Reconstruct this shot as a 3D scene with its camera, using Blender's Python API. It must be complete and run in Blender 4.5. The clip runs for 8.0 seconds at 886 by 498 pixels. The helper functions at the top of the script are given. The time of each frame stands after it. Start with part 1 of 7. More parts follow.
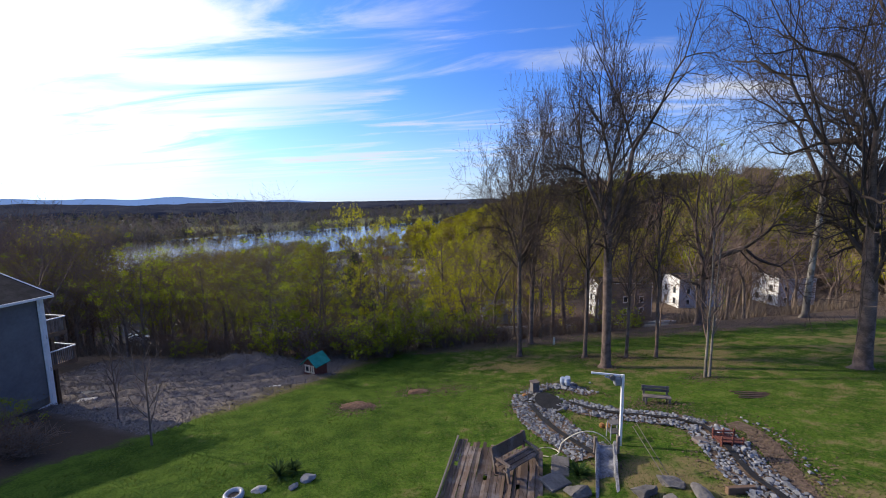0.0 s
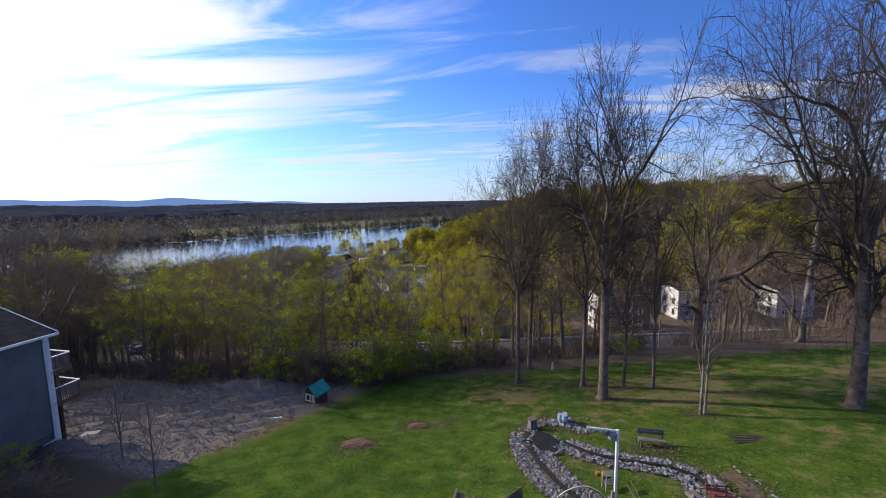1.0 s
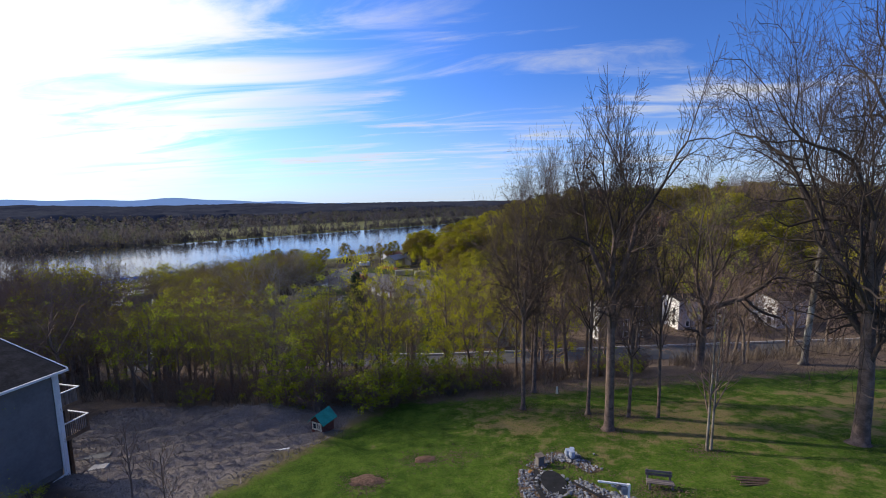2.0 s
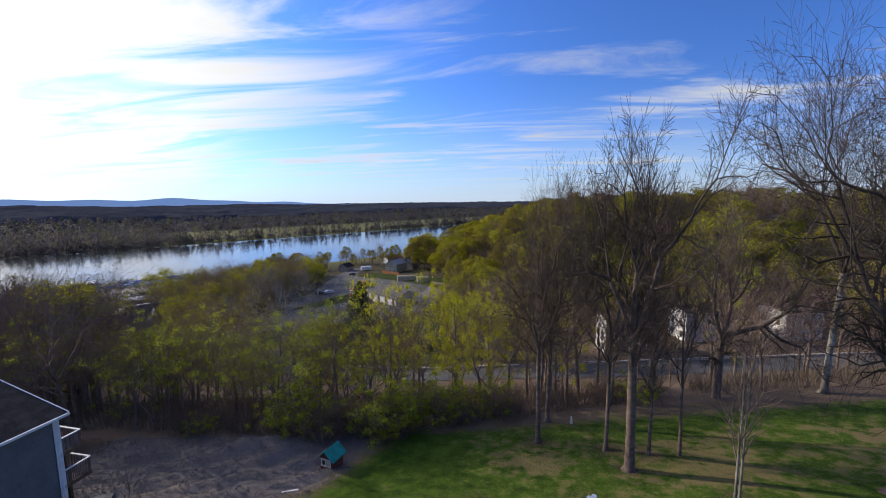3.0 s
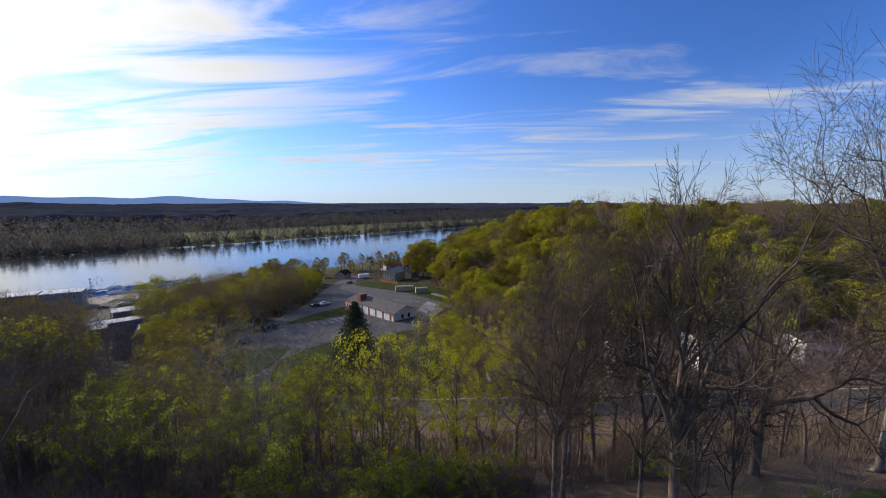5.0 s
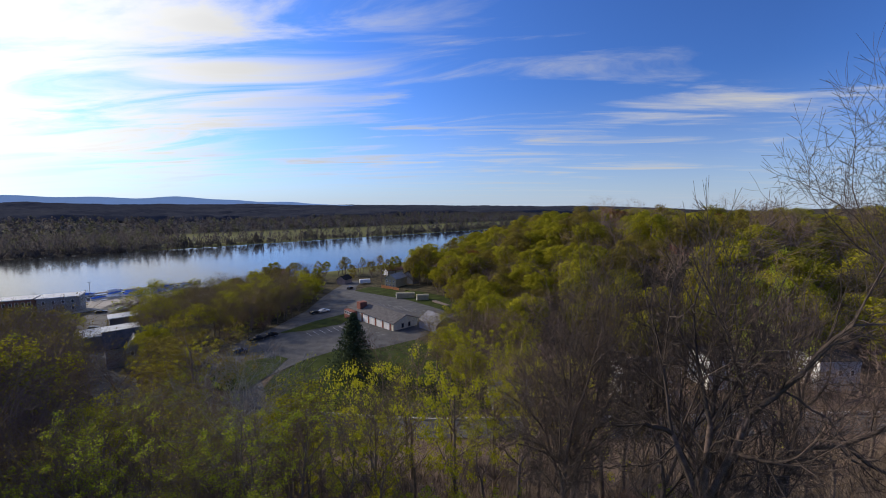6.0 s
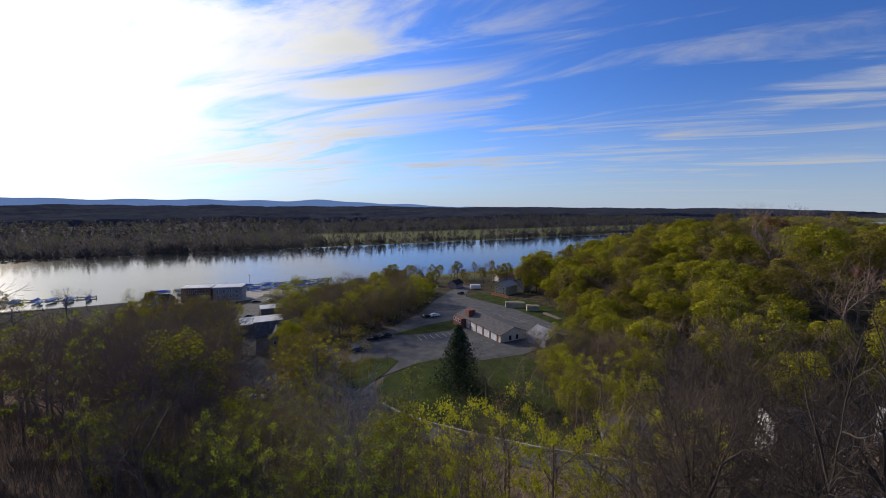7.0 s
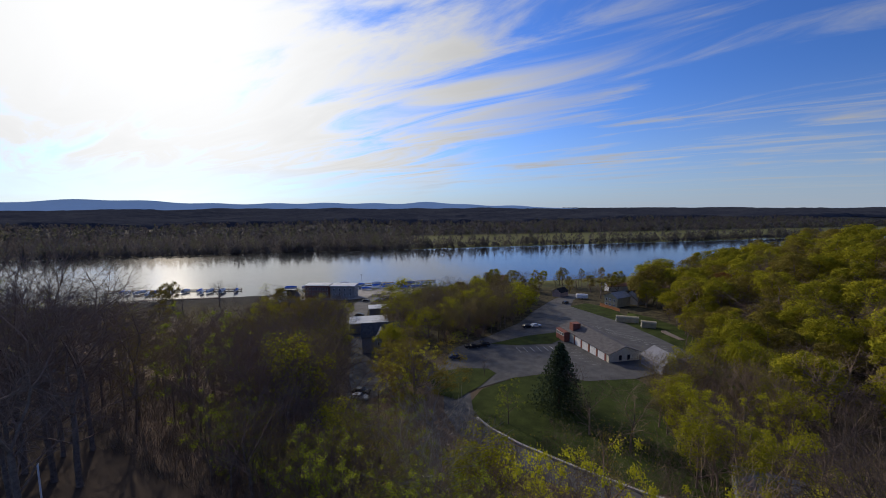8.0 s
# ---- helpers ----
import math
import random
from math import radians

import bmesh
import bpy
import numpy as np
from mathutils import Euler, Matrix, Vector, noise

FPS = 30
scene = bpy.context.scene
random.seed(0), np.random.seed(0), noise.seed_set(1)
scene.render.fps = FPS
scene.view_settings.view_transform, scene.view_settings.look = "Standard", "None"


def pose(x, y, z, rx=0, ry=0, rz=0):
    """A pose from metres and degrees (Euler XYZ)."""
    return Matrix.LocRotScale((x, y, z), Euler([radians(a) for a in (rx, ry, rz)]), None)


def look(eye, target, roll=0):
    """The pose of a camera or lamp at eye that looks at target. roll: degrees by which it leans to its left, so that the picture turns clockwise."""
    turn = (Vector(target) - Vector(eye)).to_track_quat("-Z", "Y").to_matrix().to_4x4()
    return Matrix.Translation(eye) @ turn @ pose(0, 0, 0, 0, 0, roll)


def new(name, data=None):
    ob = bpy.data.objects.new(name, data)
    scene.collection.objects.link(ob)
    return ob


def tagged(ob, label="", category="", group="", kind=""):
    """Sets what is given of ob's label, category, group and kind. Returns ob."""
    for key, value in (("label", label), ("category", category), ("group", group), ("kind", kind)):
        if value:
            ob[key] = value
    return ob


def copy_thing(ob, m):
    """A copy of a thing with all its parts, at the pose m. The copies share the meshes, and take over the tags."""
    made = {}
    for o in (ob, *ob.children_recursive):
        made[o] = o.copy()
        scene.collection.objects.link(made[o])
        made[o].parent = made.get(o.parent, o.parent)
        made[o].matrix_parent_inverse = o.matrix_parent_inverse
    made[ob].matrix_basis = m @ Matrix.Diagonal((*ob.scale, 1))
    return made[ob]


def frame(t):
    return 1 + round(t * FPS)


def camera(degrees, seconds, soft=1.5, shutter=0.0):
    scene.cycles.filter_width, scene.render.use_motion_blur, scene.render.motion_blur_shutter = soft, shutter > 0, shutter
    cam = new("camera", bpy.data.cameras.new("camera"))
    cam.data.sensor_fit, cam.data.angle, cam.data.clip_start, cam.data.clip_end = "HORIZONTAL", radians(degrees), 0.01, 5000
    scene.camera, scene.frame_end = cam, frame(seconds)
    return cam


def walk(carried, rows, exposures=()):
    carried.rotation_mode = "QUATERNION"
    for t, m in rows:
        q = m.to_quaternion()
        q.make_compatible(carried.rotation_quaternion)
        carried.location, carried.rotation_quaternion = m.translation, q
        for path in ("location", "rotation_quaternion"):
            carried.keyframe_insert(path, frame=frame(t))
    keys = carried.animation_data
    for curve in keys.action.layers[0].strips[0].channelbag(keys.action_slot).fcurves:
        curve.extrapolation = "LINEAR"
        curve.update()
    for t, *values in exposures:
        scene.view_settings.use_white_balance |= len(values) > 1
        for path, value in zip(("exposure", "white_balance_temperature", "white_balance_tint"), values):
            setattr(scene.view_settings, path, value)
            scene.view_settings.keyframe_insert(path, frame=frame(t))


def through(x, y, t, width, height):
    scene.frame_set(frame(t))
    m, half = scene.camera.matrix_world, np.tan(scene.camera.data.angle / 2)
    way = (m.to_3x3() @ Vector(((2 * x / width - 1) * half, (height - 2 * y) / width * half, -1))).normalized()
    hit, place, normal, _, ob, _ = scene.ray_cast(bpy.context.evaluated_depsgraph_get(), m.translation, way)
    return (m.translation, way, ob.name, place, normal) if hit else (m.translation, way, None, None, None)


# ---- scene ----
cam = camera(95.7, 8.0, 0.95)
# seconds, x, y, z, turns about x, y and z
ROWS = [
    (0, -0.333, 0.724, 10.664, 82.98, 0.88, -2.81),
    (0.5, -0.235, 0.664, 11.943, 83.06, 0.86, -2.80),
    (1, -0.247, 0.621, 13.207, 83.14, 0.81, -2.79),
    (1.5, -0.452, 0.629, 14.450, 83.20, 0.70, -2.83),
    (2, -0.840, 0.793, 15.708, 83.15, 0.71, -2.93),
    (3.5, -2.122, 3.559, 19.139, 83.29, 0.42, -2.92),
    (4, -2.145, 5.170, 20.105, 83.33, 0.23, -3.00),
    (4.5, -1.898, 6.664, 21.242, 83.22, 0.26, -2.94),
    (5.8, -1.287, 10.746, 23.680, 83.53, -0.58, -2.81),
    (6, -1.145, 11.260, 24.102, 83.58, -0.43, -2.47),
    (6.5, -0.586, 12.184, 25.473, 83.66, -0.39, 3.36),
    (7, -0.047, 13.127, 26.898, 83.72, -0.40, 13.73),
    (7.5, 0.150, 14.636, 27.963, 83.70, -0.29, 23.15),
    (8, 0.123, 16.519, 28.782, 83.88, 0.12, 28.54),
]
EXPOSURES = [(0.0, 0.09), (2.0, -0.05), (4.5, -0.21), (6.0, -0.40), (6.5, -0.48), (7.0, -0.58), (7.5, -0.72), (8.0, -0.85)]
walk(cam, [(t, pose(x, y, z, rx, ry, rz)) for t, x, y, z, rx, ry, rz in ROWS], EXPOSURES)

# ---- world, sun, exposure ----
SUN_AZ, SUN_EL = 63.0, 21.0          # degrees to the left of +y, and above the horizon
sun_dir = Vector((-math.sin(radians(SUN_AZ)) * math.cos(radians(SUN_EL)), math.cos(radians(SUN_AZ)) * math.cos(radians(SUN_EL)), math.sin(radians(SUN_EL))))
sun_data = bpy.data.lights.new("sun", "SUN")
sun_data.energy, sun_data.angle, sun_data.color = 5.0, radians(0.9), (1.0, 0.87, 0.71)
sun = new("sun", sun_data)
sun.matrix_world = look(sun_dir * 60, (0, 0, 0))


class Nodes:
    """Short hand for a node tree."""

    def __init__(self, tree):
        self.tree, self.nodes, self.links = tree, tree.nodes, tree.links

    def add(self, kind, **inputs):
        n = self.nodes.new(kind)
        for key, value in inputs.items():
            self.put(n.inputs[key.replace("_", " ")], value)
        return n

    def put(self, socket, value):
        if isinstance(value, bpy.types.NodeSocket):
            self.links.new(value, socket)
        else:
            socket.default_value = value

    def math(self, op, a, b=0.0, c=0.0, clamp=False):
        n = self.nodes.new("ShaderNodeMath")
        n.operation, n.use_clamp = op, clamp
        for i, v in enumerate((a, b, c)):
            self.put(n.inputs[i], v)
        return n.outputs[0]

    def ramp(self, value, a, b, smooth=True):
        n = self.nodes.new("ShaderNodeMapRange")
        n.interpolation_type = "SMOOTHSTEP" if smooth else "LINEAR"
        self.put(n.inputs["Value"], value)
        n.inputs["From Min"].default_value, n.inputs["From Max"].default_value = a, b
        return n.outputs["Result"]

    def mix(self, f, a, b):
        n = self.nodes.new("ShaderNodeMix")
        n.data_type = "RGBA"
        self.put(n.inputs[0], f)
        for s, v in ((n.inputs[6], a), (n.inputs[7], b)):
            self.put(s, (*v, 1.0) if isinstance(v, tuple) and len(v) == 3 else v)
        return n.outputs[2]

    def noise(self, vector, scale, detail=4.0, rough=0.55, distort=0.0):
        n = self.add("ShaderNodeTexNoise", Scale=scale, Detail=detail, Roughness=rough, Distortion=distort)
        self.put(n.inputs["Vector"], vector)
        return n.outputs["Fac"]


world = bpy.data.worlds.new("sky")
scene.world = world
world.use_nodes = True
w = Nodes(world.node_tree)
w.nodes.clear()
sky = w.nodes.new("ShaderNodeTexSky")
sky.sky_type, sky.sun_disc = "NISHITA", False
sky.sun_elevation, sky.sun_rotation = radians(SUN_EL), radians(360 - SUN_AZ)
sky.air_density, sky.dust_density, sky.ozone_density = 1.0, 0.6, 3.0
co = w.nodes.new("ShaderNodeTexCoord").outputs["Generated"]
sep = w.nodes.new("ShaderNodeSeparateXYZ")
w.put(sep.inputs[0], co)
dx, dy, dz = sep.outputs
up = w.math("ADD", w.math("MAXIMUM", dz, 0.0), 0.06)
px, py = w.math("DIVIDE", dx, up), w.math("DIVIDE", dy, up)
# thin ice clouds drawn out along one wind, on a plane high above
along = w.math("ADD", w.math("MULTIPLY", px, 0.975), w.math("MULTIPLY", py, -0.22))
across = w.math("ADD", w.math("MULTIPLY", px, 0.22), w.math("MULTIPLY", py, 0.975))
streak = w.nodes.new("ShaderNodeCombineXYZ")
w.put(streak.inputs[0], w.math("MULTIPLY", along, 0.20))
w.put(streak.inputs[1], w.math("MULTIPLY", across, 0.75))
fine = w.noise(streak.outputs[0], 2.3, 10.0, 0.60, 0.8)
broad = w.nodes.new("ShaderNodeCombineXYZ")
w.put(broad.inputs[0], w.math("MULTIPLY", along, 0.10))
w.put(broad.inputs[1], w.math("MULTIPLY", across, 0.25))
w.put(broad.inputs[2], 3.7)
patch = w.noise(broad.outputs[0], 2.2, 3.0, 0.5, 0.3)
# the bank of cloud lies beyond a slanting, frayed edge
edge = w.math("ADD", w.math("MULTIPLY", px, 0.8), w.math("MULTIPLY", w.math("SUBTRACT", py, 2.31), 0.6))
edge = w.math("ADD", edge, w.math("MULTIPLY", w.math("SUBTRACT", fine, 0.5), 2.2))
flat = w.math("SQRT", w.math("MAXIMUM", w.math("ADD", w.math("MULTIPLY", dx, dx), w.math("MULTIPLY", dy, dy)), 0.0001))
to_bank = w.math("DIVIDE", w.math("ADD", w.math("MULTIPLY", dx, -math.sin(radians(48))), w.math("MULTIPLY", dy, math.cos(radians(48)))), flat)
bank = w.math("MULTIPLY", w.ramp(edge, 0.45, -0.55), w.ramp(to_bank, 0.30, 0.70))
cover = w.math("ADD", w.math("MULTIPLY", fine, 1.0), w.math("MULTIPLY", patch, 0.45))
cover = w.math("ADD", cover, w.math("MULTIPLY", bank, 0.125))
glow_dot = w.nodes.new("ShaderNodeVectorMath")
glow_dot.operation = "DOT_PRODUCT"
w.put(glow_dot.inputs[0], co)
glow_dot.inputs[1].default_value = sun_dir
near_sun = w.math("POWER", w.math("MAXIMUM", glow_dot.outputs["Value"], 0.0), 6.0)
cover = w.math("ADD", cover, w.math("MULTIPLY", w.math("POWER", w.math("MAXIMUM", glow_dot.outputs["Value"], 0.0), 18.0), 0.24))
white = w.math("ADD", w.math("MULTIPLY", near_sun, 7.0), 6.8)
cloud = w.ramp(cover, 0.705, 0.985)
low = w.ramp(dz, 0.015, 0.10)
cloud = w.math("MULTIPLY", cloud, w.math("ADD", w.math("MULTIPLY", low, 0.75), 0.25))
white = w.math("MULTIPLY", white, w.math("SUBTRACT", 1.0, w.math("MULTIPLY", w.ramp(fine, 0.42, 0.70), w.math("SUBTRACT", 0.22, w.math("MULTIPLY", near_sun, 0.22)))))
whites = w.nodes.new("ShaderNodeCombineColor")
for i, k in enumerate((0.985, 0.99, 1.0)):
    w.put(whites.inputs[i], w.math("MULTIPLY", white, k))
tinted = w.nodes.new("ShaderNodeMix")
tinted.data_type, tinted.blend_type = "RGBA", "MULTIPLY"
tinted.inputs[0].default_value = 1.0
w.put(tinted.inputs[6], sky.outputs[0])
away = w.math("ADD", w.math("MULTIPLY", w.ramp(glow_dot.outputs["Value"], -0.1, 0.75, False), 0.38), 0.72)
deep = w.nodes.new("ShaderNodeCombineColor")
for i, k in enumerate((0.62, 1.00, 1.86)):
    w.put(deep.inputs[i], w.math("MULTIPLY", away, k))
w.put(tinted.inputs[7], deep.outputs[0])
back = w.add("ShaderNodeBackground", Strength=0.138)
haze = w.math("MULTIPLY", w.math("POWER", w.math("SUBTRACT", 1.0, w.ramp(dz, 0.0, 0.28, False)), 2.0), 0.62)
clear = w.mix(haze, tinted.outputs[2], (6.0, 6.9, 8.3))
w.put(back.inputs["Color"], w.mix(cloud, clear, whites.outputs[0]))
out = w.nodes.new("ShaderNodeOutputWorld")
w.put(out.inputs[0], back.outputs[0])


# ---- materials ----
def material(name, build, rough=0.85):
    """A material whose build(nodes, place) returns colour, height for the bump (or None) and bump depth."""
    m = bpy.data.materials.new(name)
    m.use_nodes = True
    n = Nodes(m.node_tree)
    bsdf = n.nodes["Principled BSDF"]
    place = n.nodes.new("ShaderNodeNewGeometry").outputs["Position"]
    colour, height, depth = build(n, place)
    n.put(bsdf.inputs["Base Color"], colour if isinstance(colour, bpy.types.NodeSocket) else (*colour, 1.0))
    bsdf.inputs["Roughness"].default_value = rough
    bsdf.inputs["Specular IOR Level"].default_value = 0.3
    if height is not None:
        bump = n.add("ShaderNodeBump", Strength=0.8, Distance=depth, Height=height)
        n.put(bsdf.inputs["Normal"], bump.outputs[0])
    return m


def varied(name, dark, light, scale=3.0, depth=0.01, rough=0.85, each=0.0, fine=6.0, joined=False):
    """Two tones at two scales, grain in relief; each: how far every piece differs."""
    def build(n, place):
        a = n.noise(place, scale, 5.0)
        b = n.noise(place, scale * fine, 4.0, 0.65)
        f = n.ramp(n.math("ADD", n.math("MULTIPLY", a, 0.6), n.math("MULTIPLY", b, 0.4)), 0.32, 0.68)
        if each:
            r = n.nodes.new("ShaderNodeNewGeometry").outputs["Random Per Island"] if joined else n.nodes.new("ShaderNodeObjectInfo").outputs["Random"]
            f = n.math("ADD", n.math("MULTIPLY", f, 1 - each), n.math("MULTIPLY", r, each))
        return n.mix(f, dark, light), b, depth
    return material(name, build, rough)


def leafy(name, dark, light, tip, through=0.35):
    """Thin leaves: they let some light through; tone by tree and by leaf."""
    m = bpy.data.materials.new(name)
    m.use_nodes = True
    n = Nodes(m.node_tree)
    n.nodes.clear()
    tree = n.nodes.new("ShaderNodeObjectInfo").outputs["Random"]
    leaf = n.nodes.new("ShaderNodeNewGeometry").outputs["Random Per Island"]
    colour = n.mix(leaf, n.mix(tree, dark, light), n.mix(tree, light, tip))
    a = n.add("ShaderNodeBsdfDiffuse", Color=colour)
    b = n.add("ShaderNodeBsdfTranslucent", Color=colour)
    s = n.nodes.new("ShaderNodeMixShader")
    s.inputs[0].default_value = through
    n.put(s.inputs[1], a.outputs[0])
    n.put(s.inputs[2], b.outputs[0])
    o = n.nodes.new("ShaderNodeOutputMaterial")
    n.put(o.inputs[0], s.outputs[0])
    return m


BARK = varied("bark", (0.085, 0.063, 0.050), (0.28, 0.215, 0.172), 2.5, 0.03, 0.95, 0.25)


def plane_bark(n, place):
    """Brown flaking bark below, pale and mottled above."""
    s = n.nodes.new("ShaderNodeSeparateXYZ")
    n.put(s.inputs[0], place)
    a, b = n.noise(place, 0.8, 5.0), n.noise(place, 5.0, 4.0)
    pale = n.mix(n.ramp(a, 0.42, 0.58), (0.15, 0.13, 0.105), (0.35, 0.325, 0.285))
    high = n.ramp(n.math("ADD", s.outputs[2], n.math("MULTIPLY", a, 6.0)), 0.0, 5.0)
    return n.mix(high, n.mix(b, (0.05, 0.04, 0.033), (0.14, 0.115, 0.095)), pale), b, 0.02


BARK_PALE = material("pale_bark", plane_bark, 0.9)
BARK_YOUNG = varied("young_bark", (0.09, 0.078, 0.065), (0.27, 0.24, 0.20), 1.5, 0.01, 0.9)
TWIG = varied("twigs", (0.105, 0.074, 0.060), (0.28, 0.20, 0.16), 0.6, 0.0, 0.95, 0.4)
BARK_DARK = varied("dark_bark", (0.064, 0.046, 0.038), (0.225, 0.165, 0.138), 2.5, 0.03, 0.95, 0.2)
TWIG_DARK = varied("dark_twigs", (0.034, 0.026, 0.022), (0.105, 0.080, 0.067), 0.6, 0.0, 0.95, 0.3)
CANES = varied("dry_canes", (0.10, 0.076, 0.057), (0.27, 0.21, 0.155), 0.8, 0.0, 0.95)
TWIG_PALE = varied("pale_twigs", (0.20, 0.175, 0.15), (0.36, 0.32, 0.27), 0.6, 0.0, 0.95, 0.3)
LEAF_YELLOW = leafy("yellow_green_leaves", (0.20, 0.195, 0.020), (0.31, 0.30, 0.026), (0.43, 0.41, 0.036), 0.42)
LEAF_BRIGHT = leafy("bright_blossom", (0.33, 0.33, 0.024), (0.46, 0.445, 0.030), (0.58, 0.55, 0.045), 0.52)
LEAF_HILL = leafy("hill_blossom", (0.16, 0.155, 0.018), (0.29, 0.27, 0.024), (0.42, 0.385, 0.035), 0.36)
LEAF_GREEN = leafy("young_green_leaves", (0.165, 0.205, 0.024), (0.29, 0.33, 0.038), (0.43, 0.46, 0.058), 0.5)
LEAF_OLIVE = leafy("olive_leaf_buds", (0.135, 0.112, 0.030), (0.205, 0.168, 0.038), (0.285, 0.235, 0.05), 0.42)
LEAF_RUST = leafy("red_brown_buds", (0.14, 0.07, 0.03), (0.20, 0.10, 0.04), (0.24, 0.13, 0.05))
LEAF_SHRUB = leafy("shrub_leaves", (0.22, 0.255, 0.028), (0.33, 0.37, 0.042), (0.46, 0.48, 0.06), 0.52)
NEEDLE = leafy("dark_needles", (0.036, 0.055, 0.032), (0.056, 0.078, 0.044), (0.085, 0.11, 0.06), 0.18)
WOOD_GREY = varied("weathered_wood", (0.085, 0.068, 0.06), (0.26, 0.215, 0.19), 3.0, 0.006, 0.9, 0.5, 9.0)


def old_boards(n, place):
    """Sun-bleached boards: brown where the grey skin has gone, with dark cracks along the grain."""
    m = n.nodes.new("ShaderNodeMapping")
    m.inputs["Rotation"].default_value[2] = radians(17)
    m.inputs["Scale"].default_value = (9.0, 0.8, 4.0)
    n.put(m.inputs["Vector"], place)
    grain = n.noise(m.outputs[0], 2.2, 6.0, 0.7)
    blot = n.noise(place, 1.6, 5.0, 0.6)
    each = n.nodes.new("ShaderNodeObjectInfo").outputs["Random"]
    grey = n.mix(each, (0.16, 0.132, 0.115), (0.245, 0.207, 0.182))
    col = n.mix(n.ramp(blot, 0.32, 0.54), grey, n.mix(each, (0.105, 0.072, 0.052), (0.165, 0.115, 0.085)))
    return n.mix(n.ramp(grain, 0.44, 0.32), col, (0.03, 0.022, 0.018)), grain, 0.012


WOOD_OLD = material("old_boards", old_boards, 0.95)
WOOD_RED = varied("red_stained_wood", (0.105, 0.034, 0.026), (0.205, 0.075, 0.055), 4.0, 0.004, 0.8, 0.2)
WOOD_BROWN = varied("brown_wood", (0.11, 0.065, 0.04), (0.22, 0.14, 0.09), 4.0, 0.004, 0.85, 0.3)
STONE = varied("grey_stone", (0.045, 0.048, 0.056), (0.30, 0.31, 0.33), 2.2, 0.02, 0.85, 0.65)
STONE_JOINED = varied("loose_grey_stone", (0.045, 0.048, 0.056), (0.32, 0.33, 0.35), 2.2, 0.02, 0.85, 0.65, 6.0, True)
STONE_DARK = varied("dark_stone", (0.06, 0.056, 0.053), (0.23, 0.21, 0.195), 2.0, 0.05, 0.85, 0.5)
WHITE = varied("white_paint", (0.66, 0.66, 0.66), (0.82, 0.82, 0.81), 1.2, 0.0, 0.6)
CREAM = varied("cream_paint", (0.62, 0.56, 0.42), (0.76, 0.70, 0.55), 0.8, 0.0, 0.7)
SIDING = varied("grey_siding", (0.125, 0.122, 0.125), (0.175, 0.172, 0.175), 0.8, 0.0, 0.6)
ROOF_DARK = varied("dark_shingles", (0.020, 0.019, 0.020), (0.048, 0.046, 0.048), 1.2, 0.01, 1.0)
ROOF_DARK.node_tree.nodes["Principled BSDF"].inputs["Specular IOR Level"].default_value = 0.05
ROOF_GREY = varied("grey_shingles", (0.20, 0.20, 0.21), (0.33, 0.33, 0.34), 0.8, 0.01, 0.85)
ROOF_PALE = varied("pale_metal_roof", (0.42, 0.43, 0.45), (0.60, 0.61, 0.62), 0.4, 0.0, 0.45)
ROOF_RED = varied("red_brown_roof", (0.20, 0.08, 0.06), (0.32, 0.15, 0.11), 0.6, 0.0, 0.8)
ROOF_TEAL = varied("green_roofing", (0.01, 0.20, 0.16), (0.03, 0.34, 0.27), 2.0, 0.0, 0.5)
BRICK = varied("red_brick", (0.17, 0.06, 0.045), (0.30, 0.12, 0.09), 2.0, 0.01, 0.9)
BLUE_TARP = varied("blue_tarpaulin", (0.02, 0.10, 0.45), (0.06, 0.22, 0.70), 0.8, 0.05, 0.5)
CONCRETE = varied("concrete", (0.32, 0.31, 0.29), (0.52, 0.50, 0.47), 1.0, 0.01, 0.9)
RUBBER = varied("black_rubber", (0.015, 0.015, 0.015), (0.04, 0.04, 0.04), 5.0, 0.005, 0.8)
METAL = varied("galvanised_metal", (0.30, 0.31, 0.33), (0.48, 0.49, 0.51), 2.0, 0.0, 0.4)
ORANGE = varied("orange_clay", (0.22, 0.10, 0.035), (0.42, 0.20, 0.06), 4.0, 0.0, 0.6)
MULCH = varied("dark_mulch", (0.065, 0.043, 0.031), (0.17, 0.12, 0.085), 3.0, 0.04, 0.95)
LINER = varied("pond_liner", (0.008, 0.009, 0.010), (0.022, 0.022, 0.024), 3.0, 0.02, 0.8)
SLATE = varied("wet_slate", (0.07, 0.072, 0.08), (0.30, 0.30, 0.325), 2.0, 0.06, 0.6)
ASPHALT = varied("asphalt", (0.055, 0.055, 0.058), (0.11, 0.108, 0.108), 0.35, 0.01, 0.9, 0.0, 14.0)
GLASS = varied("window_glass", (0.02, 0.025, 0.03), (0.05, 0.06, 0.07), 0.7, 0.0, 0.08)


# ---- the lie of the land ----
STEPS_Y = ((-60, 4.5), (-30, 2.5), (5, 0.9), (12, 0.2), (20, -1.3), (27, -2.7), (35, -4.2), (42, -5.0), (50, -7.5), (60, -11.5), (70, -15.2), (76, -16.3), (90, -16.6))
STEPS_V = ((-400, -12), (0, -16.3), (40, -17.0), (60, -18.2), (86, -19.2), (110, -20.2), (163, -22.5), (200, -24.5), (240, -27.0), (285, -29.6), (297, -30.6), (303, -32.0), (325, -36.0),
           (538, -36.0), (556, -31.7), (564, -29.9), (700, -29.0), (1000, -27.0), (1400, -18.0), (2000, -12.0), (3000, -16.0), (5200, -14.0))
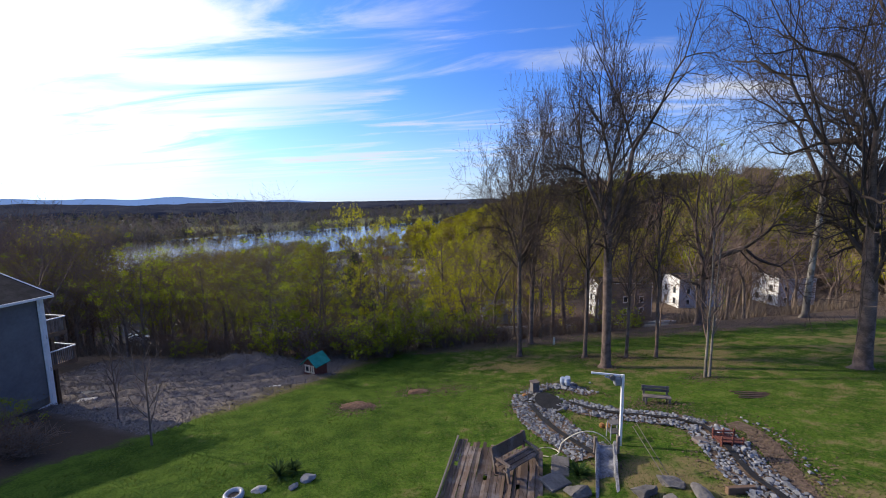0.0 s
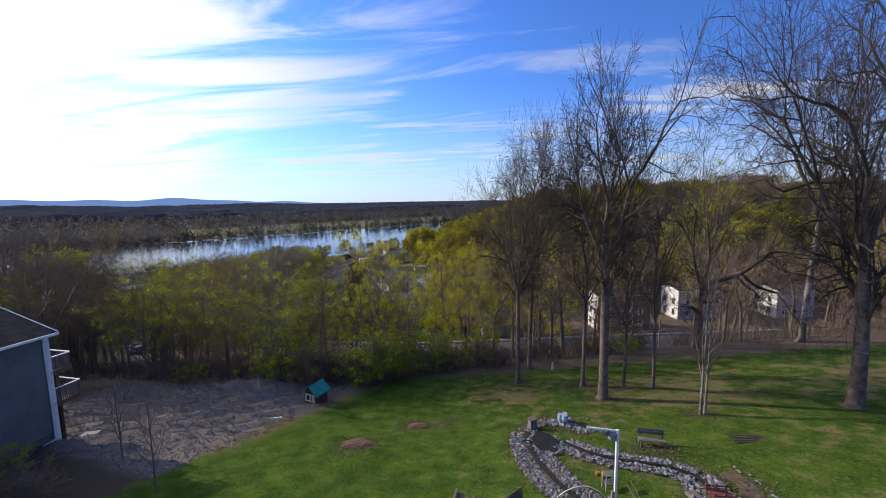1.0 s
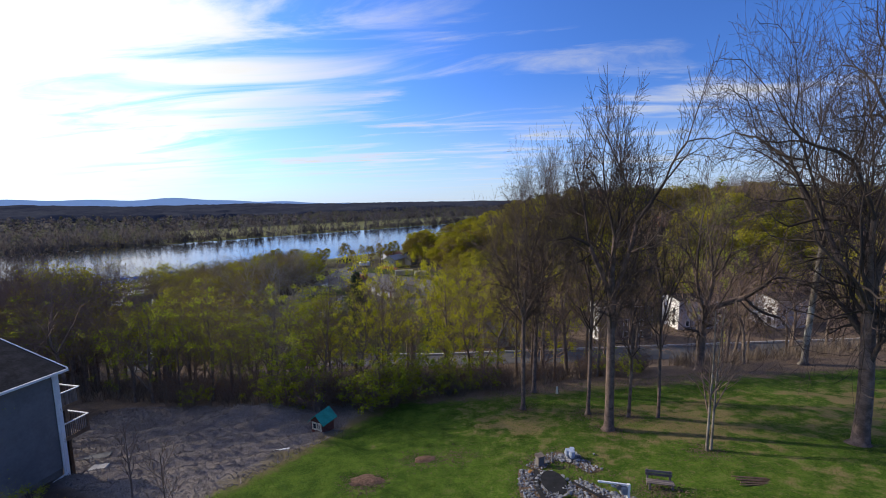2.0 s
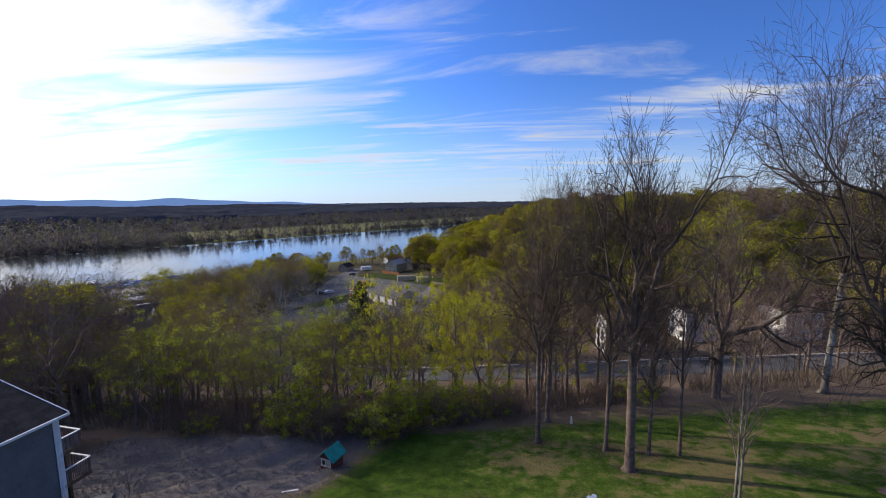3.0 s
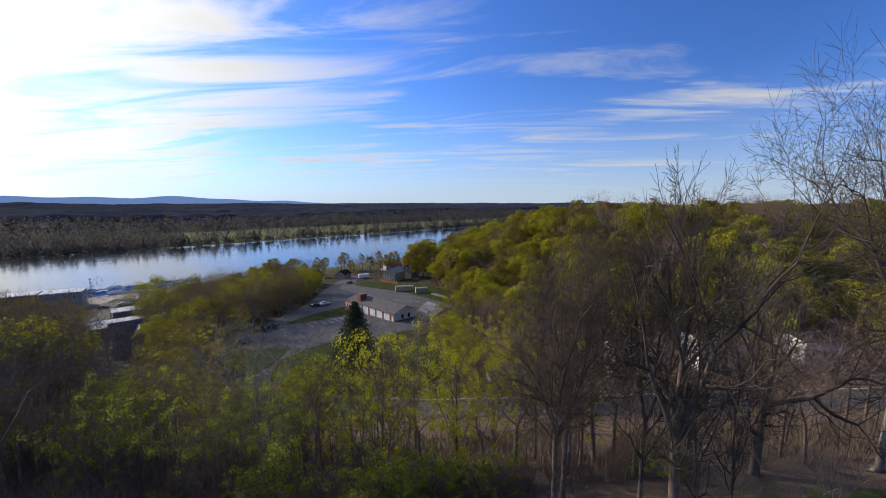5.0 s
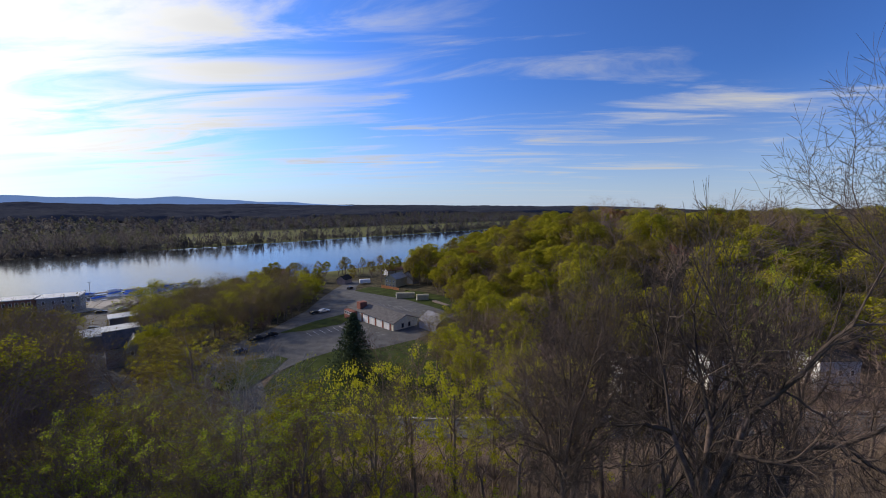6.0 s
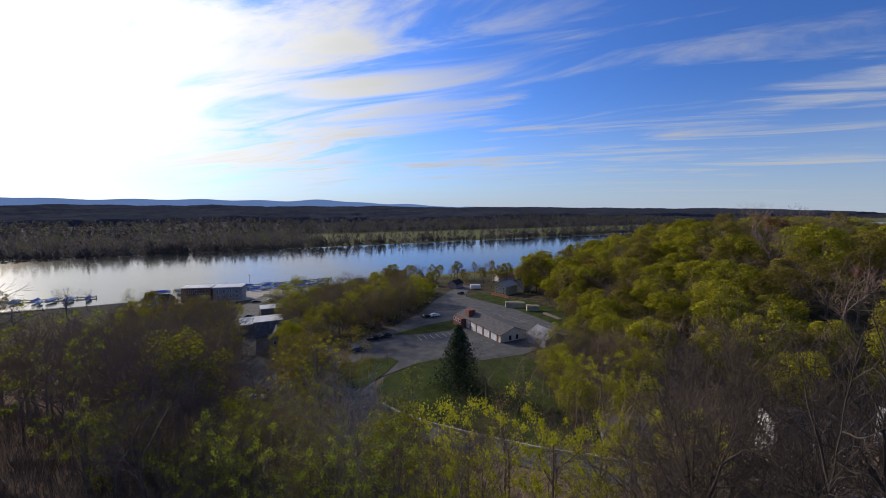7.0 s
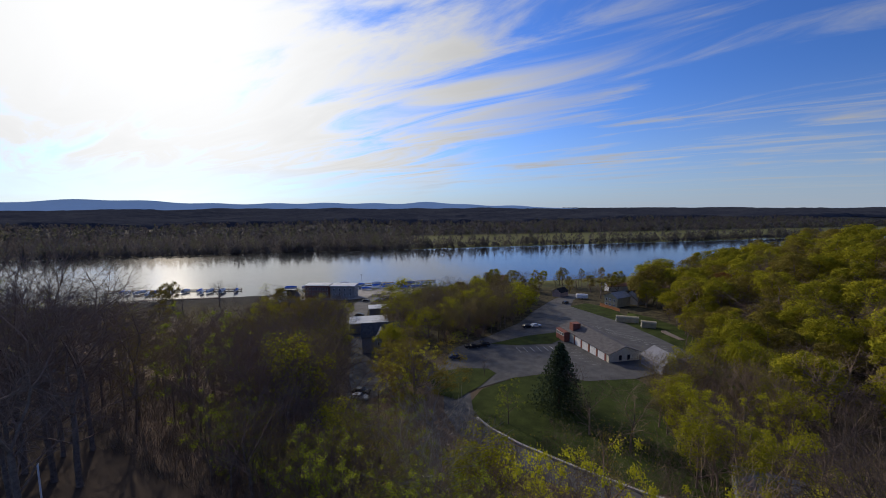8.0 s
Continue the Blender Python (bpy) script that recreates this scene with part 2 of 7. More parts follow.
EDGE = ((60, 150), (100, 36), (110, 30), (145, 20), (190, 12), (240, 2), (300, 4), (400, 15), (900, 60))


def smooth(a, b, x):
    t = np.clip((x - a) / (b - a), 0, 1)
    return t * t * (3 - 2 * t)


def table(steps, x):
    return np.interp(x, [a for a, _ in steps], [b for _, b in steps])


def rolling(x, y, size):
    """A soft roll of the ground, from -1 to 1, by sines."""
    u, v = x / size, y / size
    return (np.sin(u * 1.3 + 1.7 * np.sin(v * 0.7)) + np.sin(v * 1.1 + 2.3 + 1.3 * np.sin(u * 0.9)) + np.sin((u + v) * 2.1 + 0.6)) / 3


def land(x, y):
    x, y = np.asarray(x, float), np.asarray(y, float)
    v = -0.68 * x + 0.73 * y
    lower = np.maximum(smooth(60, 95, y), smooth(130, 240, v))
    z = table(STEPS_Y, y) * (1 - lower) + table(STEPS_V, v) * lower
    z = z + 0.06 * np.clip(x, 0, 60) * smooth(62, 42, y)
    hill = smooth(0, 85, x - table(EDGE, y)) * smooth(100, 165, y) * smooth(320, 255, v)
    z = z + hill * (21.5 + 4.0 * rolling(x, y, 60.0))
    z = z + (0.10 * rolling(x, y, 3.1) + 0.05 * rolling(y, x, 1.1)) * smooth(66, 50, y)
    far = smooth(700, 1500, v)
    z = z + far * (13.0 * rolling(x, y, 420.0) + 8.0 * rolling(y, x, 150.0))
    yard = smooth(8, 5, np.hypot((x + 21) / 1.7, y - 33))               # heaped chips and gravel
    heap = smooth(4.5, 0, np.hypot((x + 15) / 1.5, y - 38.5)) * 0.9
    ridge = smooth(1.6, 0, np.abs(y - 38.6 - 0.12 * (x + 16))) * smooth(9, 5, np.abs(x + 16)) * 0.8
    ruts = 0.26 * np.sin((0.93 * y - 0.36 * x) * 2.6 + 0.8 * rolling(x, y, 2.0)) * smooth(39, 36, y)
    return z + yard * (0.07 * rolling(x, y, 0.9) + 0.05 * rolling(y, x, 0.45) + ruts + heap + ridge * (0.8 + 0.4 * rolling(x, y, 0.8)))


def ground(x, y):
    return float(land(x, y))


# ---- mesh helpers ----
class Shape:
    """Collects points and faces of one mesh."""

    def __init__(self):
        self.v, self.f = [], []

    def add(self, points, faces):
        k = len(self.v)
        self.v += [tuple(p) for p in points]
        self.f += [tuple(k + i for i in f) for f in faces]
        return self

    def box(self, x, y, z, sx, sy, sz, turn=None, cut=0.0):
        """A box with its middle at x, y, z; cut: the bevel of its upright and lying edges."""
        pts = []
        if cut:
            h = [sx / 2, sy / 2, sz / 2]
            for a in (-1, 1):
                for b in (-1, 1):
                    for c in (-1, 1):
                        for k in range(3):
                            q = [a * h[0], b * h[1], c * h[2]]
                            for j in range(3):
                                if j != k:
                                    q[j] -= cut * (a, b, c)[j]
                            pts.append(q)
            mesh = bmesh.new()
            for q in pts:
                mesh.verts.new(q)
            hull = bmesh.ops.convex_hull(mesh, input=mesh.verts[:])
            mesh.verts.index_update()
            pts = [v.co.copy() for v in mesh.verts]
            faces = [[v.index for v in f.verts] for f in mesh.faces]
            mesh.free()
        else:
            pts = [(a * sx / 2, b * sy / 2, c * sz / 2) for c in (-1, 1) for b in (-1, 1) for a in (-1, 1)]
            faces = [(0, 2, 3, 1), (4, 5, 7, 6), (0, 1, 5, 4), (2, 6, 7, 3), (0, 4, 6, 2), (1, 3, 7, 5)]
        m = Matrix.Translation((x, y, z)) @ (turn.to_4x4() if turn is not None else Matrix.Identity(4))
        return self.add([m @ Vector(p) for p in pts], faces)

    def beam(self, a, b, wide, high, cut=0.0):
        """A straight bar of oblong section from a to b."""
        a, b = Vector(a), Vector(b)
        d = b - a
        turn = d.to_track_quat("X", "Z").to_matrix()
        m = (a + b) / 2
        return self.box(m.x, m.y, m.z, d.length, wide, high, turn, cut)

    def tube(self, line, radii, sides=8, cap=True):
        """A round tube along a line of points."""
        line = [Vector(p) for p in line]
        radii = radii if isinstance(radii, (list, tuple)) else [radii] * len(line)
        k = len(self.v)
        ref = None
        for i, p in enumerate(line):
            d = (line[min(i + 1, len(line) - 1)] - line[max(i - 1, 0)]).normalized()
            if ref is None:
                ref = Vector((1, 0, 0)) if abs(d.x) < 0.8 else Vector((0, 1, 0))
            u = d.cross(ref).normalized()
            w2 = d.cross(u)
            for s in range(sides):
                a = 2 * math.pi * s / sides
                self.v.append(tuple(p + (u * math.cos(a) + w2 * math.sin(a)) * radii[i]))
        for i in range(len(line) - 1):
            for s in range(sides):
                t = (s + 1) % sides
                self.f.append((k + i * sides + s, k + i * sides + t, k + (i + 1) * sides + t, k + (i + 1) * sides + s))
        if cap:
            self.f.append(tuple(k + s for s in range(sides)))
            self.f.append(tuple(k + (len(line) - 1) * sides + s for s in reversed(range(sides))))
        return self

    def mesh(self, name):
        me = bpy.data.meshes.new(name)
        me.from_pydata(self.v, [], self.f)
        return me


def finish(me, mat, soft=False):
    me.materials.append(mat)
    if soft:
        me.polygons.foreach_set("use_smooth", [True] * len(me.polygons))
    me.update()
    return me


def part(name, shape, mat, parent, label="", soft=False, at=None):
    """One mesh object under a thing or a part."""
    me = shape if isinstance(shape, bpy.types.Mesh) else finish(shape.mesh(name), mat, soft)
    ob = new(name, me)
    ob.parent = parent
    if at is not None:
        ob.matrix_local = at
    return tagged(ob, label) if label else ob


def thing(name, m, label, category, group="", kind=""):
    """An empty at the base of a thing."""
    ob = new(name)
    ob.empty_display_size = 0.2
    ob.matrix_world = m
    return tagged(ob, label, category, group, kind)


def stand(x, y, turn=0.0, lift=0.0):
    return pose(x, y, ground(x, y) + lift, 0, 0, turn)


# ---- the ground: one sheet to the horizon ----
def spaced(stops):
    """Coordinates in runs: (from, to, step)."""
    out = []
    for a, b, s in stops:
        k = max(1, round((b - a) / s))
        out += [a + (b - a) * i / k for i in range(k)]
    return np.array(out + [stops[-1][1]])


GX = spaced(((-4800, -1000, 190), (-1000, -300, 25), (-300, -90, 7), (-90, -40, 2), (-40, 34, 0.75), (34, 110, 2), (110, 400, 10), (400, 1000, 50), (1000, 4800, 190)))
GY = spaced(((-1500, -100, 200), (-100, -10, 10), (-10, 46, 0.75), (46, 130, 1.6), (130, 260, 4), (260, 900, 12), (900, 2000, 45), (2000, 4800, 140)))
gx, gy = np.meshgrid(GX, GY)
gz = land(gx, gy)
nx, ny = len(GX), len(GY)
sheet = bpy.data.meshes.new("ground")
idx = np.arange(nx * ny).reshape(ny, nx)
quads = np.stack([idx[:-1, :-1], idx[:-1, 1:], idx[1:, 1:], idx[1:, :-1]], -1).reshape(-1, 4)
sheet.from_pydata(np.stack([gx, gy, gz], -1).reshape(-1, 3).tolist(), [], quads.tolist())


def soil(n, place):
    """Lawn, worn earth, leaf litter and far fields, by place."""
    s = n.nodes.new("ShaderNodeSeparateXYZ")
    n.put(s.inputs[0], place)
    x, y = s.outputs[0], s.outputs[1]
    big = n.noise(place, 0.16, 4.0)
    mid = n.noise(place, 0.9, 5.0, 0.6)
    small = n.noise(place, 9.0, 5.0, 0.7)
    grass = n.mix(n.ramp(n.math("ADD", n.math("MULTIPLY", mid, 0.35), n.math("ADD", n.math("MULTIPLY", small, 0.30), n.math("MULTIPLY", n.noise(place, 30.0, 3.0, 0.8), 0.35))), 0.40, 0.60), (0.022, 0.056, 0.007), (0.092, 0.150, 0.020))
    dry = n.mix(small, (0.10, 0.085, 0.035), (0.24, 0.19, 0.095))
    worn = n.ramp(y, 17.5, 13.5)
    worn = n.math("ADD", worn, n.ramp(n.math("ABSOLUTE", n.math("SUBTRACT", y, n.math("ADD", 34.0, n.math("MULTIPLY", x, -0.15)))), 7.0, 1.0))
    worn = n.math("MULTIPLY", worn, n.ramp(x, -9.0, 2.0))
    grass = n.mix(n.ramp(n.math("ADD", n.math("ADD", n.math("ADD", mid, n.math("MULTIPLY", n.ramp(x, 8.0, -6.0), -0.13)), n.math("MULTIPLY", worn, 0.13)), n.math("MULTIPLY", big, 0.7)), 0.88, 1.10), grass, dry)
    grass = n.mix(n.math("MULTIPLY", n.ramp(n.noise(place, 3.5, 6.0, 0.75), 0.50, 0.66), n.math("ADD", 0.12, n.math("MULTIPLY", n.ramp(x, -6.0, 8.0), 0.48))), grass, dry)
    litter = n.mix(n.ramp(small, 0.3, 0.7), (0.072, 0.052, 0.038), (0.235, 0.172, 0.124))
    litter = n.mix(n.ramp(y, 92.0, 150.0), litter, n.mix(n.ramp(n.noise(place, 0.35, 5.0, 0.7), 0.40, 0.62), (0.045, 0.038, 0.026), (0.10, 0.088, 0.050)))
    chips = n.mix(n.ramp(n.noise(place, 14.0, 6.0, 0.8), 0.3, 0.7), (0.07, 0.06, 0.055), (0.29, 0.255, 0.235))
    wob = n.math("MULTIPLY", n.math("SUBTRACT", mid, 0.5), 7.0)
    # the lawn ends at the wood's edge, and slantwise along the yard of chips
    far_edge = n.math("ADD", n.math("MULTIPLY", x, -0.04), n.math("ADD", n.math("MULTIPLY", wob, 0.7), 39.6))
    lawn = n.ramp(n.math("SUBTRACT", far_edge, y), -0.8, 0.8)
    slant = n.math("SUBTRACT", n.math("ADD", n.math("MULTIPLY", x, 1.35), n.math("MULTIPLY", wob, 0.8)), n.math("SUBTRACT", n.math("MULTIPLY", y, 0.82), 39.0))
    left = n.ramp(slant, -0.9, 0.9)
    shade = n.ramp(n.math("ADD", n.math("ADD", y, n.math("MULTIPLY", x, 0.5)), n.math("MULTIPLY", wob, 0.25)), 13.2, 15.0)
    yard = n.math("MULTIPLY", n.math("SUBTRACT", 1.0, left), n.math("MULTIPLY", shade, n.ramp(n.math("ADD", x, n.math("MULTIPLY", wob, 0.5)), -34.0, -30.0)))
    # brush soil beside the house, its colour darkened further for the shade there
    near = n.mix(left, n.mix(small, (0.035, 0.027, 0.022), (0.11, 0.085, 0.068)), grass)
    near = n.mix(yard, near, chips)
    rim = n.ramp(n.math("ABSOLUTE", n.math("ADD", slant, n.math("MULTIPLY", n.math("SUBTRACT", small, 0.5), 3.0))), 2.4, 0.3)
    near = n.mix(n.math("MULTIPLY", n.math("MULTIPLY", rim, n.ramp(y, 22.0, 27.0)), 0.75), near, dry)
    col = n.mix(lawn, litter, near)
    over = n.ramp(n.math("ADD", n.math("MULTIPLY", x, -0.68), n.math("MULTIPLY", y, 0.73)), 240.0, 290.0)
    fields = n.mix(n.ramp(n.noise(place, 0.006, 3.0), 0.55, 0.68), (0.026, 0.026, 0.028), (0.045, 0.048, 0.034))
    meadow = n.math("MULTIPLY", n.ramp(n.math("ADD", n.math("MULTIPLY", x, -0.68), n.math("MULTIPLY", y, 0.73)), 800.0, 740.0), n.ramp(n.math("ADD", n.math("MULTIPLY", x, 0.73), n.math("MULTIPLY", y, 0.68)), 60.0, 160.0))
    fields = n.mix(meadow, fields, n.mix(mid, (0.12, 0.125, 0.045), (0.17, 0.165, 0.07)))
    return n.mix(over, col, fields), small, 0.05


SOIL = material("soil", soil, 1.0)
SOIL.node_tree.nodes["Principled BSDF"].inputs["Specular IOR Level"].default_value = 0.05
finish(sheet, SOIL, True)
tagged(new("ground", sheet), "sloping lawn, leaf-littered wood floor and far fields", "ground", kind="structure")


def ripples(n, place):
    sc = n.nodes.new("ShaderNodeMapping")
    sc.inputs["Rotation"].default_value[2] = radians(-43)
    sc.inputs["Scale"].default_value = (0.3, 1.0, 1.0)
    n.put(sc.inputs["Vector"], place)
    return (0.015, 0.02, 0.022), n.noise(sc.outputs[0], 0.5, 5.0, 0.6), 0.018


WATER = material("river_water", ripples, 0.12)
WATER.node_tree.nodes["Principled BSDF"].inputs["Specular IOR Level"].default_value = 0.5
river = Shape().add([(-4800 * 0.73 - 0.68 * a, -4800 * 0.68 + 0.73 * a, -31.0) for a in (290, 575)] + [(4800 * 0.73 - 0.68 * a, 4800 * 0.68 + 0.73 * a, -31.0) for a in (575, 290)], [(0, 1, 2, 3)])
tagged(new("water", finish(river.mesh("water"), WATER)), "wide calm river mirroring the sky and far bank", "river", kind="structure")


# ---- trees ----
class Wood:
    """Grows the limbs of a tree as lines of points with radii, and remembers where leaves may sit."""

    def __init__(self, seed, least=0.011):
        self.r = random.Random(seed)
        self.lines = []          # (points, radii, level)
        self.tips = []           # places for leaves
        self.least = least

    def rnd(self, a, b):
        return self.r.uniform(a, b)

    def limb(self, p, d, length, radius, level, plan):
        """plan[level]: (points, wobble, lift, children, first child at, spread, child's share of the length)."""
        points, wobble, lift, kids, first, spread, share = plan[level]
        d = Vector(d).normalized()
        pts, rad = [Vector(p)], [radius]
        step = length / points
        tip = 0.35 if level == 0 else 0.25
        for i in range(points):
            d = d + Vector((self.rnd(-1, 1), self.rnd(-1, 1), self.rnd(-1, 1))) * wobble + Vector((0, 0, lift))
            d.normalize()
            pts.append(pts[-1] + d * step)
            rad.append(max(radius * (1 - (1 - tip) * (i + 1) / points), self.least))
        if level == 0:
            k = min(0.5, 0.9 / step)
            pts.insert(1, pts[0].lerp(pts[1], k))
            rad.insert(1, rad[0] * 1.06)
            rad[0] *= 1.75
            pts.insert(2, pts[1].lerp(pts[2], 0.4))
            rad.insert(2, rad[1] * 0.96)
            points += 2
        self.lines.append((pts, rad, level))
        if level + 1 >= len(plan):
            self.tips += pts[1:]
            return
        around = self.rnd(0, 6.28)
        for k in range(kids):
            t = first + (1 - first) * (k + self.rnd(0.1, 0.9)) / kids
            i = min(int(t * points), points - 1)
            f = t * points - i
            base = pts[i].lerp(pts[i + 1], f)
            axis = (pts[i + 1] - pts[i]).normalized()
            around += 2.4 + self.rnd(-0.5, 0.5)
            side = axis.orthogonal().normalized()
            side = Matrix.Rotation(around, 3, axis) @ side
            lean = radians(spread + self.rnd(-12, 12))
            way = axis * math.cos(lean) + side * math.sin(lean)
            r0 = rad[i] * (1 - f) + rad[i + 1] * f
            self.limb(base, way, length * share * (1.25 - 0.55 * t) * self.rnd(0.75, 1.2), r0 * (self.rnd(0.58, 0.76) if level == 0 else self.rnd(0.5, 0.66)), level + 1, plan)

    def grow(self, p, d, length, radius, depth, plan):
        """A limb that forks at its end, again and again, with side shoots; plan: see VASE."""
        last, angle, ratio, lift, wobble, shoots = plan["last"], plan["angle"], plan["ratio"], plan["lift"], plan["wobble"], plan["shoots"]
        d = Vector(d).normalized()
        points = 6 if depth == 0 else (4 if depth < 3 else 3 if depth < last else 2)
        pts, rad = [Vector(p)], [radius]
        bend = Vector((self.rnd(-1, 1), self.rnd(-1, 1), self.rnd(-0.6, 0.6))) * wobble * 0.6
        for i in range(points):
            k = wobble * (0.25 if depth == 0 else 1.0)
            d = d + (Vector((self.rnd(-1, 1), self.rnd(-1, 1), self.rnd(-1, 1))) + bend) * k + Vector((0, 0, lift))
            d.normalize()
            pts.append(pts[-1] + d * (length / points))
            rad.append(max(radius * (1 - 0.22 * (i + 1) / points), self.least))
        if depth == 0:
            pts.insert(1, pts[0].lerp(pts[1], 0.35))
            rad.insert(1, rad[0] * 1.12)
            rad[0] *= 2.5
        self.lines.append((pts, rad, min(depth, 4)))
        if depth >= last:
            self.tips += pts[1:]
            return
        side = d.orthogonal().normalized()
        side = Matrix.Rotation(self.rnd(0, 6.28), 3, d) @ side
        count = plan["first"] if depth == 0 else (3 if self.rnd(0, 1) < plan["three"] else 2)
        for k in range(count):
            lean = radians(angle * (self.rnd(0.35, 0.75) if k == 0 else self.rnd(0.85, 1.3)))
            turn = Matrix.Rotation(6.283 * k / count + self.rnd(-0.5, 0.5), 3, d) @ side
            thick = rad[-1] * (self.rnd(0.71, 0.83) if k == 0 else self.rnd(0.50, 0.66))
            share = ratio * self.rnd(0.8, 1.15) * (plan["leap"] if depth == 0 else 1.0)
            self.grow(pts[-1], d * math.cos(lean) + turn * math.sin(lean), length * share, thick, depth + 1, plan)
        for k in range(shoots if depth else plan["low"]):
            t = self.rnd(0.25, 0.95) if depth else self.rnd(0.62, 0.95)
            i = min(int(t * (len(pts) - 1)), len(pts) - 2)
            axis = (pts[i + 1] - pts[i]).normalized()
            out = Matrix.Rotation(self.rnd(0, 6.28), 3, axis) @ axis.orthogonal().normalized()
            lean = radians(self.rnd(38, 68))
            step = 2 if depth < last - 2 else 1
            self.grow(pts[i].lerp(pts[i + 1], 0.5), axis * math.cos(lean) + out * math.sin(lean), length * self.rnd(0.4, 0.75) * (1.0 if depth else 0.5), rad[i] * self.rnd(0.3, 0.45), min(depth + step, last), plan)

    def clumps(self, name, groups, each, reach, size, mat, dome=False):
        """Leaves gathered in rounded clumps about the twig ends, or over a domed crown, with gaps between the clumps."""
        g = np.random.default_rng(self.r.randint(0, 9999))
        tips = np.array([tuple(p) for p in self.tips])
        mid = tips.mean(axis=0)
        at = tips[g.integers(0, len(tips), 1)]
        while len(at) < groups:
            some = tips[g.integers(0, len(tips), 12)]
            far = np.min(np.linalg.norm(some[:, None] - at[None], axis=2), axis=1)
            at = np.vstack([at, some[np.argmax(far)]])
        if dome:
            q = g.normal(0, 1, (groups, 3)) + np.array((0, 0, 0.45))
            q /= np.linalg.norm(q, axis=1)[:, None]
            low, top = tips[:, 2].min(), tips[:, 2].max()
            wide = np.percentile(np.hypot(tips[:, 0], tips[:, 1]), 88)
            mid = np.array((0, 0, low * 0.5 + top * 0.5))
            at = mid + q * g.uniform(0.55, 0.95, (groups, 1)) * np.array((wide, wide, (top - low) * 0.5))
        r = reach * g.uniform(0.6, 1.25, groups)
        k = np.repeat(np.arange(groups), each)
        n = len(k)
        way = g.normal(0, 1, (n, 3)) + (at[k] - mid) / (np.linalg.norm(at[k] - mid, axis=1)[:, None] + 0.1) * 0.5 + np.array((0, 0, 0.35))
        way /= np.linalg.norm(way, axis=1)[:, None]
        c = at[k] + way * (r[k] * (g.uniform(0.6, 1.12, n) if dome else g.uniform(0.1, 1.25, n)))[:, None] * np.array((1, 1, 0.85))
        return leaf_mesh(name, c, size, mat, g, 0.7, way + g.normal(0, 0.3 if dome else 0.7, (n, 3)))

    def mesh(self, name, levels, sides, mat):
        """One mesh of tubes for the limbs of these levels."""
        V, F, k = [], [], 0
        for pts, rad, level in self.lines:
            if level not in levels:
                continue
            s = sides[level]
            P = np.array([tuple(p) for p in pts])
            T = np.gradient(P, axis=0)
            T /= np.linalg.norm(T, axis=1)[:, None] + 1e-9
            ref = np.array((1.0, 0, 0)) if abs(T[0, 0]) < 0.7 else np.array((0, 1.0, 0))
            U = np.cross(T, ref)
            U /= np.linalg.norm(U, axis=1)[:, None] + 1e-9
            W = np.cross(T, U)
            a = np.arange(s) * 2 * np.pi / s
            R = np.array(rad)[:, None, None]
            ring = P[:, None, :] + R * (U[:, None, :] * np.cos(a)[None, :, None] + W[:, None, :] * np.sin(a)[None, :, None])
            n = len(P)
            V.append(ring.reshape(-1, 3))
            i = np.arange(n - 1)[:, None] * s + np.arange(s)[None, :]
            j = np.arange(n - 1)[:, None] * s + (np.arange(s)[None, :] + 1) % s
            if s == 2:
                i, j = i[:, :1], j[:, :1]
            F.append(k + np.stack([i, j, j + s, i + s], -1).reshape(-1, 4))
            k += n * s
        me = bpy.data.meshes.new(name)
        me.from_pydata(np.concatenate(V).tolist(), [], np.concatenate(F).tolist())
        return finish(me, mat, True)

    def leaves(self, name, count, size, mat, drift=0.35):
        """Folded small leaf sprays about the twig ends."""
        g = np.random.default_rng(self.r.randint(0, 9999))
        tips = np.array([tuple(p) for p in self.tips])
        c = tips[g.integers(0, len(tips), count)] + g.normal(0, drift, (count, 3))
        out = (c - tips.mean(axis=0)) / (tips.std(axis=0) + 0.1)
        out = out / (np.linalg.norm(out, axis=1)[:, None] + 1e-6) + g.normal(0, 0.55, c.shape)
        return leaf_mesh(name, c, size, mat, g, 0.55, out)


def leaf_mesh(name, c, size, mat, g, broad=0.55, facing=None, upright=False):
    n = len(c)
    a = g.normal(0, 1, (n, 3))
    if upright:
        a = a * 0.28 + np.array((0, 0, 1.0))
    a /= np.linalg.norm(a, axis=1)[:, None]
    b = np.cross(a, g.normal(0, 1, (n, 3)) if facing is None else facing)
    b /= np.linalg.norm(b, axis=1)[:, None] + 1e-9
    if facing is not None and not upright:
        a = np.cross(facing, b)
        a /= np.linalg.norm(a, axis=1)[:, None] + 1e-9
    s = size * g.uniform(0.5, 1.3, (n, 1))
    V = np.stack([c - a * s, c + b * s * broad, c + a * s, c - b * s * broad + np.cross(a, b) * s * 0.3], 1).reshape(-1, 3)
    me = bpy.data.meshes.new(name)
    me.from_pydata(V.tolist(), [], np.arange(4 * n).reshape(-1, 4).tolist())
    return finish(me, mat)


SIDES = (8, 6, 4, 3, 3)
LIGHT_SIDES = (6, 4, 3, 2, 2)
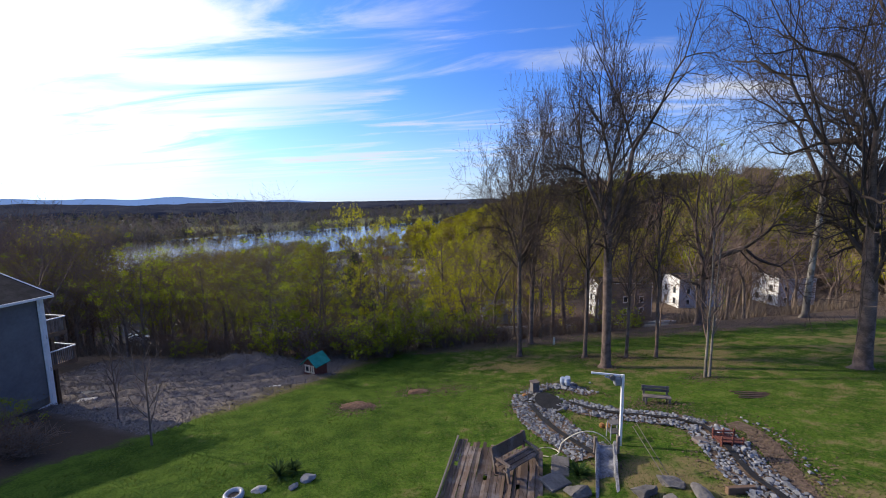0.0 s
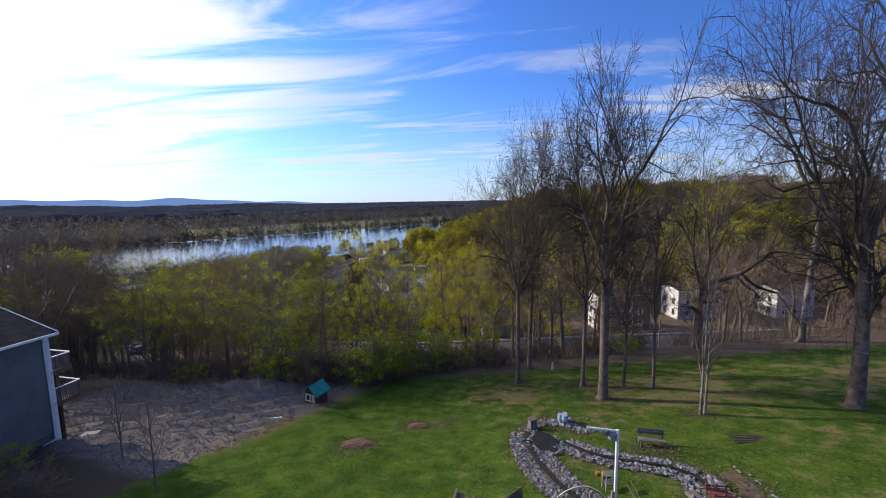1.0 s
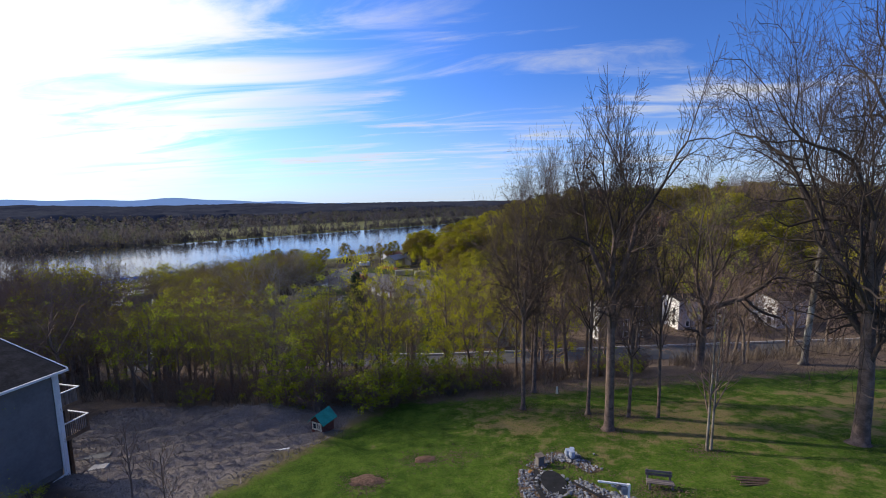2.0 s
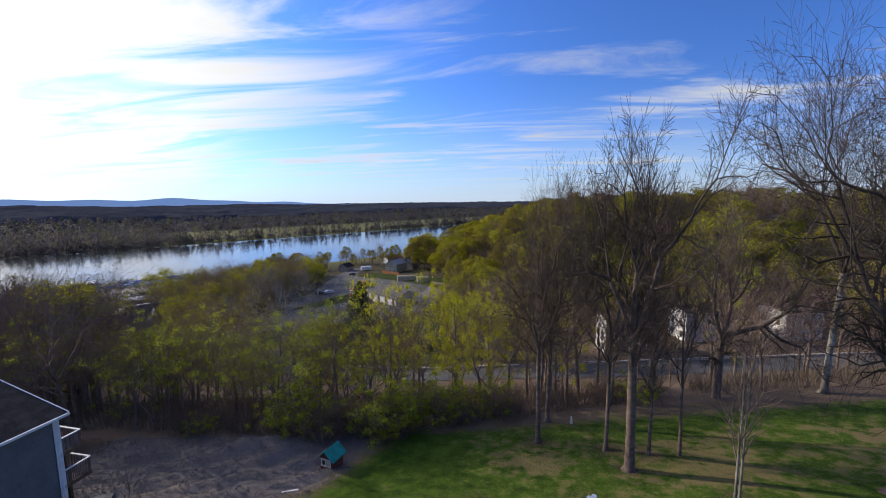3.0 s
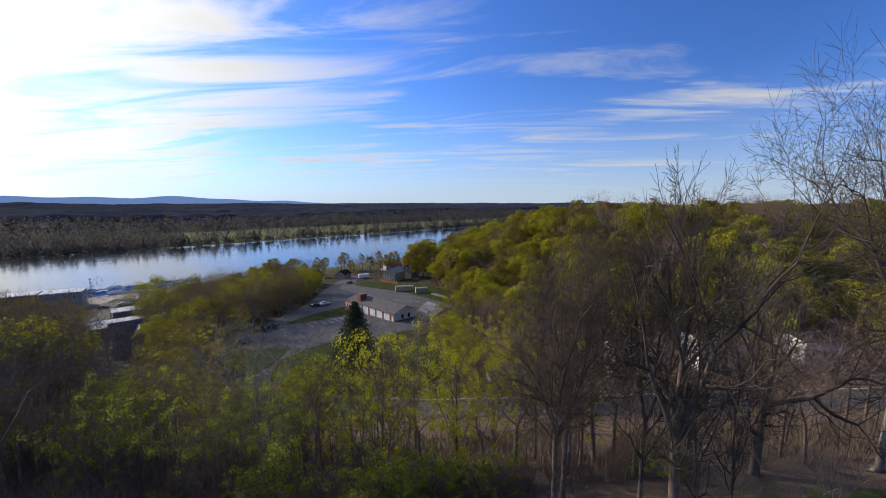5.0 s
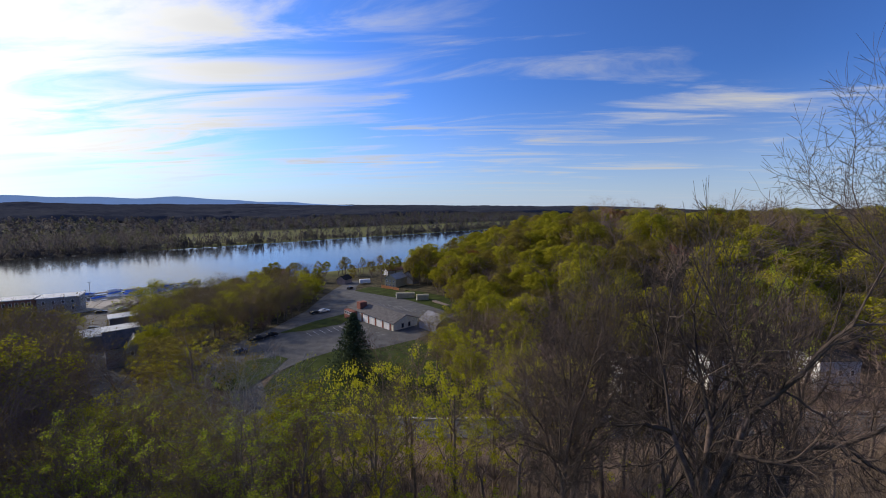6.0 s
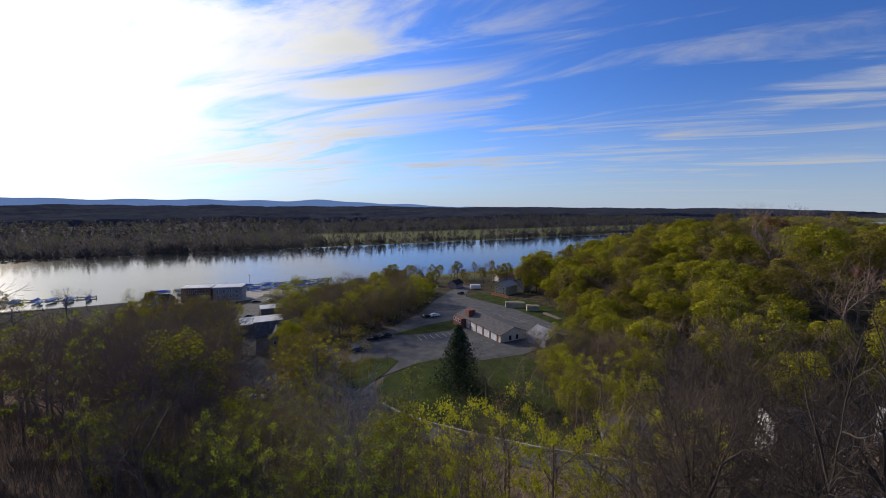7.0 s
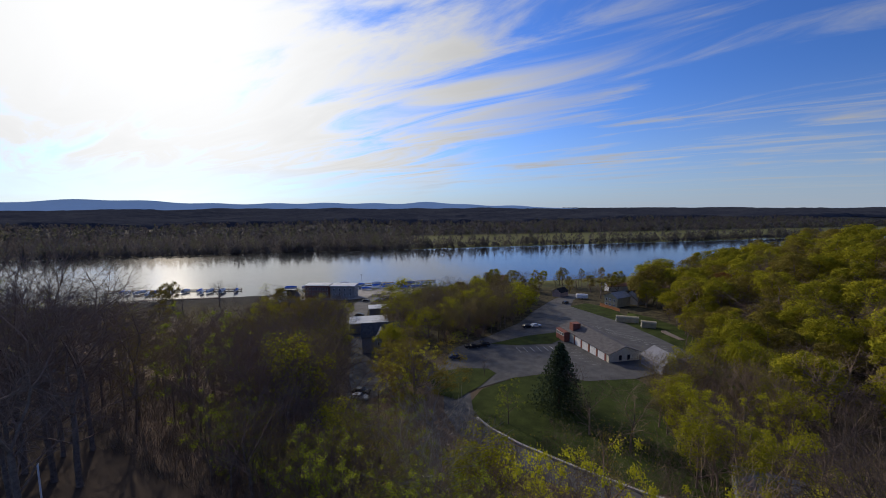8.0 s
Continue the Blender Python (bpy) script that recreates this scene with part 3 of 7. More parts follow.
# points, wobble, lift, children, first child at, spread, share
MID = ((7, 0.04, 0.02, 9, 0.30, 36, 0.50), (5, 0.10, 0.05, 6, 0.25, 38, 0.50), (4, 0.14, 0.03, 4, 0.2, 38, 0.5), (2, 0.16, 0.02, 0, 0, 0, 0))
SLIM = ((7, 0.03, 0.02, 10, 0.42, 30, 0.34), (4, 0.10, 0.06, 5, 0.2, 34, 0.46), (3, 0.14, 0.04, 0, 0, 0, 0))
ROUND = ((5, 0.04, 0.01, 9, 0.22, 52, 0.62), (5, 0.10, 0.05, 6, 0.2, 42, 0.52), (3, 0.14, 0.03, 4, 0.15, 40, 0.5), (2, 0.15, 0.0, 0, 0, 0, 0))
FAR = ((4, 0.04, 0.02, 8, 0.25, 45, 0.55), (3, 0.12, 0.05, 5, 0.2, 42, 0.5), (2, 0.15, 0.02, 0, 0, 0, 0))
THIN = ((6, 0.035, 0.02, 9, 0.28, 36, 0.48), (3, 0.10, 0.06, 6, 0.2, 40, 0.52), (2, 0.14, 0.03, 5, 0.15, 40, 0.60), (1, 0.16, 0.02, 0, 0, 0, 0))
# trees that fork: forks in all, fork angle, share of the length, lift, wobble, side shoots, first forks, chance of three, length after the trunk, low shoots
VASE = dict(last=6, angle=35, ratio=0.77, lift=0.03, wobble=0.18, shoots=4, first=4, three=0.25, leap=0.72, low=3)
SPREAD = dict(last=6, angle=40, ratio=0.82, lift=0.02, wobble=0.22, shoots=3, first=4, three=0.3, leap=0.95, low=4)
SLENDER = dict(last=5, angle=31, ratio=0.78, lift=0.05, wobble=0.17, shoots=3, first=3, three=0.2, leap=0.62, low=4)
WOODLAND = dict(last=5, angle=32, ratio=0.80, lift=0.05, wobble=0.18, shoots=2, first=3, three=0.3, leap=0.66, low=4)
BUSH = ((3, 0.10, 0.02, 6, 0.1, 40, 0.6), (2, 0.15, 0.03, 5, 0.1, 40, 0.6), (2, 0.18, 0.0, 0, 0, 0, 0))


def tree_kind(name, seed, plan, length, radius, bark, twig, label, leaves=None, split=2, lean=(0, 0, 1), stems=1, sides=SIDES, extra=()):
    """A tree at the origin: trunk, branches and, if it is in leaf, a crown. length: of the trunk's line."""
    forks = isinstance(plan, dict)
    wood = Wood(seed, 0.016 if plan in (VASE, SPREAD) else 0.0115)
    for k in range(stems):
        d = Vector(lean) + (Vector((wood.rnd(-0.25, 0.25), wood.rnd(-0.25, 0.25), 0)) if stems > 1 else Vector())
        off = Vector((wood.rnd(-0.25, 0.25), wood.rnd(-0.25, 0.25), 0)) if stems > 1 else Vector()
        (wood.grow if forks else wood.limb)(Vector((0, 0, -0.35)) + off, d, length * wood.rnd(0.85, 1.0), radius, 0, plan)
    for base, way, long, thick, level in extra:
        (wood.grow if forks else wood.limb)(Vector(base), Vector(way), long, thick, level, plan)
    ob = thing(name, Matrix.Identity(4), label, "tree" if name != "shrub" else "shrub")
    levels = range(5 if forks else len(plan))
    part("trunk", wood.mesh("trunk", [i for i in levels if i < split], sides, bark), bark, ob)
    part("branchwork", wood.mesh("branchwork", [i for i in levels if i >= split], sides, twig), twig, ob)
    if leaves:
        count, size, mat, drift = leaves[:4]
        crown = wood.clumps("crown", leaves[4], count // leaves[4], drift, size, mat, plan is FAR) if len(leaves) > 4 else wood.leaves("crown", count, size, mat, drift)
        part("crown", crown, mat, ob)
    heights = sorted(p.z for pts, _, _ in wood.lines for p in pts)
    ob["tall"] = heights[int(len(heights) * 0.985)]
    ob["broad"] = 2 * sorted(p.xy.length for p in wood.tips)[int(len(wood.tips) * 0.93)]
    return ob


planted = {}


def plant(kind, x, y, height, turn, z=None, wide=1.0):
    """A tree of this kind with its foot at x, y: the first one is the pattern, the others are copies."""
    s = height / kind["tall"]
    m = pose(x, y, ground(x, y) if z is None else z, 0, 0, turn)
    if kind.name in planted:
        ob = copy_thing(kind, m)
    else:
        ob = kind
        planted[kind.name] = 1
    ob.matrix_basis = m @ Matrix.Diagonal((s * wide, s * wide, s, 1))
    return ob


# tall trees that stand free on the lawn
hero = [
    (tree_kind("tall_tree", 11, VASE, 11, 0.62, BARK_DARK, TWIG_DARK, "tall leafless tree with a forked grey trunk on the lawn"), 13.6, 30.0, 25.0, 20, 11.8),
    (tree_kind("tall_tree", 12, VASE, 12, 0.44, BARK_DARK, TWIG_DARK, "leafless tree with a slender straight trunk on the lawn"), 8.3, 36.2, 23.5, 70, 10.0),
    (tree_kind("tall_tree", 13, VASE, 11, 0.42, BARK_DARK, TWIG_DARK, "leafless tree with a dark trunk at the wood's edge"), 10.4, 40.0, 23.0, 200, 11.5),
    (tree_kind("tall_tree", 14, SLENDER, 11, 0.32, BARK_DARK, TWIG_DARK, "slender leafless tree beside the tallest tree"), 13.3, 33.3, 22.0, 120, 7.5),
    (tree_kind("tall_tree", 15, SLENDER, 8, 0.27, BARK_DARK, TWIG_DARK, "slim leafless tree with a crooked trunk on the lawn"), 16.2, 31.9, 16.0, 10, 5.5),
    (tree_kind("tall_tree", 16, SLENDER, 9, 0.25, BARK_DARK, TWIG_DARK, "slim leafless tree on the lawn"), 18.4, 31.3, 16.5, 250, 5.5),
    (tree_kind("young_tree", 17, SLIM, 7, 0.06, BARK_YOUNG, TWIG, "young twin-stemmed leafless tree with pale bark on the lawn", stems=1, split=1, extra=(((0.22, 0.05, -0.3), (0.05, 0.02, 1), 6.5, 0.055, 0),)), 18.0, 25.1, 11.5, 0, 0),
    (tree_kind("broad_tree", 18, SPREAD, 7, 0.62, BARK_DARK, TWIG_DARK, "big leafless tree with low wide limbs at the wood's edge"), 29.4, 41.8, 21.0, 40, 15.0),
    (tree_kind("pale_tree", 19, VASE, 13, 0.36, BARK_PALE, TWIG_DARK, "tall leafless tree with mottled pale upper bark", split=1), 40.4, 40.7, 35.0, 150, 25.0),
    (tree_kind("broad_tree", 20, SPREAD, 9.5, 0.90, BARK_DARK, TWIG_DARK, "huge leafless tree with long drooping dark limbs",
               extra=(((0, 0, 8.9), (-0.75, -0.65, 0.02), 7.0, 0.22, 2), ((0, 0, 8.8), (-0.8, 0.3, 0.45), 4.5, 0.24, 2), ((0, 0, 8.0), (0.7, -0.4, 0.5), 5.0, 0.24, 2))), 27.6, 24.0, 27.0, 0, 14.0),
]
for ob, x, y, high, turn, broad in hero:
    plant(ob, x, y, high, turn, None, broad / (ob["broad"] * high / ob["tall"]) if broad else 1.0)

# kinds for the woods
LEAN = (8, 5, 3, 2, 2)
K_BARE = [tree_kind("bare_tree", 30 + i, WOODLAND, 6.5, 0.19, BARK, TWIG, "leafless brown wood tree", sides=LEAN) for i in range(3)]
K_BUD = [tree_kind("budding_tree", 40 + i, WOODLAND, 6, 0.17, BARK, TWIG, "wood tree in thin olive bud", (1900, 0.085, LEAF_OLIVE, 0.40), sides=LEAN) for i in range(2)]
K_GREEN = [tree_kind("green_tree", 50 + i, MID, 12, 0.14, BARK, TWIG, "wood tree in fresh green leaf", (3400, 0.075, LEAF_GREEN, 0.70, 46), sides=LEAN) for i in range(2)]
K_YELLOW = [tree_kind("yellow_tree", 60 + i, ROUND, 11, 0.20, BARK, TWIG, "spreading tree in yellow-green blossom", (9500, 0.085, LEAF_BRIGHT, 0.8, 80)) for i in range(3)]
K_OLIVE = [tree_kind("spreading_tree", 66 + i, ROUND, 11, 0.20, BARK, TWIG, "broad tree in dense olive bud", (9500, 0.095, LEAF_OLIVE, 0.95, 70)) for i in range(2)]
K_SAPLING = [tree_kind("sapling", 75, SLIM, 5, 0.05, TWIG, TWIG, "thin upright leafless sapling in the yard", split=1)]
K_PALE = [tree_kind("pale_sapling", 70 + i, SLENDER, 7, 0.10, BARK_YOUNG, TWIG_PALE, "slender leafless tree with pale grey twigs", sides=LEAN) for i in range(2)]
K_SHRUB = [tree_kind("shrub", 80 + i, BUSH, 3.0, 0.04, TWIG, TWIG, "leafing shrub at the wood's edge", (1700, 0.07, LEAF_SHRUB, 0.42, 30), stems=4, sides=LIGHT_SIDES) for i in range(2)]
K_BRUSH = [tree_kind("shrub", 84 + i, BUSH, 3.0, 0.035, TWIG, TWIG, "bare brown shrub at the wood's edge", (420, 0.05, LEAF_RUST, 0.3), stems=6, sides=LIGHT_SIDES) for i in range(2)]
M_BARE = [tree_kind("leafless_tree", 130 + i, WOODLAND, 6.5, 0.18, BARK, TWIG, "leafless grey-brown tree of the slope", sides=LIGHT_SIDES) for i in range(2)]
M_BARE += [tree_kind("brown_tree", 132 + i, SLENDER, 7.5, 0.16, BARK, TWIG, "slender leafless brown tree of the slope", sides=LIGHT_SIDES) for i in range(2)]
M_BUD = [tree_kind("olive_tree", 140 + i, WOODLAND, 6, 0.17, BARK, TWIG, "slope tree in thin olive bud", (1700, 0.10, LEAF_OLIVE, 0.45), sides=LIGHT_SIDES) for i in range(2)]
M_GREEN = [tree_kind("leafing_tree", 150 + i, THIN, 12, 0.15, BARK, TWIG, "slope tree in fresh green leaf", (3200, 0.09, LEAF_GREEN, 0.8, 40), sides=LIGHT_SIDES) for i in range(3)]
M_YELLOW = [tree_kind("blossoming_tree", 160 + i, FAR, 11, 0.20, BARK, TWIG, "round tree in yellow-green blossom", (3600, 0.15, LEAF_YELLOW, 1.5, 30), sides=LIGHT_SIDES) for i in range(2)]
F_YELLOW = [tree_kind("hill_tree", 90 + i, FAR, 11, 0.25, BARK, TWIG, "yellow-green tree on the wooded hill", (4400, 0.20, LEAF_HILL, 1.7, 30), sides=LIGHT_SIDES) for i in range(4)]
F_OLIVE = [tree_kind("hill_olive_tree", 95 + i, FAR, 12, 0.25, BARK, TWIG, "olive budding tree on the wooded hill", (3000, 0.19, LEAF_OLIVE, 1.6, 26), sides=LIGHT_SIDES) for i in range(2)]
F_BARE = [tree_kind("hill_bare_tree", 98 + i, WOODLAND, 6, 0.24, BARK, TWIG, "leafless grey-brown tree far down the slope", sides=LIGHT_SIDES) for i in range(2)]
F_RUST = [tree_kind("hill_rust_tree", 103, FAR, 11, 0.25, BARK, TWIG, "red-brown budding tree on the hill", (2400, 0.20, LEAF_RUST, 1.5, 24), sides=LIGHT_SIDES)]
rt = random.Random(5)


def pick(choices):
    """choices: (weight, kinds)."""
    k = rt.uniform(0, sum(a for a, _ in choices))
    for a, kinds in choices:
        k -= a
        if k <= 0:
            return rt.choice(kinds)
    return choices[-1][1][0]


TAKEN = [(ob[1], ob[2], 2.5) for ob in hero]


def inside(poly, x, y):
    hit = False
    for (ax, ay), (bx, by) in zip(poly, poly[1:] + poly[:1]):
        if (ay > y) != (by > y) and x < (bx - ax) * (y - ay) / (by - ay) + ax:
            hit = not hit
    return hit


# ground that stays clear of trees: street, car park, verges, lanes and house plots
CLEAR = [
    ((-38, 74), (-20, 74), (10, 73), (130, 73), (130, 84), (35, 84), (10, 84), (-14, 84), (-20, 90), (-20, 112), (0, 132), (14, 160), (8, 182), (-4, 215), (-14, 250), (-30, 275), (-60, 275), (-58, 215), (-50, 185),
     (-62, 150), (-70, 128), (-62, 112), (-48, 96)),
    ((-58, 84), (-70, 88), (-86, 111), (-106, 134), (-131, 158), (-156, 193), (-145, 200), (-110, 160), (-76, 116)),
    ((-225, 170), (-150, 180), (-130, 240), (-160, 262), (-240, 205)),
    ((33, 84), (100, 84), (100, 104), (33, 104)),
    ((39, 88), (39, 98), (8, 114), (8, 104)),
    ((61, 91), (61, 101), (26, 119), (26, 109)),
    ((24, 43), (28, 43), (46, 78), (40, 78)),
    ((16, 52), (20, 50), (39, 84), (34, 84)),
    ((26, 50), (30, 49), (62, 84), (56, 84)),
    ((-34, 66), (-6, 66), (-6, 76), (-34, 76)),
    ((-6, 40), (-30, 40), (-34, 38), (-20, -30), (60, -30), (60, 41), (24, 43)),
    ((-24, 10), (-24, 40), (-34, 44), (-48, 40), (-48, 10)),
]


def free(x, y, gap):
    if any(inside(c, x, y) for c in CLEAR):
        return False
    for a, b, g in TAKEN:
        if abs(a - x) < gap + g and (a - x) ** 2 + (b - y) ** 2 < max(gap, g) ** 2:
            return False
    return True


def forest(count, xs, ys, gap, choices, tall, inside_of=None, limit=None, wide=1.0):
    done = tries = 0
    while done < count and tries < count * 14:
        tries += 1
        x, y = rt.uniform(*xs), rt.uniform(*ys)
        if inside_of and not inside_of(x, y):
            continue
        if not free(x, y, gap):
            continue
        h = rt.uniform(*tall)
        if limit:
            h = min(h, limit(x, y))
            if h < 2.5:
                continue
        TAKEN.append((x, y, gap * 0.5))
        plant(pick(choices), x, y, h, rt.uniform(0, 360), None, wide * rt.uniform(0.9, 1.15))
        done += 1
    return done


# single trees that can be told apart
SINGLE = (
    (K_YELLOW[0], -6.0, 48.0, 15.5, 30, 0.68), (K_YELLOW[1], 2.0, 49.0, 16.0, 100, 0.66), (K_YELLOW[2], -9.5, 50.0, 10.0, 160, 1.0), (K_BARE[1], 7.5, 57.0, 17.0, 200, 1.0),
    (K_PALE[0], -16.6, 46.5, 18.0, 0, 1.0), (K_PALE[1], -18.3, 47.3, 16.5, 80, 1.0), (K_GREEN[0], -27.5, 97.5, 9.5, 10, 1.25), (K_YELLOW[2], -55.5, 103.5, 13.0, 20, 1.25),
    (K_GREEN[1], -47.0, 86.0, 11.0, 90, 1.1), (K_BARE[0], -11.0, 101.0, 14.0, 90, 1.0), (K_BARE[1], -43.0, 120.8, 7.0, 10, 1.0), (K_BARE[2], -40.0, 60.5, 20.0, 10, 0.8),
    (K_BARE[0], -56.0, 88.0, 13.0, 50, 0.9), (K_BARE[1], -29.0, 262.0, 18.0, 50, 1.3), (K_YELLOW[1], 13.0, 96.0, 14.0, 0, 1.1), (K_BARE[2], -3.0, 98.0, 14.0, 200, 1.0),
    (K_YELLOW[2], 6.8, 53.5, 15.0, 10, 0.8), (K_BUD[0], 11.0, 50.5, 15.0, 10, 1.0), (K_YELLOW[0], 15.5, 57.0, 15.5, 80, 0.8), (K_BUD[1], 21.0, 52.0, 15.0, 10, 1.0), (K_GREEN[1], 44.0, 61.0, 29.0, 0, 0.62), (K_OLIVE[0], -48.5, 92.0, 18.0, 70, 1.2), (K_OLIVE[1], -62.0, 104.0, 13.0, 70, 1.2),
    (K_BUD[1], -60.0, 72.0, 24.0, 10, 0.95), (K_BARE[1], -66.0, 77.5, 23.0, 60, 1.0), (K_BARE[0], -74.5, 72.0, 23.0, 90, 1.0), (K_BUD[0], -52.5, 63.5, 20.5, 50, 1.1), (K_BARE[2], -80.0, 84.0, 22.0, 10, 1.0),
    (K_BARE[0], -44.0, 52.0, 15.0, 30, 0.9), (K_BARE[2], -37.5, 48.5, 14.5, 80, 0.8), (K_BUD[0], -31.0, 51.5, 13.5, 10, 0.9), (K_BARE[1], -26.0, 47.5, 14.0, 60, 0.7), (K_GREEN[0], -21.5, 49.0, 11.5, 10, 0.9),
    (K_BARE[2], -12.0, 47.0, 14.0, 130, 0.7), (K_GREEN[1], -34.0, 46.0, 10.5, 10, 0.9), (K_BUD[1], -41.0, 46.5, 12.5, 10, 0.9),
    (K_BARE[0], -52.0, 57.0, 19.0, 120, 0.9), (K_BARE[1], -47.5, 60.0, 18.0, 10, 0.9), (K_BARE[2], -57.0, 66.0, 20.0, 70, 0.9), (K_BARE[0], -43.0, 57.0, 15.5, 250, 0.9), (K_BUD[0], -49.0, 66.5, 17.0, 200, 1.0),
    (K_BARE[1], -105.0, 114.0, 18.8, 20, 1.0), (K_OLIVE[0], -99.0, 111.0, 18.5, 90, 0.9), (K_BARE[2], -91.5, 108.0, 18.0, 200, 1.0), (K_OLIVE[1], -113.0, 119.0, 19.5, 10, 0.85), (K_BARE[0], -119.0, 116.0, 19.5, 140, 1.0), (K_OLIVE[1], -107.0, 106.0, 19.0, 250, 0.85),
    (K_BARE[1], -62.0, 60.0, 20.0, 170, 0.9), (K_BUD[1], -70.5, 86.0, 20.0, 10, 1.1), (K_BARE[0], -88.0, 95.0, 20.0, 200, 1.0), (K_BUD[0], -95.0, 88.0, 20.0, 120, 1.1), (K_YELLOW[1], -58.0, 97.0, 11.0, 70, 1.1), (K_YELLOW[0], -168.0, 268.0, 8.0, 0, 1.0), (K_GREEN[1], -248.0, 205.0, 9.0, 0, 1.2), (K_GREEN[0], -90.0, 276.0, 12.0, 0, 1.2),
)
for kind, x, y, high, turn, wide in SINGLE:
    plant(kind, x, y, high, turn, None, wide)
    TAKEN.append((x, y, 3.0))
TAKEN.append((-19.3, 110.0, 5.0))

plant(tree_kind("garden_tree", 57, MID, 12, 0.14, BARK, TWIG, "small garden tree in fresh green leaf", (9000, 0.05, LEAF_GREEN, 0.4)), -20.4, 15.0, 8.6, 40)
plant(K_SAPLING[0], -14.4, 20.5, 5.4, 40)
plant(K_SAPLING[0], -19.2, 24.7, 5.0, 140)
plant(K_SHRUB[0], -22.6, 21.6, 2.2, 20)
for k in range(46):
    x, y = rt.uniform(-27, -15), rt.uniform(11, 22.5)
    if 1.35 * x - 0.82 * y + 39 < -0.8 and y + 0.5 * x < 13.2:
        plant(rt.choice(K_BRUSH), x, y, rt.uniform(0.9, 2.1), rt.uniform(0, 360), None, 1.3)
# green and brown shrubs along the edge of the wood behind the playhouse
for kind, x, y, high, turn, wide in ((K_SHRUB[0], -15.0, 39.6, 5.2, 0, 0.9), (K_SHRUB[1], -13.4, 41.2, 4.6, 90, 1.0), (K_BRUSH[0], -11.6, 38.6, 4.0, 40, 1.2), (K_BRUSH[1], -9.8, 39.8, 4.4, 10, 1.2), (K_SHRUB[0], -7.6, 38.9, 4.4, 200, 1.1),
                                     (K_SHRUB[1], -5.4, 40.0, 4.6, 30, 1.1), (K_BRUSH[0], -6.2, 38.0, 2.8, 100, 1.2), (K_SHRUB[0], -3.2, 41.2, 4.8, 300, 1.1), (K_BRUSH[1], -4.0, 38.8, 2.4, 250, 1.2), (K_SHRUB[1], -1.0, 42.6, 4.4, 150, 1.0)):
    plant(kind, x, y, high, turn, None, wide)
    TAKEN.append((x, y, 0.8))
for x, y in ((-18.6, 15.2), (-14.4, 20.5), (-19.2, 24.7)):
    TAKEN.append((x, y, 2.0))


def low_view(x, y):
    """How tall a tree may be and leave the town below in view from above the lawn."""
    d = math.hypot(x, y - 16.5)
    a = math.degrees(math.atan2(-x, y - 16.5))
    if a > 45 or a < -12:
        return 99
    return 28.8 - (0.50 if a > 12 else 0.44) * d - ground(x, y)


forest(34, (4, 112), (86, 120), 2.4, ((1.1, M_YELLOW), (1.2, M_BUD), (1.8, M_BARE)), (8, 14))
# the belt beside the car park
forest(30, (-86, -50), (138, 236), 2.4, ((3, M_BUD), (2.5, M_BARE), (0.7, M_YELLOW)), (12, 16), lambda x, y: -22 < x - float(np.interp(y, (139, 155, 170, 190, 227), (-65, -56, -51, -53, -60))) < -1, None, 1.2)
forest(14, (0, 17), (98, 130), 2.6, ((3, M_BUD), (1, M_YELLOW), (2, M_BARE)), (9, 13), None, None, 1.2)
# wood on the slope behind the lawn and the yard
forest(14, (-6, 45), (42, 52), 2.2, ((5, K_BARE), (2, K_BUD), (0.3, K_GREEN)), (12, 18))
forest(20, (-4, 66), (50, 73), 2.8, ((5, M_BARE), (2.0, M_BUD), (0.6, M_YELLOW)), (13, 19), None, lambda x, y: low_view(x, y) + 3)
forest(22, (-48, -8), (42.5, 50), 2.0, ((2.2, K_GREEN), (3.0, K_BARE), (1.6, K_BUD)), (9, 14))
forest(26, (-78, -45), (52, 82), 2.0, ((5, K_BARE), (1.5, M_BUD), (0.4, M_YELLOW)), (15, 18), lambda x, y: 0.79 < math.atan2(-x, y - 16.5) < 0.98)
forest(44, (-62, -6), (48, 68), 2.4, ((2.2, M_GREEN), (3.6, M_BARE), (2.4, M_BUD), (0.7, M_YELLOW)), (8, 13), None, low_view)
forest(18, (-62, -45), (50, 72), 2.0, ((5, M_BARE), (1, M_BUD), (0.5, M_GREEN)), (16, 20), lambda x, y: math.atan2(-x, y - 16.5) > 0.79)
forest(24, (-86, -49), (22, 50), 2.4, ((1, M_BARE),), (23, 27.5), lambda x, y: -x > 1.3 * y + 8)
forest(34, (-132, -56), (60, 146), 2.8, ((5, M_BARE), (1.2, M_BUD), (0.2, M_YELLOW)), (12, 15.5), lambda x, y: 0.79 < math.atan2(-x, y - 16.5) < 0.98)
forest(40, (-135, -84), (94, 142), 2.4, ((5, M_BARE), (1.4, M_BUD), (0.3, M_YELLOW)), (15, 18.5), lambda x, y: x < -0.84 * (y - 95) - 72)
forest(42, (-120, -50), (44, 104), 3.2, ((5, M_BARE), (1.4, M_BUD), (1.0, M_GREEN), (0.2, M_YELLOW)), (14, 20), None, low_view)
forest(38, (-165, -78), (14, 112), 3.4, ((4, M_BARE), (2.0, M_BUD), (0.7, M_GREEN)), (14, 20))
# trees out of view beyond the house, added to shade the yard
forest(16, (-110, -52), (-30, 18), 3.0, ((4, M_BARE), (2, M_BUD), (1, M_GREEN)), (14, 19))
forest(26, (40, 120), (30, 73), 3.2, ((7, M_BARE), (2, M_BUD), (0.5, M_YELLOW)), (15, 22))
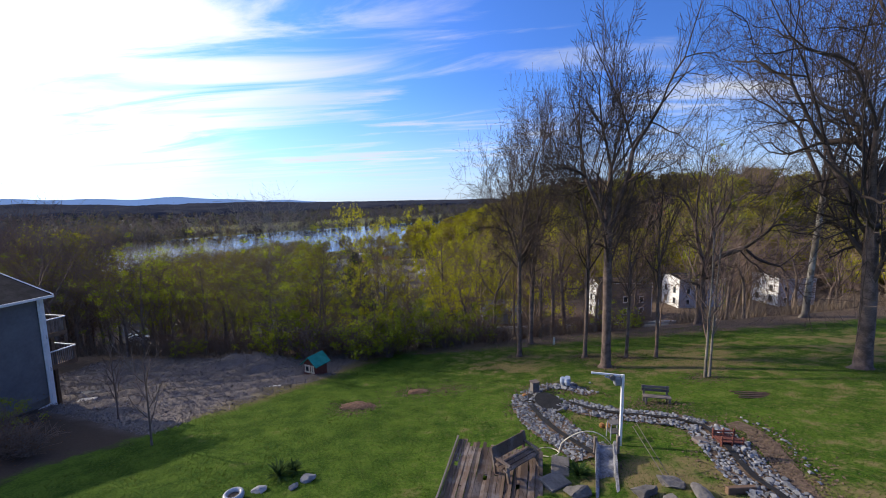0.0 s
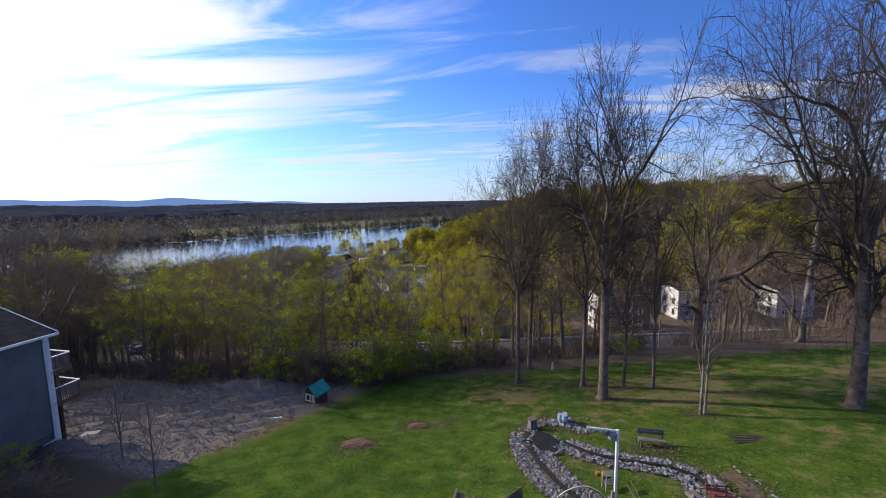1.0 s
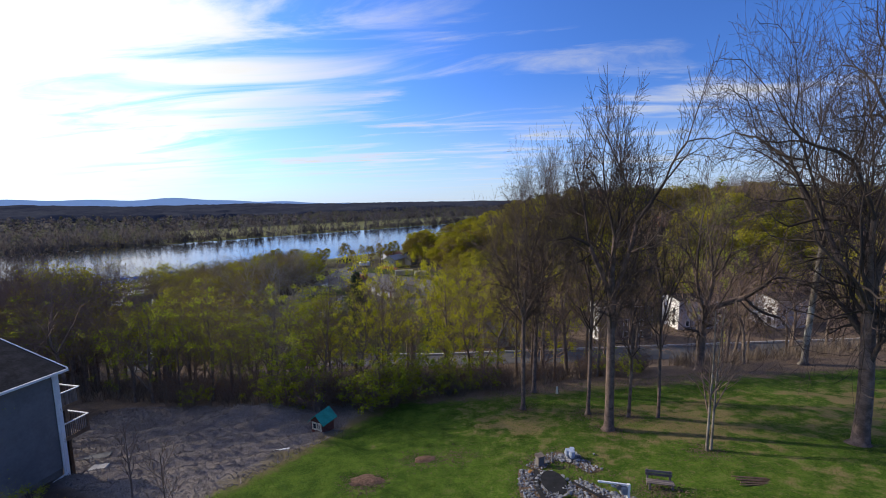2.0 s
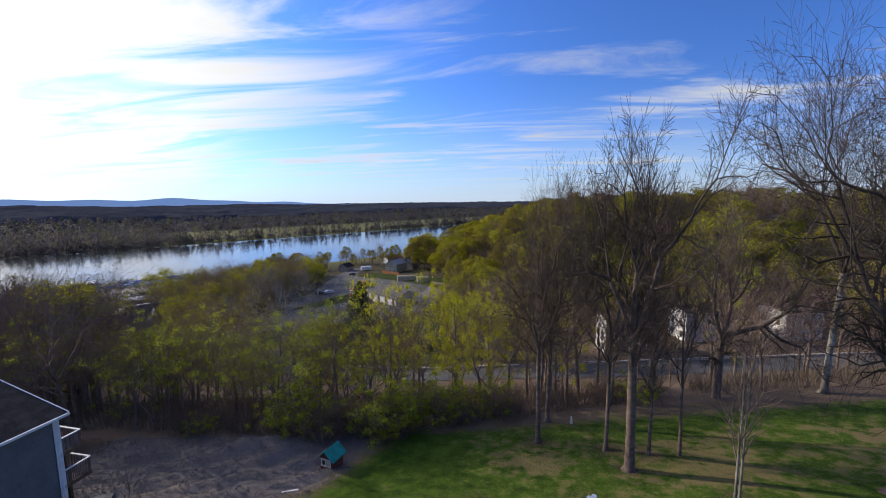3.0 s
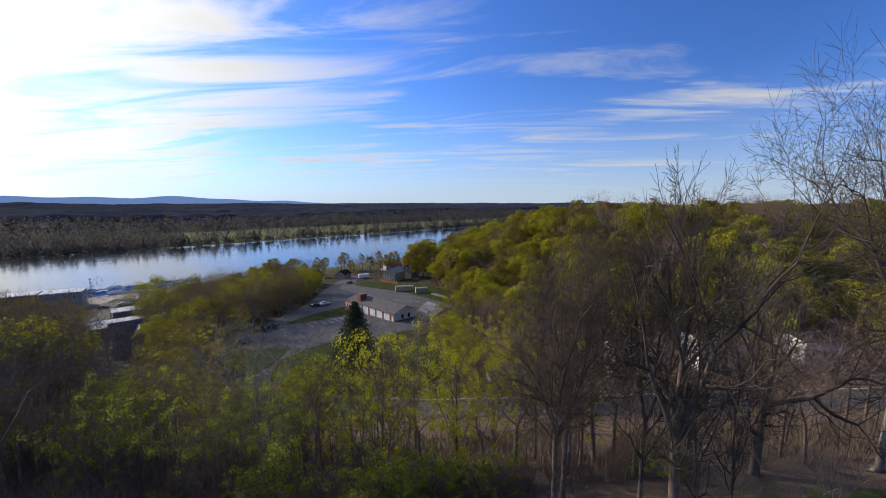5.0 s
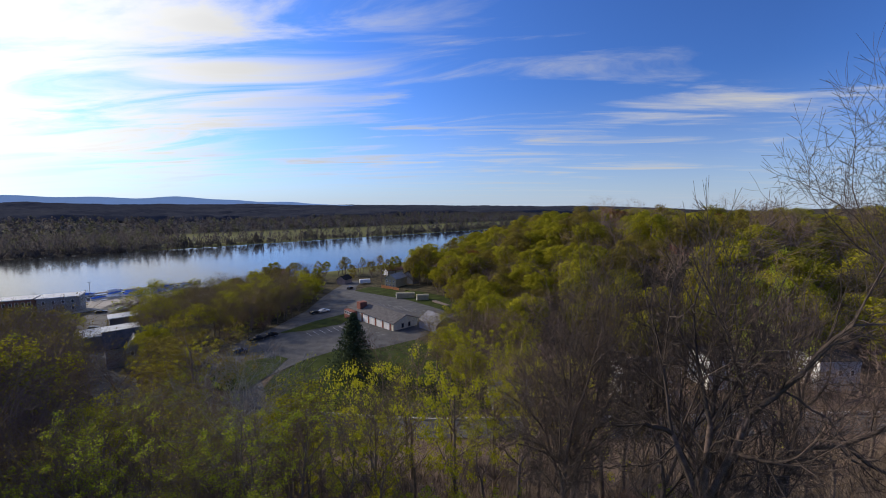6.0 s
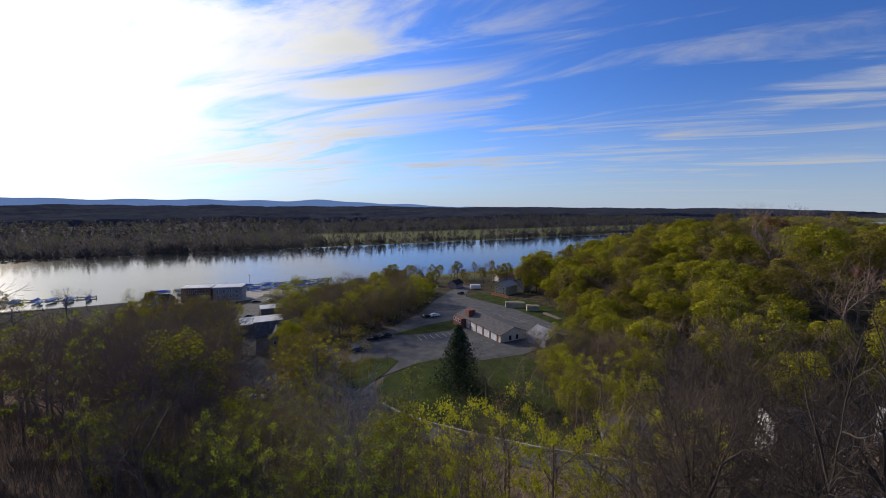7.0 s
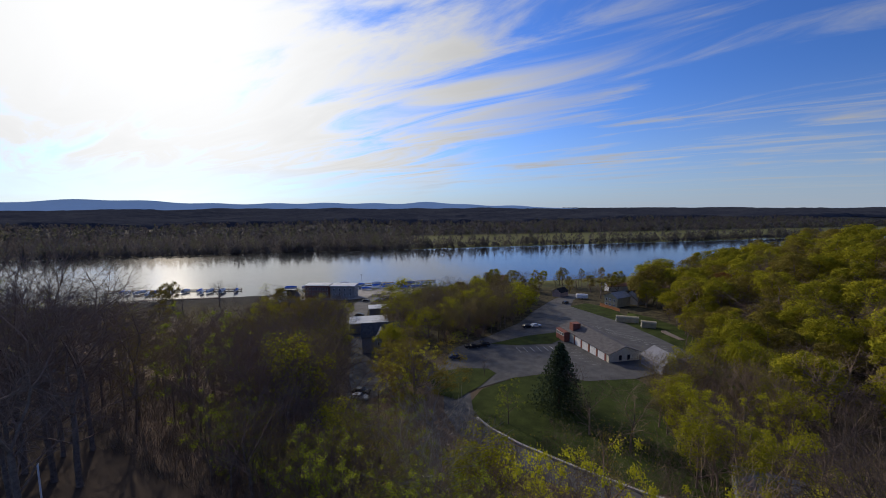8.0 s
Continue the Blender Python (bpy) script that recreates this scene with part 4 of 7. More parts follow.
forest(46, (-50, 30), (41.0, 47), 1.0, ((1.6, K_SHRUB), (2.4, K_BRUSH)), (1.8, 3.8))
forest(16, (-9, -3), (36, 42), 0.9, ((1.5, K_SHRUB), (2, K_BRUSH)), (2.0, 3.5))
forest(60, (-27, -11), (8, 22), 0.6, ((0.5, K_SHRUB), (4, K_BRUSH)), (0.9, 2.2), lambda x, y: y + 0.9 * x < 4)
# between the houses below, and round the car park
forest(44, (6, 36), (86, 140), 2.8, ((4, M_BARE), (1.5, M_BUD), (0.8, M_YELLOW)), (10, 15))
forest(16, (-16, 8), (236, 290), 3.6, ((3, F_YELLOW), (2.5, F_OLIVE), (1.5, F_BARE)), (11, 16), lambda x, y: x > float(table(EDGE, y)) - 16)
forest(60, (6, 70), (138, 310), 4.0, ((4, F_YELLOW), (2.5, F_OLIVE), (2.5, F_BARE)), (11, 18), lambda x, y: x > float(table(EDGE, y)) + 1, None, 1.1)
forest(70, (-112, -58), (132, 240), 2.6, ((2.4, M_BUD), (0.7, M_YELLOW), (3, M_BARE)), (10, 14.5), None, None, 1.25)
forest(100, (-135, -50), (98, 225), 3.4, ((2.5, M_BUD), (1.0, M_GREEN), (1.3, M_YELLOW), (3.2, M_BARE)), (8, 13))
forest(56, (-110, -20), (205, 310), 4.0, ((2.4, F_OLIVE), (0.7, F_YELLOW), (2, F_BARE)), (8, 13), lambda x, y: -0.68 * x + 0.73 * y < 292)
forest(46, (28, 130), (86, 124), 3.0, ((3.2, F_BARE), (1.9, F_YELLOW), (1.2, F_OLIVE)), (13, 19))
# the wooded hill
forest(60, (45, 170), (102, 235), 4.0, ((3.0, F_YELLOW), (1.6, F_OLIVE), (1.6, F_BARE)), (12, 16.5), lambda x, y: x > float(table(EDGE, y)) + 1, None, 1.2)
forest(210, (10, 190), (104, 320), 4.2, ((4.0, F_YELLOW), (2.6, F_OLIVE), (2.0, F_BARE), (0.4, F_RUST)), (12.5, 19), lambda x, y: x > float(table(EDGE, y)) + 1, None, 1.1)
forest(46, (18, 130), (118, 240), 2.6, ((5, F_BARE), (2.4, F_OLIVE), (0.8, F_YELLOW)), (10, 15), lambda x, y: x > float(table(EDGE, y)) + 3, None, 1.1)
forest(50, (60, 420), (60, 420), 8.0, ((2, F_YELLOW), (2, F_OLIVE), (3, F_BARE), (1, F_RUST)), (14, 20), lambda x, y: x > 0.35 * y + 50)
forest(34, (-10, 60), (264, 350), 3.6, ((3, F_YELLOW), (2.4, F_OLIVE), (1.2, F_BARE)), (15, 20), lambda x, y: -0.68 * x + 0.73 * y < 290, None, 1.2)
# the hill's foot, and low growth in the belt beside the car park
forest(70, (-4, 66), (126, 250), 2.6, ((2.6, F_OLIVE), (2.0, F_YELLOW), (2.2, F_BARE)), (7, 12), lambda x, y: -4 < x - float(table(EDGE, y)) < 24, None, 1.2)
forest(60, (-86, -50), (138, 236), 1.6, ((2, K_SHRUB), (3, K_BRUSH)), (3, 6), lambda x, y: -24 < x - float(np.interp(y, (139, 155, 170, 190, 227), (-65, -56, -51, -53, -60))) < -0.5, None, 1.2)
# bare crowns that stand above the hill
forest(26, (60, 190), (120, 250), 5.0, ((1, F_BARE),), (20, 26), lambda x, y: x > float(table(EDGE, y)) + 40)
# along the near shore, to the far side
forest(60, (-420, -150), (-60, 190), 5.0, ((2, F_BARE), (2, F_OLIVE), (0.5, F_YELLOW)), (10, 15), lambda x, y: -0.68 * x + 0.73 * y < 285)
forest(26, (-330, -30), (100, 460), 6.0, ((3, F_BARE), (2, F_OLIVE), (0.4, F_YELLOW)), (6, 11), lambda x, y: 280 < -0.68 * x + 0.73 * y < 296)


def undergrowth(count, seed):
    """Bare saplings, canes and brambles of the wood floor, joined."""
    g = np.random.default_rng(seed)
    x, y = g.uniform(-140, 90, count), g.uniform(40.5, 67, count) + np.where(g.uniform(0, 1, count) < 0.25, 36, 0)
    keep = np.array([not any(inside(c, a, b) for c in CLEAR) for a, b in zip(x, y)])
    x, y = x[keep], y[keep]
    a = np.repeat(np.arange(len(x)), 7)
    n = len(a)
    base = np.stack([x[a] + g.normal(0, 0.4, n), y[a] + g.normal(0, 0.4, n)], -1)
    z = land(base[:, 0], base[:, 1]) - 0.05
    h = g.uniform(0.6, 2.6, n)
    lean = g.normal(0, 0.35, (n, 2)) * h[:, None]
    side = g.normal(0, 1, (n, 2))
    side = side / np.linalg.norm(side, axis=1)[:, None] * 0.022
    p0 = np.column_stack([base - side, z])
    p1 = np.column_stack([base + side, z])
    p2 = np.column_stack([base + lean * 0.4 + side * 0.7, z + h * 0.6])
    p3 = np.column_stack([base + lean * 0.4 - side * 0.7, z + h * 0.6])
    p4 = np.column_stack([base + lean, z + h])
    V = np.stack([p0, p1, p2, p3, p4], 1).reshape(-1, 3)
    k = np.arange(n)[:, None] * 5
    F = (k + np.array([[0, 1, 2, 3]])).tolist() + (k + np.array([[3, 2, 4]])).tolist()
    me = bpy.data.meshes.new("undergrowth")
    me.from_pydata(V.tolist(), [], F)
    tagged(new("undergrowth", finish(me, CANES)), "bare brown canes and brambles on the wood floor", "undergrowth", kind="stuff")


undergrowth(10000, 8)


def spruce(x, y, high):
    """A dark spruce: a trunk and whorls of drooping boughs."""
    ob = thing("spruce", stand(x, y), "tall dark green spruce beside the car park", "tree")
    part("trunk", Shape().tube([(0, 0, -0.3), (0, 0, high * 0.5), (0, 0, high)], [0.28, 0.16, 0.02], 8), BARK, ob)
    g = np.random.default_rng(4)
    c = []
    for k in range(34):
        z = high * (0.06 + 0.93 * k / 34)
        reach = 8.4 * ((high - z) / high) ** 0.85 + 0.1
        for a in range(17):
            th = a * 2 * np.pi / 17 + k * 0.7 + g.uniform(-0.2, 0.2)
            r = reach * g.uniform(0.7, 1.12)
            t = np.linspace(0.12, 1, 12)
            c.append(np.stack([np.cos(th) * r * t, np.sin(th) * r * t, z - 0.32 * r * t ** 1.3 + 0.12 * r * t ** 3], -1))
    c = np.concatenate(c)
    c = c + g.normal(0, 0.16, c.shape)
    part("crown", leaf_mesh("crown", c, 0.34, NEEDLE, g), NEEDLE, ob)


spruce(-19.3, 110.0, 16.5)


def far_woods(name, count, lo, hi, v0, v1, high, size, blades, mats, label, seed):
    """Woods on the other side: leafless and budding crowns as sprays on thin stems, joined into one mesh."""
    g = np.random.default_rng(seed)
    u, v = g.uniform(lo, hi, count), v0 + (v1 - v0) * g.uniform(0, 1, count) ** 1.3
    x, y = 0.73 * u - 0.68 * v, 0.68 * u + 0.73 * v
    keep = (u < 130) | (v < 584) | (v > 740) | (g.uniform(0, 1, count) < 0.06)
    u, v, x, y = u[keep], v[keep], x[keep], y[keep]
    count = len(u)
    h = g.uniform(*high, count)
    z = land(x, y)
    a = np.repeat(np.arange(count), blades)
    n = len(a)
    th, rr = g.uniform(0, 6.283, n), np.sqrt(g.uniform(0, 1, n))
    q = g.uniform(0.12, 1.0, n)
    width = h[a] * 0.42 * np.sin(np.clip(q * 1.05, 0, 1) * np.pi * 0.93 + 0.12)
    c = np.stack([x[a] + np.cos(th) * rr * width, y[a] + np.sin(th) * rr * width, z[a] + h[a] * q], -1)
    out = np.stack([np.cos(th) * rr, np.sin(th) * rr, q * 1.6 - 0.6], -1)
    me = leaf_mesh(name, c, size, mats[0], g, 0.95 if size > 1.6 else 0.32, out + g.normal(0, 0.3, out.shape), size <= 1.6)
    for m in mats[1:]:
        me.materials.append(m)
    me.polygons.foreach_set("material_index", (np.repeat(g.integers(0, len(mats), count), blades)).astype(np.int32))
    tagged(new(name, me), label, "woods", kind="stuff")


# the twigs' own grey and brown, with some haze mixed into the colour
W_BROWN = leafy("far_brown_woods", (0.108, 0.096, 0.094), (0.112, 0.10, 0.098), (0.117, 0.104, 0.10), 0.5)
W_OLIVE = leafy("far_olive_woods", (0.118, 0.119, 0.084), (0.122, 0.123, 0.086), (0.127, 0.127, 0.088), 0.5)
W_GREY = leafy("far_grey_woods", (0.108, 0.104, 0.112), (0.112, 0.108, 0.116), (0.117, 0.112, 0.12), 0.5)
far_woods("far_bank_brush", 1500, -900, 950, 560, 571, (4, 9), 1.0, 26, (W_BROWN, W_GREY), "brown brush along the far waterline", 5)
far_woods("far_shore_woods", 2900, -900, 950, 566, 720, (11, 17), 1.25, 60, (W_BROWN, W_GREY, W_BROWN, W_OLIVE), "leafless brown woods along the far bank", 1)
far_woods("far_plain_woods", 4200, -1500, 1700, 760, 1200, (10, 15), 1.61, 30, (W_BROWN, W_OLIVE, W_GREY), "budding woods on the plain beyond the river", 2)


def canopy(name, u0, u1, v0, v1, step, mat, label, seed):
    """The roof of far woods: one bumpy sheet of crowns over the land."""
    g = np.random.default_rng(seed)
    nu, nv = int((u1 - u0) / step), int((v1 - v0) / step)
    u, v = np.meshgrid(np.linspace(u0, u1, nu), np.linspace(v0, v1, nv))
    u, v = u + g.uniform(-0.4, 0.4, u.shape) * step, v + g.uniform(-0.4, 0.4, u.shape) * step
    x, y = 0.73 * u - 0.68 * v, 0.68 * u + 0.73 * v
    z = land(x, y) + 11 + g.uniform(-4.5, 4.5, u.shape)
    z[0] -= 12
    k = np.arange(nu * nv).reshape(nv, nu)
    F = np.stack([k[:-1, :-1], k[:-1, 1:], k[1:, 1:], k[1:, :-1]], -1).reshape(-1, 4)
    me = bpy.data.meshes.new(name)
    me.from_pydata(np.stack([x, y, z], -1).reshape(-1, 3).tolist(), [], F.tolist())
    tagged(new(name, finish(me, mat, True)), label, "woods", kind="stuff")


# dark crowns tinted blue in the colour, in place of haze
CANOPY = varied("far_canopy_haze", (0.030, 0.035, 0.050), (0.058, 0.062, 0.074), 0.006, 0.0, 1.0, 0.0, 8.0)
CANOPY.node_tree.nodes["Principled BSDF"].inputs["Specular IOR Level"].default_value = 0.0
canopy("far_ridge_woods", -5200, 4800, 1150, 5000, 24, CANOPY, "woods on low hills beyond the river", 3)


# hills on the skyline, far beyond the rest; their haze is blue paint that glows
def hills():
    s = Shape()
    pts = []
    for k in range(81):
        a = radians(86 - 76 * k / 80)
        t = k / 80
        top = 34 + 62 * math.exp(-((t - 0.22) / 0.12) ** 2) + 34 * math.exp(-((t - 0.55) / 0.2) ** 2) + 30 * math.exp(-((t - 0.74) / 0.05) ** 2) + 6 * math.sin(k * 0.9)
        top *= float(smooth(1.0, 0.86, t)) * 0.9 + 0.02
        pts += [(-4600 * math.sin(a), 4600 * math.cos(a), -60), (-4600 * math.sin(a), 4600 * math.cos(a), top), (-4750 * math.sin(a), 4750 * math.cos(a), -60)]
    faces = []
    for k in range(80):
        i = 3 * k
        faces += [(i, i + 3, i + 4, i + 1), (i + 1, i + 4, i + 5, i + 2)]
    s.add(pts, faces)
    m = varied("blue_haze_paint", (0.17, 0.26, 0.42), (0.20, 0.30, 0.47), 0.002, 0.0, 1.0)
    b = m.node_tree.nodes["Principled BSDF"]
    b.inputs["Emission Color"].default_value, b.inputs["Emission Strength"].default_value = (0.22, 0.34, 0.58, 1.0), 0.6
    tagged(new("backdrop", finish(s.mesh("backdrop"), m, True)), "low hills on the skyline in painted haze blue", "hills", kind="structure")


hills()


# ---- paved ground and verges below ----
def draped(name, outline, mat, lift, step, label, category):
    """A flat outline laid on the land, cut finely enough to follow it."""
    bm = bmesh.new()
    bm.faces.new([bm.verts.new((x, y, 0)) for x, y in outline])
    xs, ys = [p[0] for p in outline], [p[1] for p in outline]
    for axis, lo, hi in ((0, min(xs), max(xs)), (1, min(ys), max(ys))):
        k = math.floor(lo / step) * step + step
        while k < hi:
            co = (k, 0, 0) if axis == 0 else (0, k, 0)
            no = (1, 0, 0) if axis == 0 else (0, 1, 0)
            bmesh.ops.bisect_plane(bm, geom=bm.verts[:] + bm.edges[:] + bm.faces[:], plane_co=co, plane_no=no)
            k += step
    for v in bm.verts:
        v.co.z = ground(v.co.x, v.co.y) + lift
    bmesh.ops.recalc_face_normals(bm, faces=bm.faces[:])
    me = bpy.data.meshes.new(name)
    bm.to_mesh(me)
    bm.free()
    return tagged(new(name, finish(me, mat, True)), label, category, kind="structure")


def ribbon(line, width):
    """The outline of a way of this width along a line."""
    left, right = [], []
    for i, (x, y) in enumerate(line):
        ax, ay = line[max(i - 1, 0)]
        bx, by = line[min(i + 1, len(line) - 1)]
        k = math.hypot(bx - ax, by - ay)
        nx2, ny2 = -(by - ay) / k * width / 2, (bx - ax) / k * width / 2
        left.append((x + nx2, y + ny2))
        right.append((x - nx2, y - ny2))
    return left + right[::-1]


STREET = [(130, 78.5), (60, 79), (30, 79.3), (0, 81.5), (-12, 83.5), (-24, 86.2), (-33, 91), (-40, 98), (-45, 107), (-48, 118)]
draped("road", ribbon(STREET, 7.0), ASPHALT, 0.10, 3.0, "grey asphalt street below the wood", "road")
draped("road", [(-50, 112), (-57, 122), (-63, 138), (-57, 160), (-53, 185), (-54, 214), (-53, 247), (-50, 272), (-40, 272), (-42, 250), (-40, 231), (-28, 219), (-12, 204), (2, 184), (12, 168), (8, 154), (-4, 138),
                (-16, 130), (-28, 130), (-35, 123), (-41, 112)], ASPHALT, 0.14, 4.0, "worn asphalt car park with faded bay lines", "car park")
draped("road", ribbon([(-56, 122), (-62, 108), (-66, 93), (-60, 84)], 6.0), ASPHALT, 0.10, 3.0, "narrow grey lane between the houses", "road")
draped("road", ribbon([(-66, 95), (-80, 112), (-100, 135), (-125, 160), (-150, 195), (-160, 225)], 9.0), ASPHALT, 0.12, 4.0, "grey lane running down to the marina", "road")
draped("pavement", [(-215, 178), (-165, 200), (-140, 240), (-150, 262), (-185, 240), (-225, 205)], varied("pale_gravel", (0.22, 0.20, 0.18), (0.40, 0.37, 0.33), 0.3, 0.02, 0.95), 0.12, 4.0, "pale gravel yard of the marina", "yard")
GRASS_LOW = varied("verge_grass", (0.024, 0.034, 0.010), (0.060, 0.078, 0.020), 0.25, 0.04, 0.95, 0.0, 12.0)
GRASS_LOW.node_tree.nodes["Principled BSDF"].inputs["Specular IOR Level"].default_value = 0.05
draped("ground", [(-53, 150), (-44, 152.5), (-33, 160), (-30, 170), (-33, 178), (-44, 166)], GRASS_LOW, 0.24, 4.0, "narrow green island in the car park", "lawn")
draped("ground", [(-40, 231), (-28, 219), (-14, 205), (-10, 214), (-22, 236), (-34, 243)], GRASS_LOW, 0.20, 4.0, "green verge before the tan house", "lawn")


draped("ground", [(-35.5, 97), (-30, 94), (-22, 90.6), (-11, 88), (0, 86), (14, 90), (14, 108), (6, 126), (-4, 138), (-8, 136), (-16, 130), (-28, 130), (-35, 123), (-40, 112), (-39.5, 104)], GRASS_LOW, 0.10, 3.0, "green lawn beside the spruce", "lawn")
draped("ground", [(-55.5, 118.6), (-51, 123.4), (-44, 126.4), (-40.6, 124.0), (-41, 114), (-43.2, 103), (-49.7, 103.6), (-56.2, 111.7)], GRASS_LOW, 0.24, 3.0, "green corner between the lanes", "lawn")
draped("ground", [(-14, 205), (2, 184), (12, 168), (14, 150), (20, 140), (24, 150), (20, 180), (10, 205), (-2, 220), (-12, 228), (-12, 214)], GRASS_LOW, 0.12, 4.0, "green strip at the foot of the wooded hill", "lawn")


def kerb(line, label):
    s = Shape()
    for (ax, ay), (bx, by) in zip(line, line[1:]):
        k = max(1, round(math.hypot(bx - ax, by - ay) / 3))
        for i in range(k):
            p = [ax + (bx - ax) * i / k, ay + (by - ay) * i / k]
            q = [ax + (bx - ax) * (i + 1) / k, ay + (by - ay) * (i + 1) / k]
            s.beam((*p, ground(*p) + 0.2), (*q, ground(*q) + 0.2), 0.45, 0.55)
    return tagged(new("kerb", finish(s.mesh("kerb"), CONCRETE)), label, "kerb", kind="structure")


kerb([(-34.6, 96.5), (-30, 93.4), (-22.5, 90.2), (-11, 87.3), (0, 85.3), (30, 83.1), (60, 82.8), (100, 82.4)], "pale concrete kerb along the street")

# faded white bay lines, each a strip laid on the asphalt
LINE = varied("faded_white_line", (0.42, 0.42, 0.42), (0.62, 0.62, 0.61), 3.0, 0.0, 0.9)


def bay_lines(x0, y0, x1, y1, count, dx2, dy2):
    for i in range(count):
        t = i / (count - 1)
        x, y = x0 + (x1 - x0) * t, y0 + (y1 - y0) * t
        s = Shape().add([(x, y, ground(x, y) + 0.17), (x + 0.14, y + 0.06, ground(x, y) + 0.17), (x + dx2 + 0.14, y + dy2 + 0.06, ground(x + dx2, y + dy2) + 0.17), (x + dx2, y + dy2, ground(x + dx2, y + dy2) + 0.17)], [(0, 1, 2, 3)])
        tagged(new("bay_line", finish(s.mesh("bay_line"), LINE)), "faded white parking bay line on asphalt", "road marking", "bay lines of the car park", "structure")


bay_lines(-21, 194, 8, 171, 20, -3.4, -3.6)
bay_lines(-43, 150, -33, 157, 6, 3.0, -4.2)
bay_lines(-27, 162, -14, 146, 8, -3.6, -2.6)


# ---- houses ----
def gabled(name, x, y, turn, length, wide, eave, rise, wall, roof, label, category="house", over=0.35, sink=1.5, z=None):
    """A house with its ridge along its own x: walls with gables, and a roof of two slabs."""
    ob = thing(name, pose(x, y, ground(x, y) if z is None else z, 0, 0, turn), label, category)
    a, b = length / 2, wide / 2
    s = Shape()
    s.add([(i * a, j * b, k) for i in (-1, 1) for j in (-1, 1) for k in (-sink, eave)] + [(-a, 0, eave + rise), (a, 0, eave + rise)],
          [(0, 2, 3, 8, 1), (4, 5, 9, 7, 6), (0, 1, 5, 4), (2, 6, 7, 3), (1, 8, 9, 5), (3, 7, 9, 8), (0, 4, 6, 2)])
    part("wall", s, wall, ob)
    k = rise / b
    s = Shape()
    for j in (-1, 1):
        e, t = j * (b + over), eave - over * k
        p = [(-a - over, e, t), (a + over, e, t), (a + over, 0, eave + rise), (-a - over, 0, eave + rise)]
        q = [(u, v, h + 0.16) for u, v, h in p]
        s.add(p + q, [(0, 1, 2, 3), (7, 6, 5, 4), (0, 4, 5, 1), (1, 5, 6, 2), (3, 2, 6, 7), (0, 3, 7, 4)])
    part("roof", s, roof, ob)
    return ob


def window(parent, x, y, z, wide, high, way, trim=None, name="window"):
    """A framed window or panel door on a wall of its house; way: the wall's outward side, as an angle."""
    m = pose(x, y, z, 0, 0, way)            # local x points out of the wall
    f = Shape()
    for sy, sz, py2, pz in ((wide + 0.2, 0.12, 0, high / 2), (wide + 0.2, 0.12, 0, -high / 2), (0.12, high, wide / 2, 0), (0.12, high, -wide / 2, 0)):
        f.box(0.03, py2, pz, 0.08, sy, sz)
    frame_ob = part(name, f, trim or WHITE, parent, at=m)
    part("pane", Shape().box(0.012, 0, 0, 0.03, wide - 0.1, high - 0.1), GLASS, frame_ob)
    return frame_ob


def garage_door(parent, x, y, z, wide, high, way):
    m = pose(x, y, z, 0, 0, way)
    d = part("garage_door", Shape().box(0.02, 0, 0, 0.06, wide, high), WHITE, parent, "white panelled garage door", at=m)
    for r in range(3):
        for c in range(4):
            part("panel", Shape().box(0.065, (c - 1.5) * wide / 4, (r - 1) * high / 3.3, 0.04, wide / 4 * 0.78, high / 3.3 * 0.7, None, 0.015), WHITE, d)


# station building with garage doors and a brick front
T = 131.0
st = gabled("station_building", -18.0, 163.2, T, 30, 11, 3.6, 2.0, CREAM, varied("brown_grey_shingles", (0.075, 0.07, 0.07), (0.14, 0.13, 0.13), 0.8, 0.01, 0.9), "low cream building with white garage doors and grey roof", "building", 0.6)
for i in range(4):
    garage_door(st, -11.0 + i * 4.6, 5.5, 1.55, 3.4, 3.0, 90)
for i in range(5):
    part("pier", Shape().box(-13.3 + i * 4.6, 5.55, 1.7, 0.7, 0.16, 3.4), BRICK, st)
for u in (-1.6, 1.4):
    window(st, -15.0, u, 2.0, 0.9, 1.5, 180, WOOD_BROWN)
part("chimney", Shape().box(8.6, 3.4, 4.6, 2.6, 3.0, 4.2), BRICK, st, "square red brick stack")
front = Shape().box(11.6, 6.6, 1.5, 6.2, 2.2, 3.6)
part("porch", front, BRICK, st, "brick front with a flat roof")
for i in range(4):
    window(st, 9.6 + i * 1.4, 7.72, 2.3, 1.0, 1.1, 90)
gabled("garage", 3.0, 150.5, 128, 9.5, 8.5, 3.0, 2.4, varied("blue_grey_siding", (0.20, 0.22, 0.30), (0.27, 0.29, 0.38), 0.5, 0.0, 0.8), varied("dull_metal_roof", (0.17, 0.17, 0.19), (0.26, 0.26, 0.29), 0.4, 0.0, 0.6), "blue-grey garage with a dull metal roof", "garage")


BUFF = varied("buff_metal", (0.36, 0.30, 0.18), (0.48, 0.41, 0.26), 0.6, 0.0, 0.6)


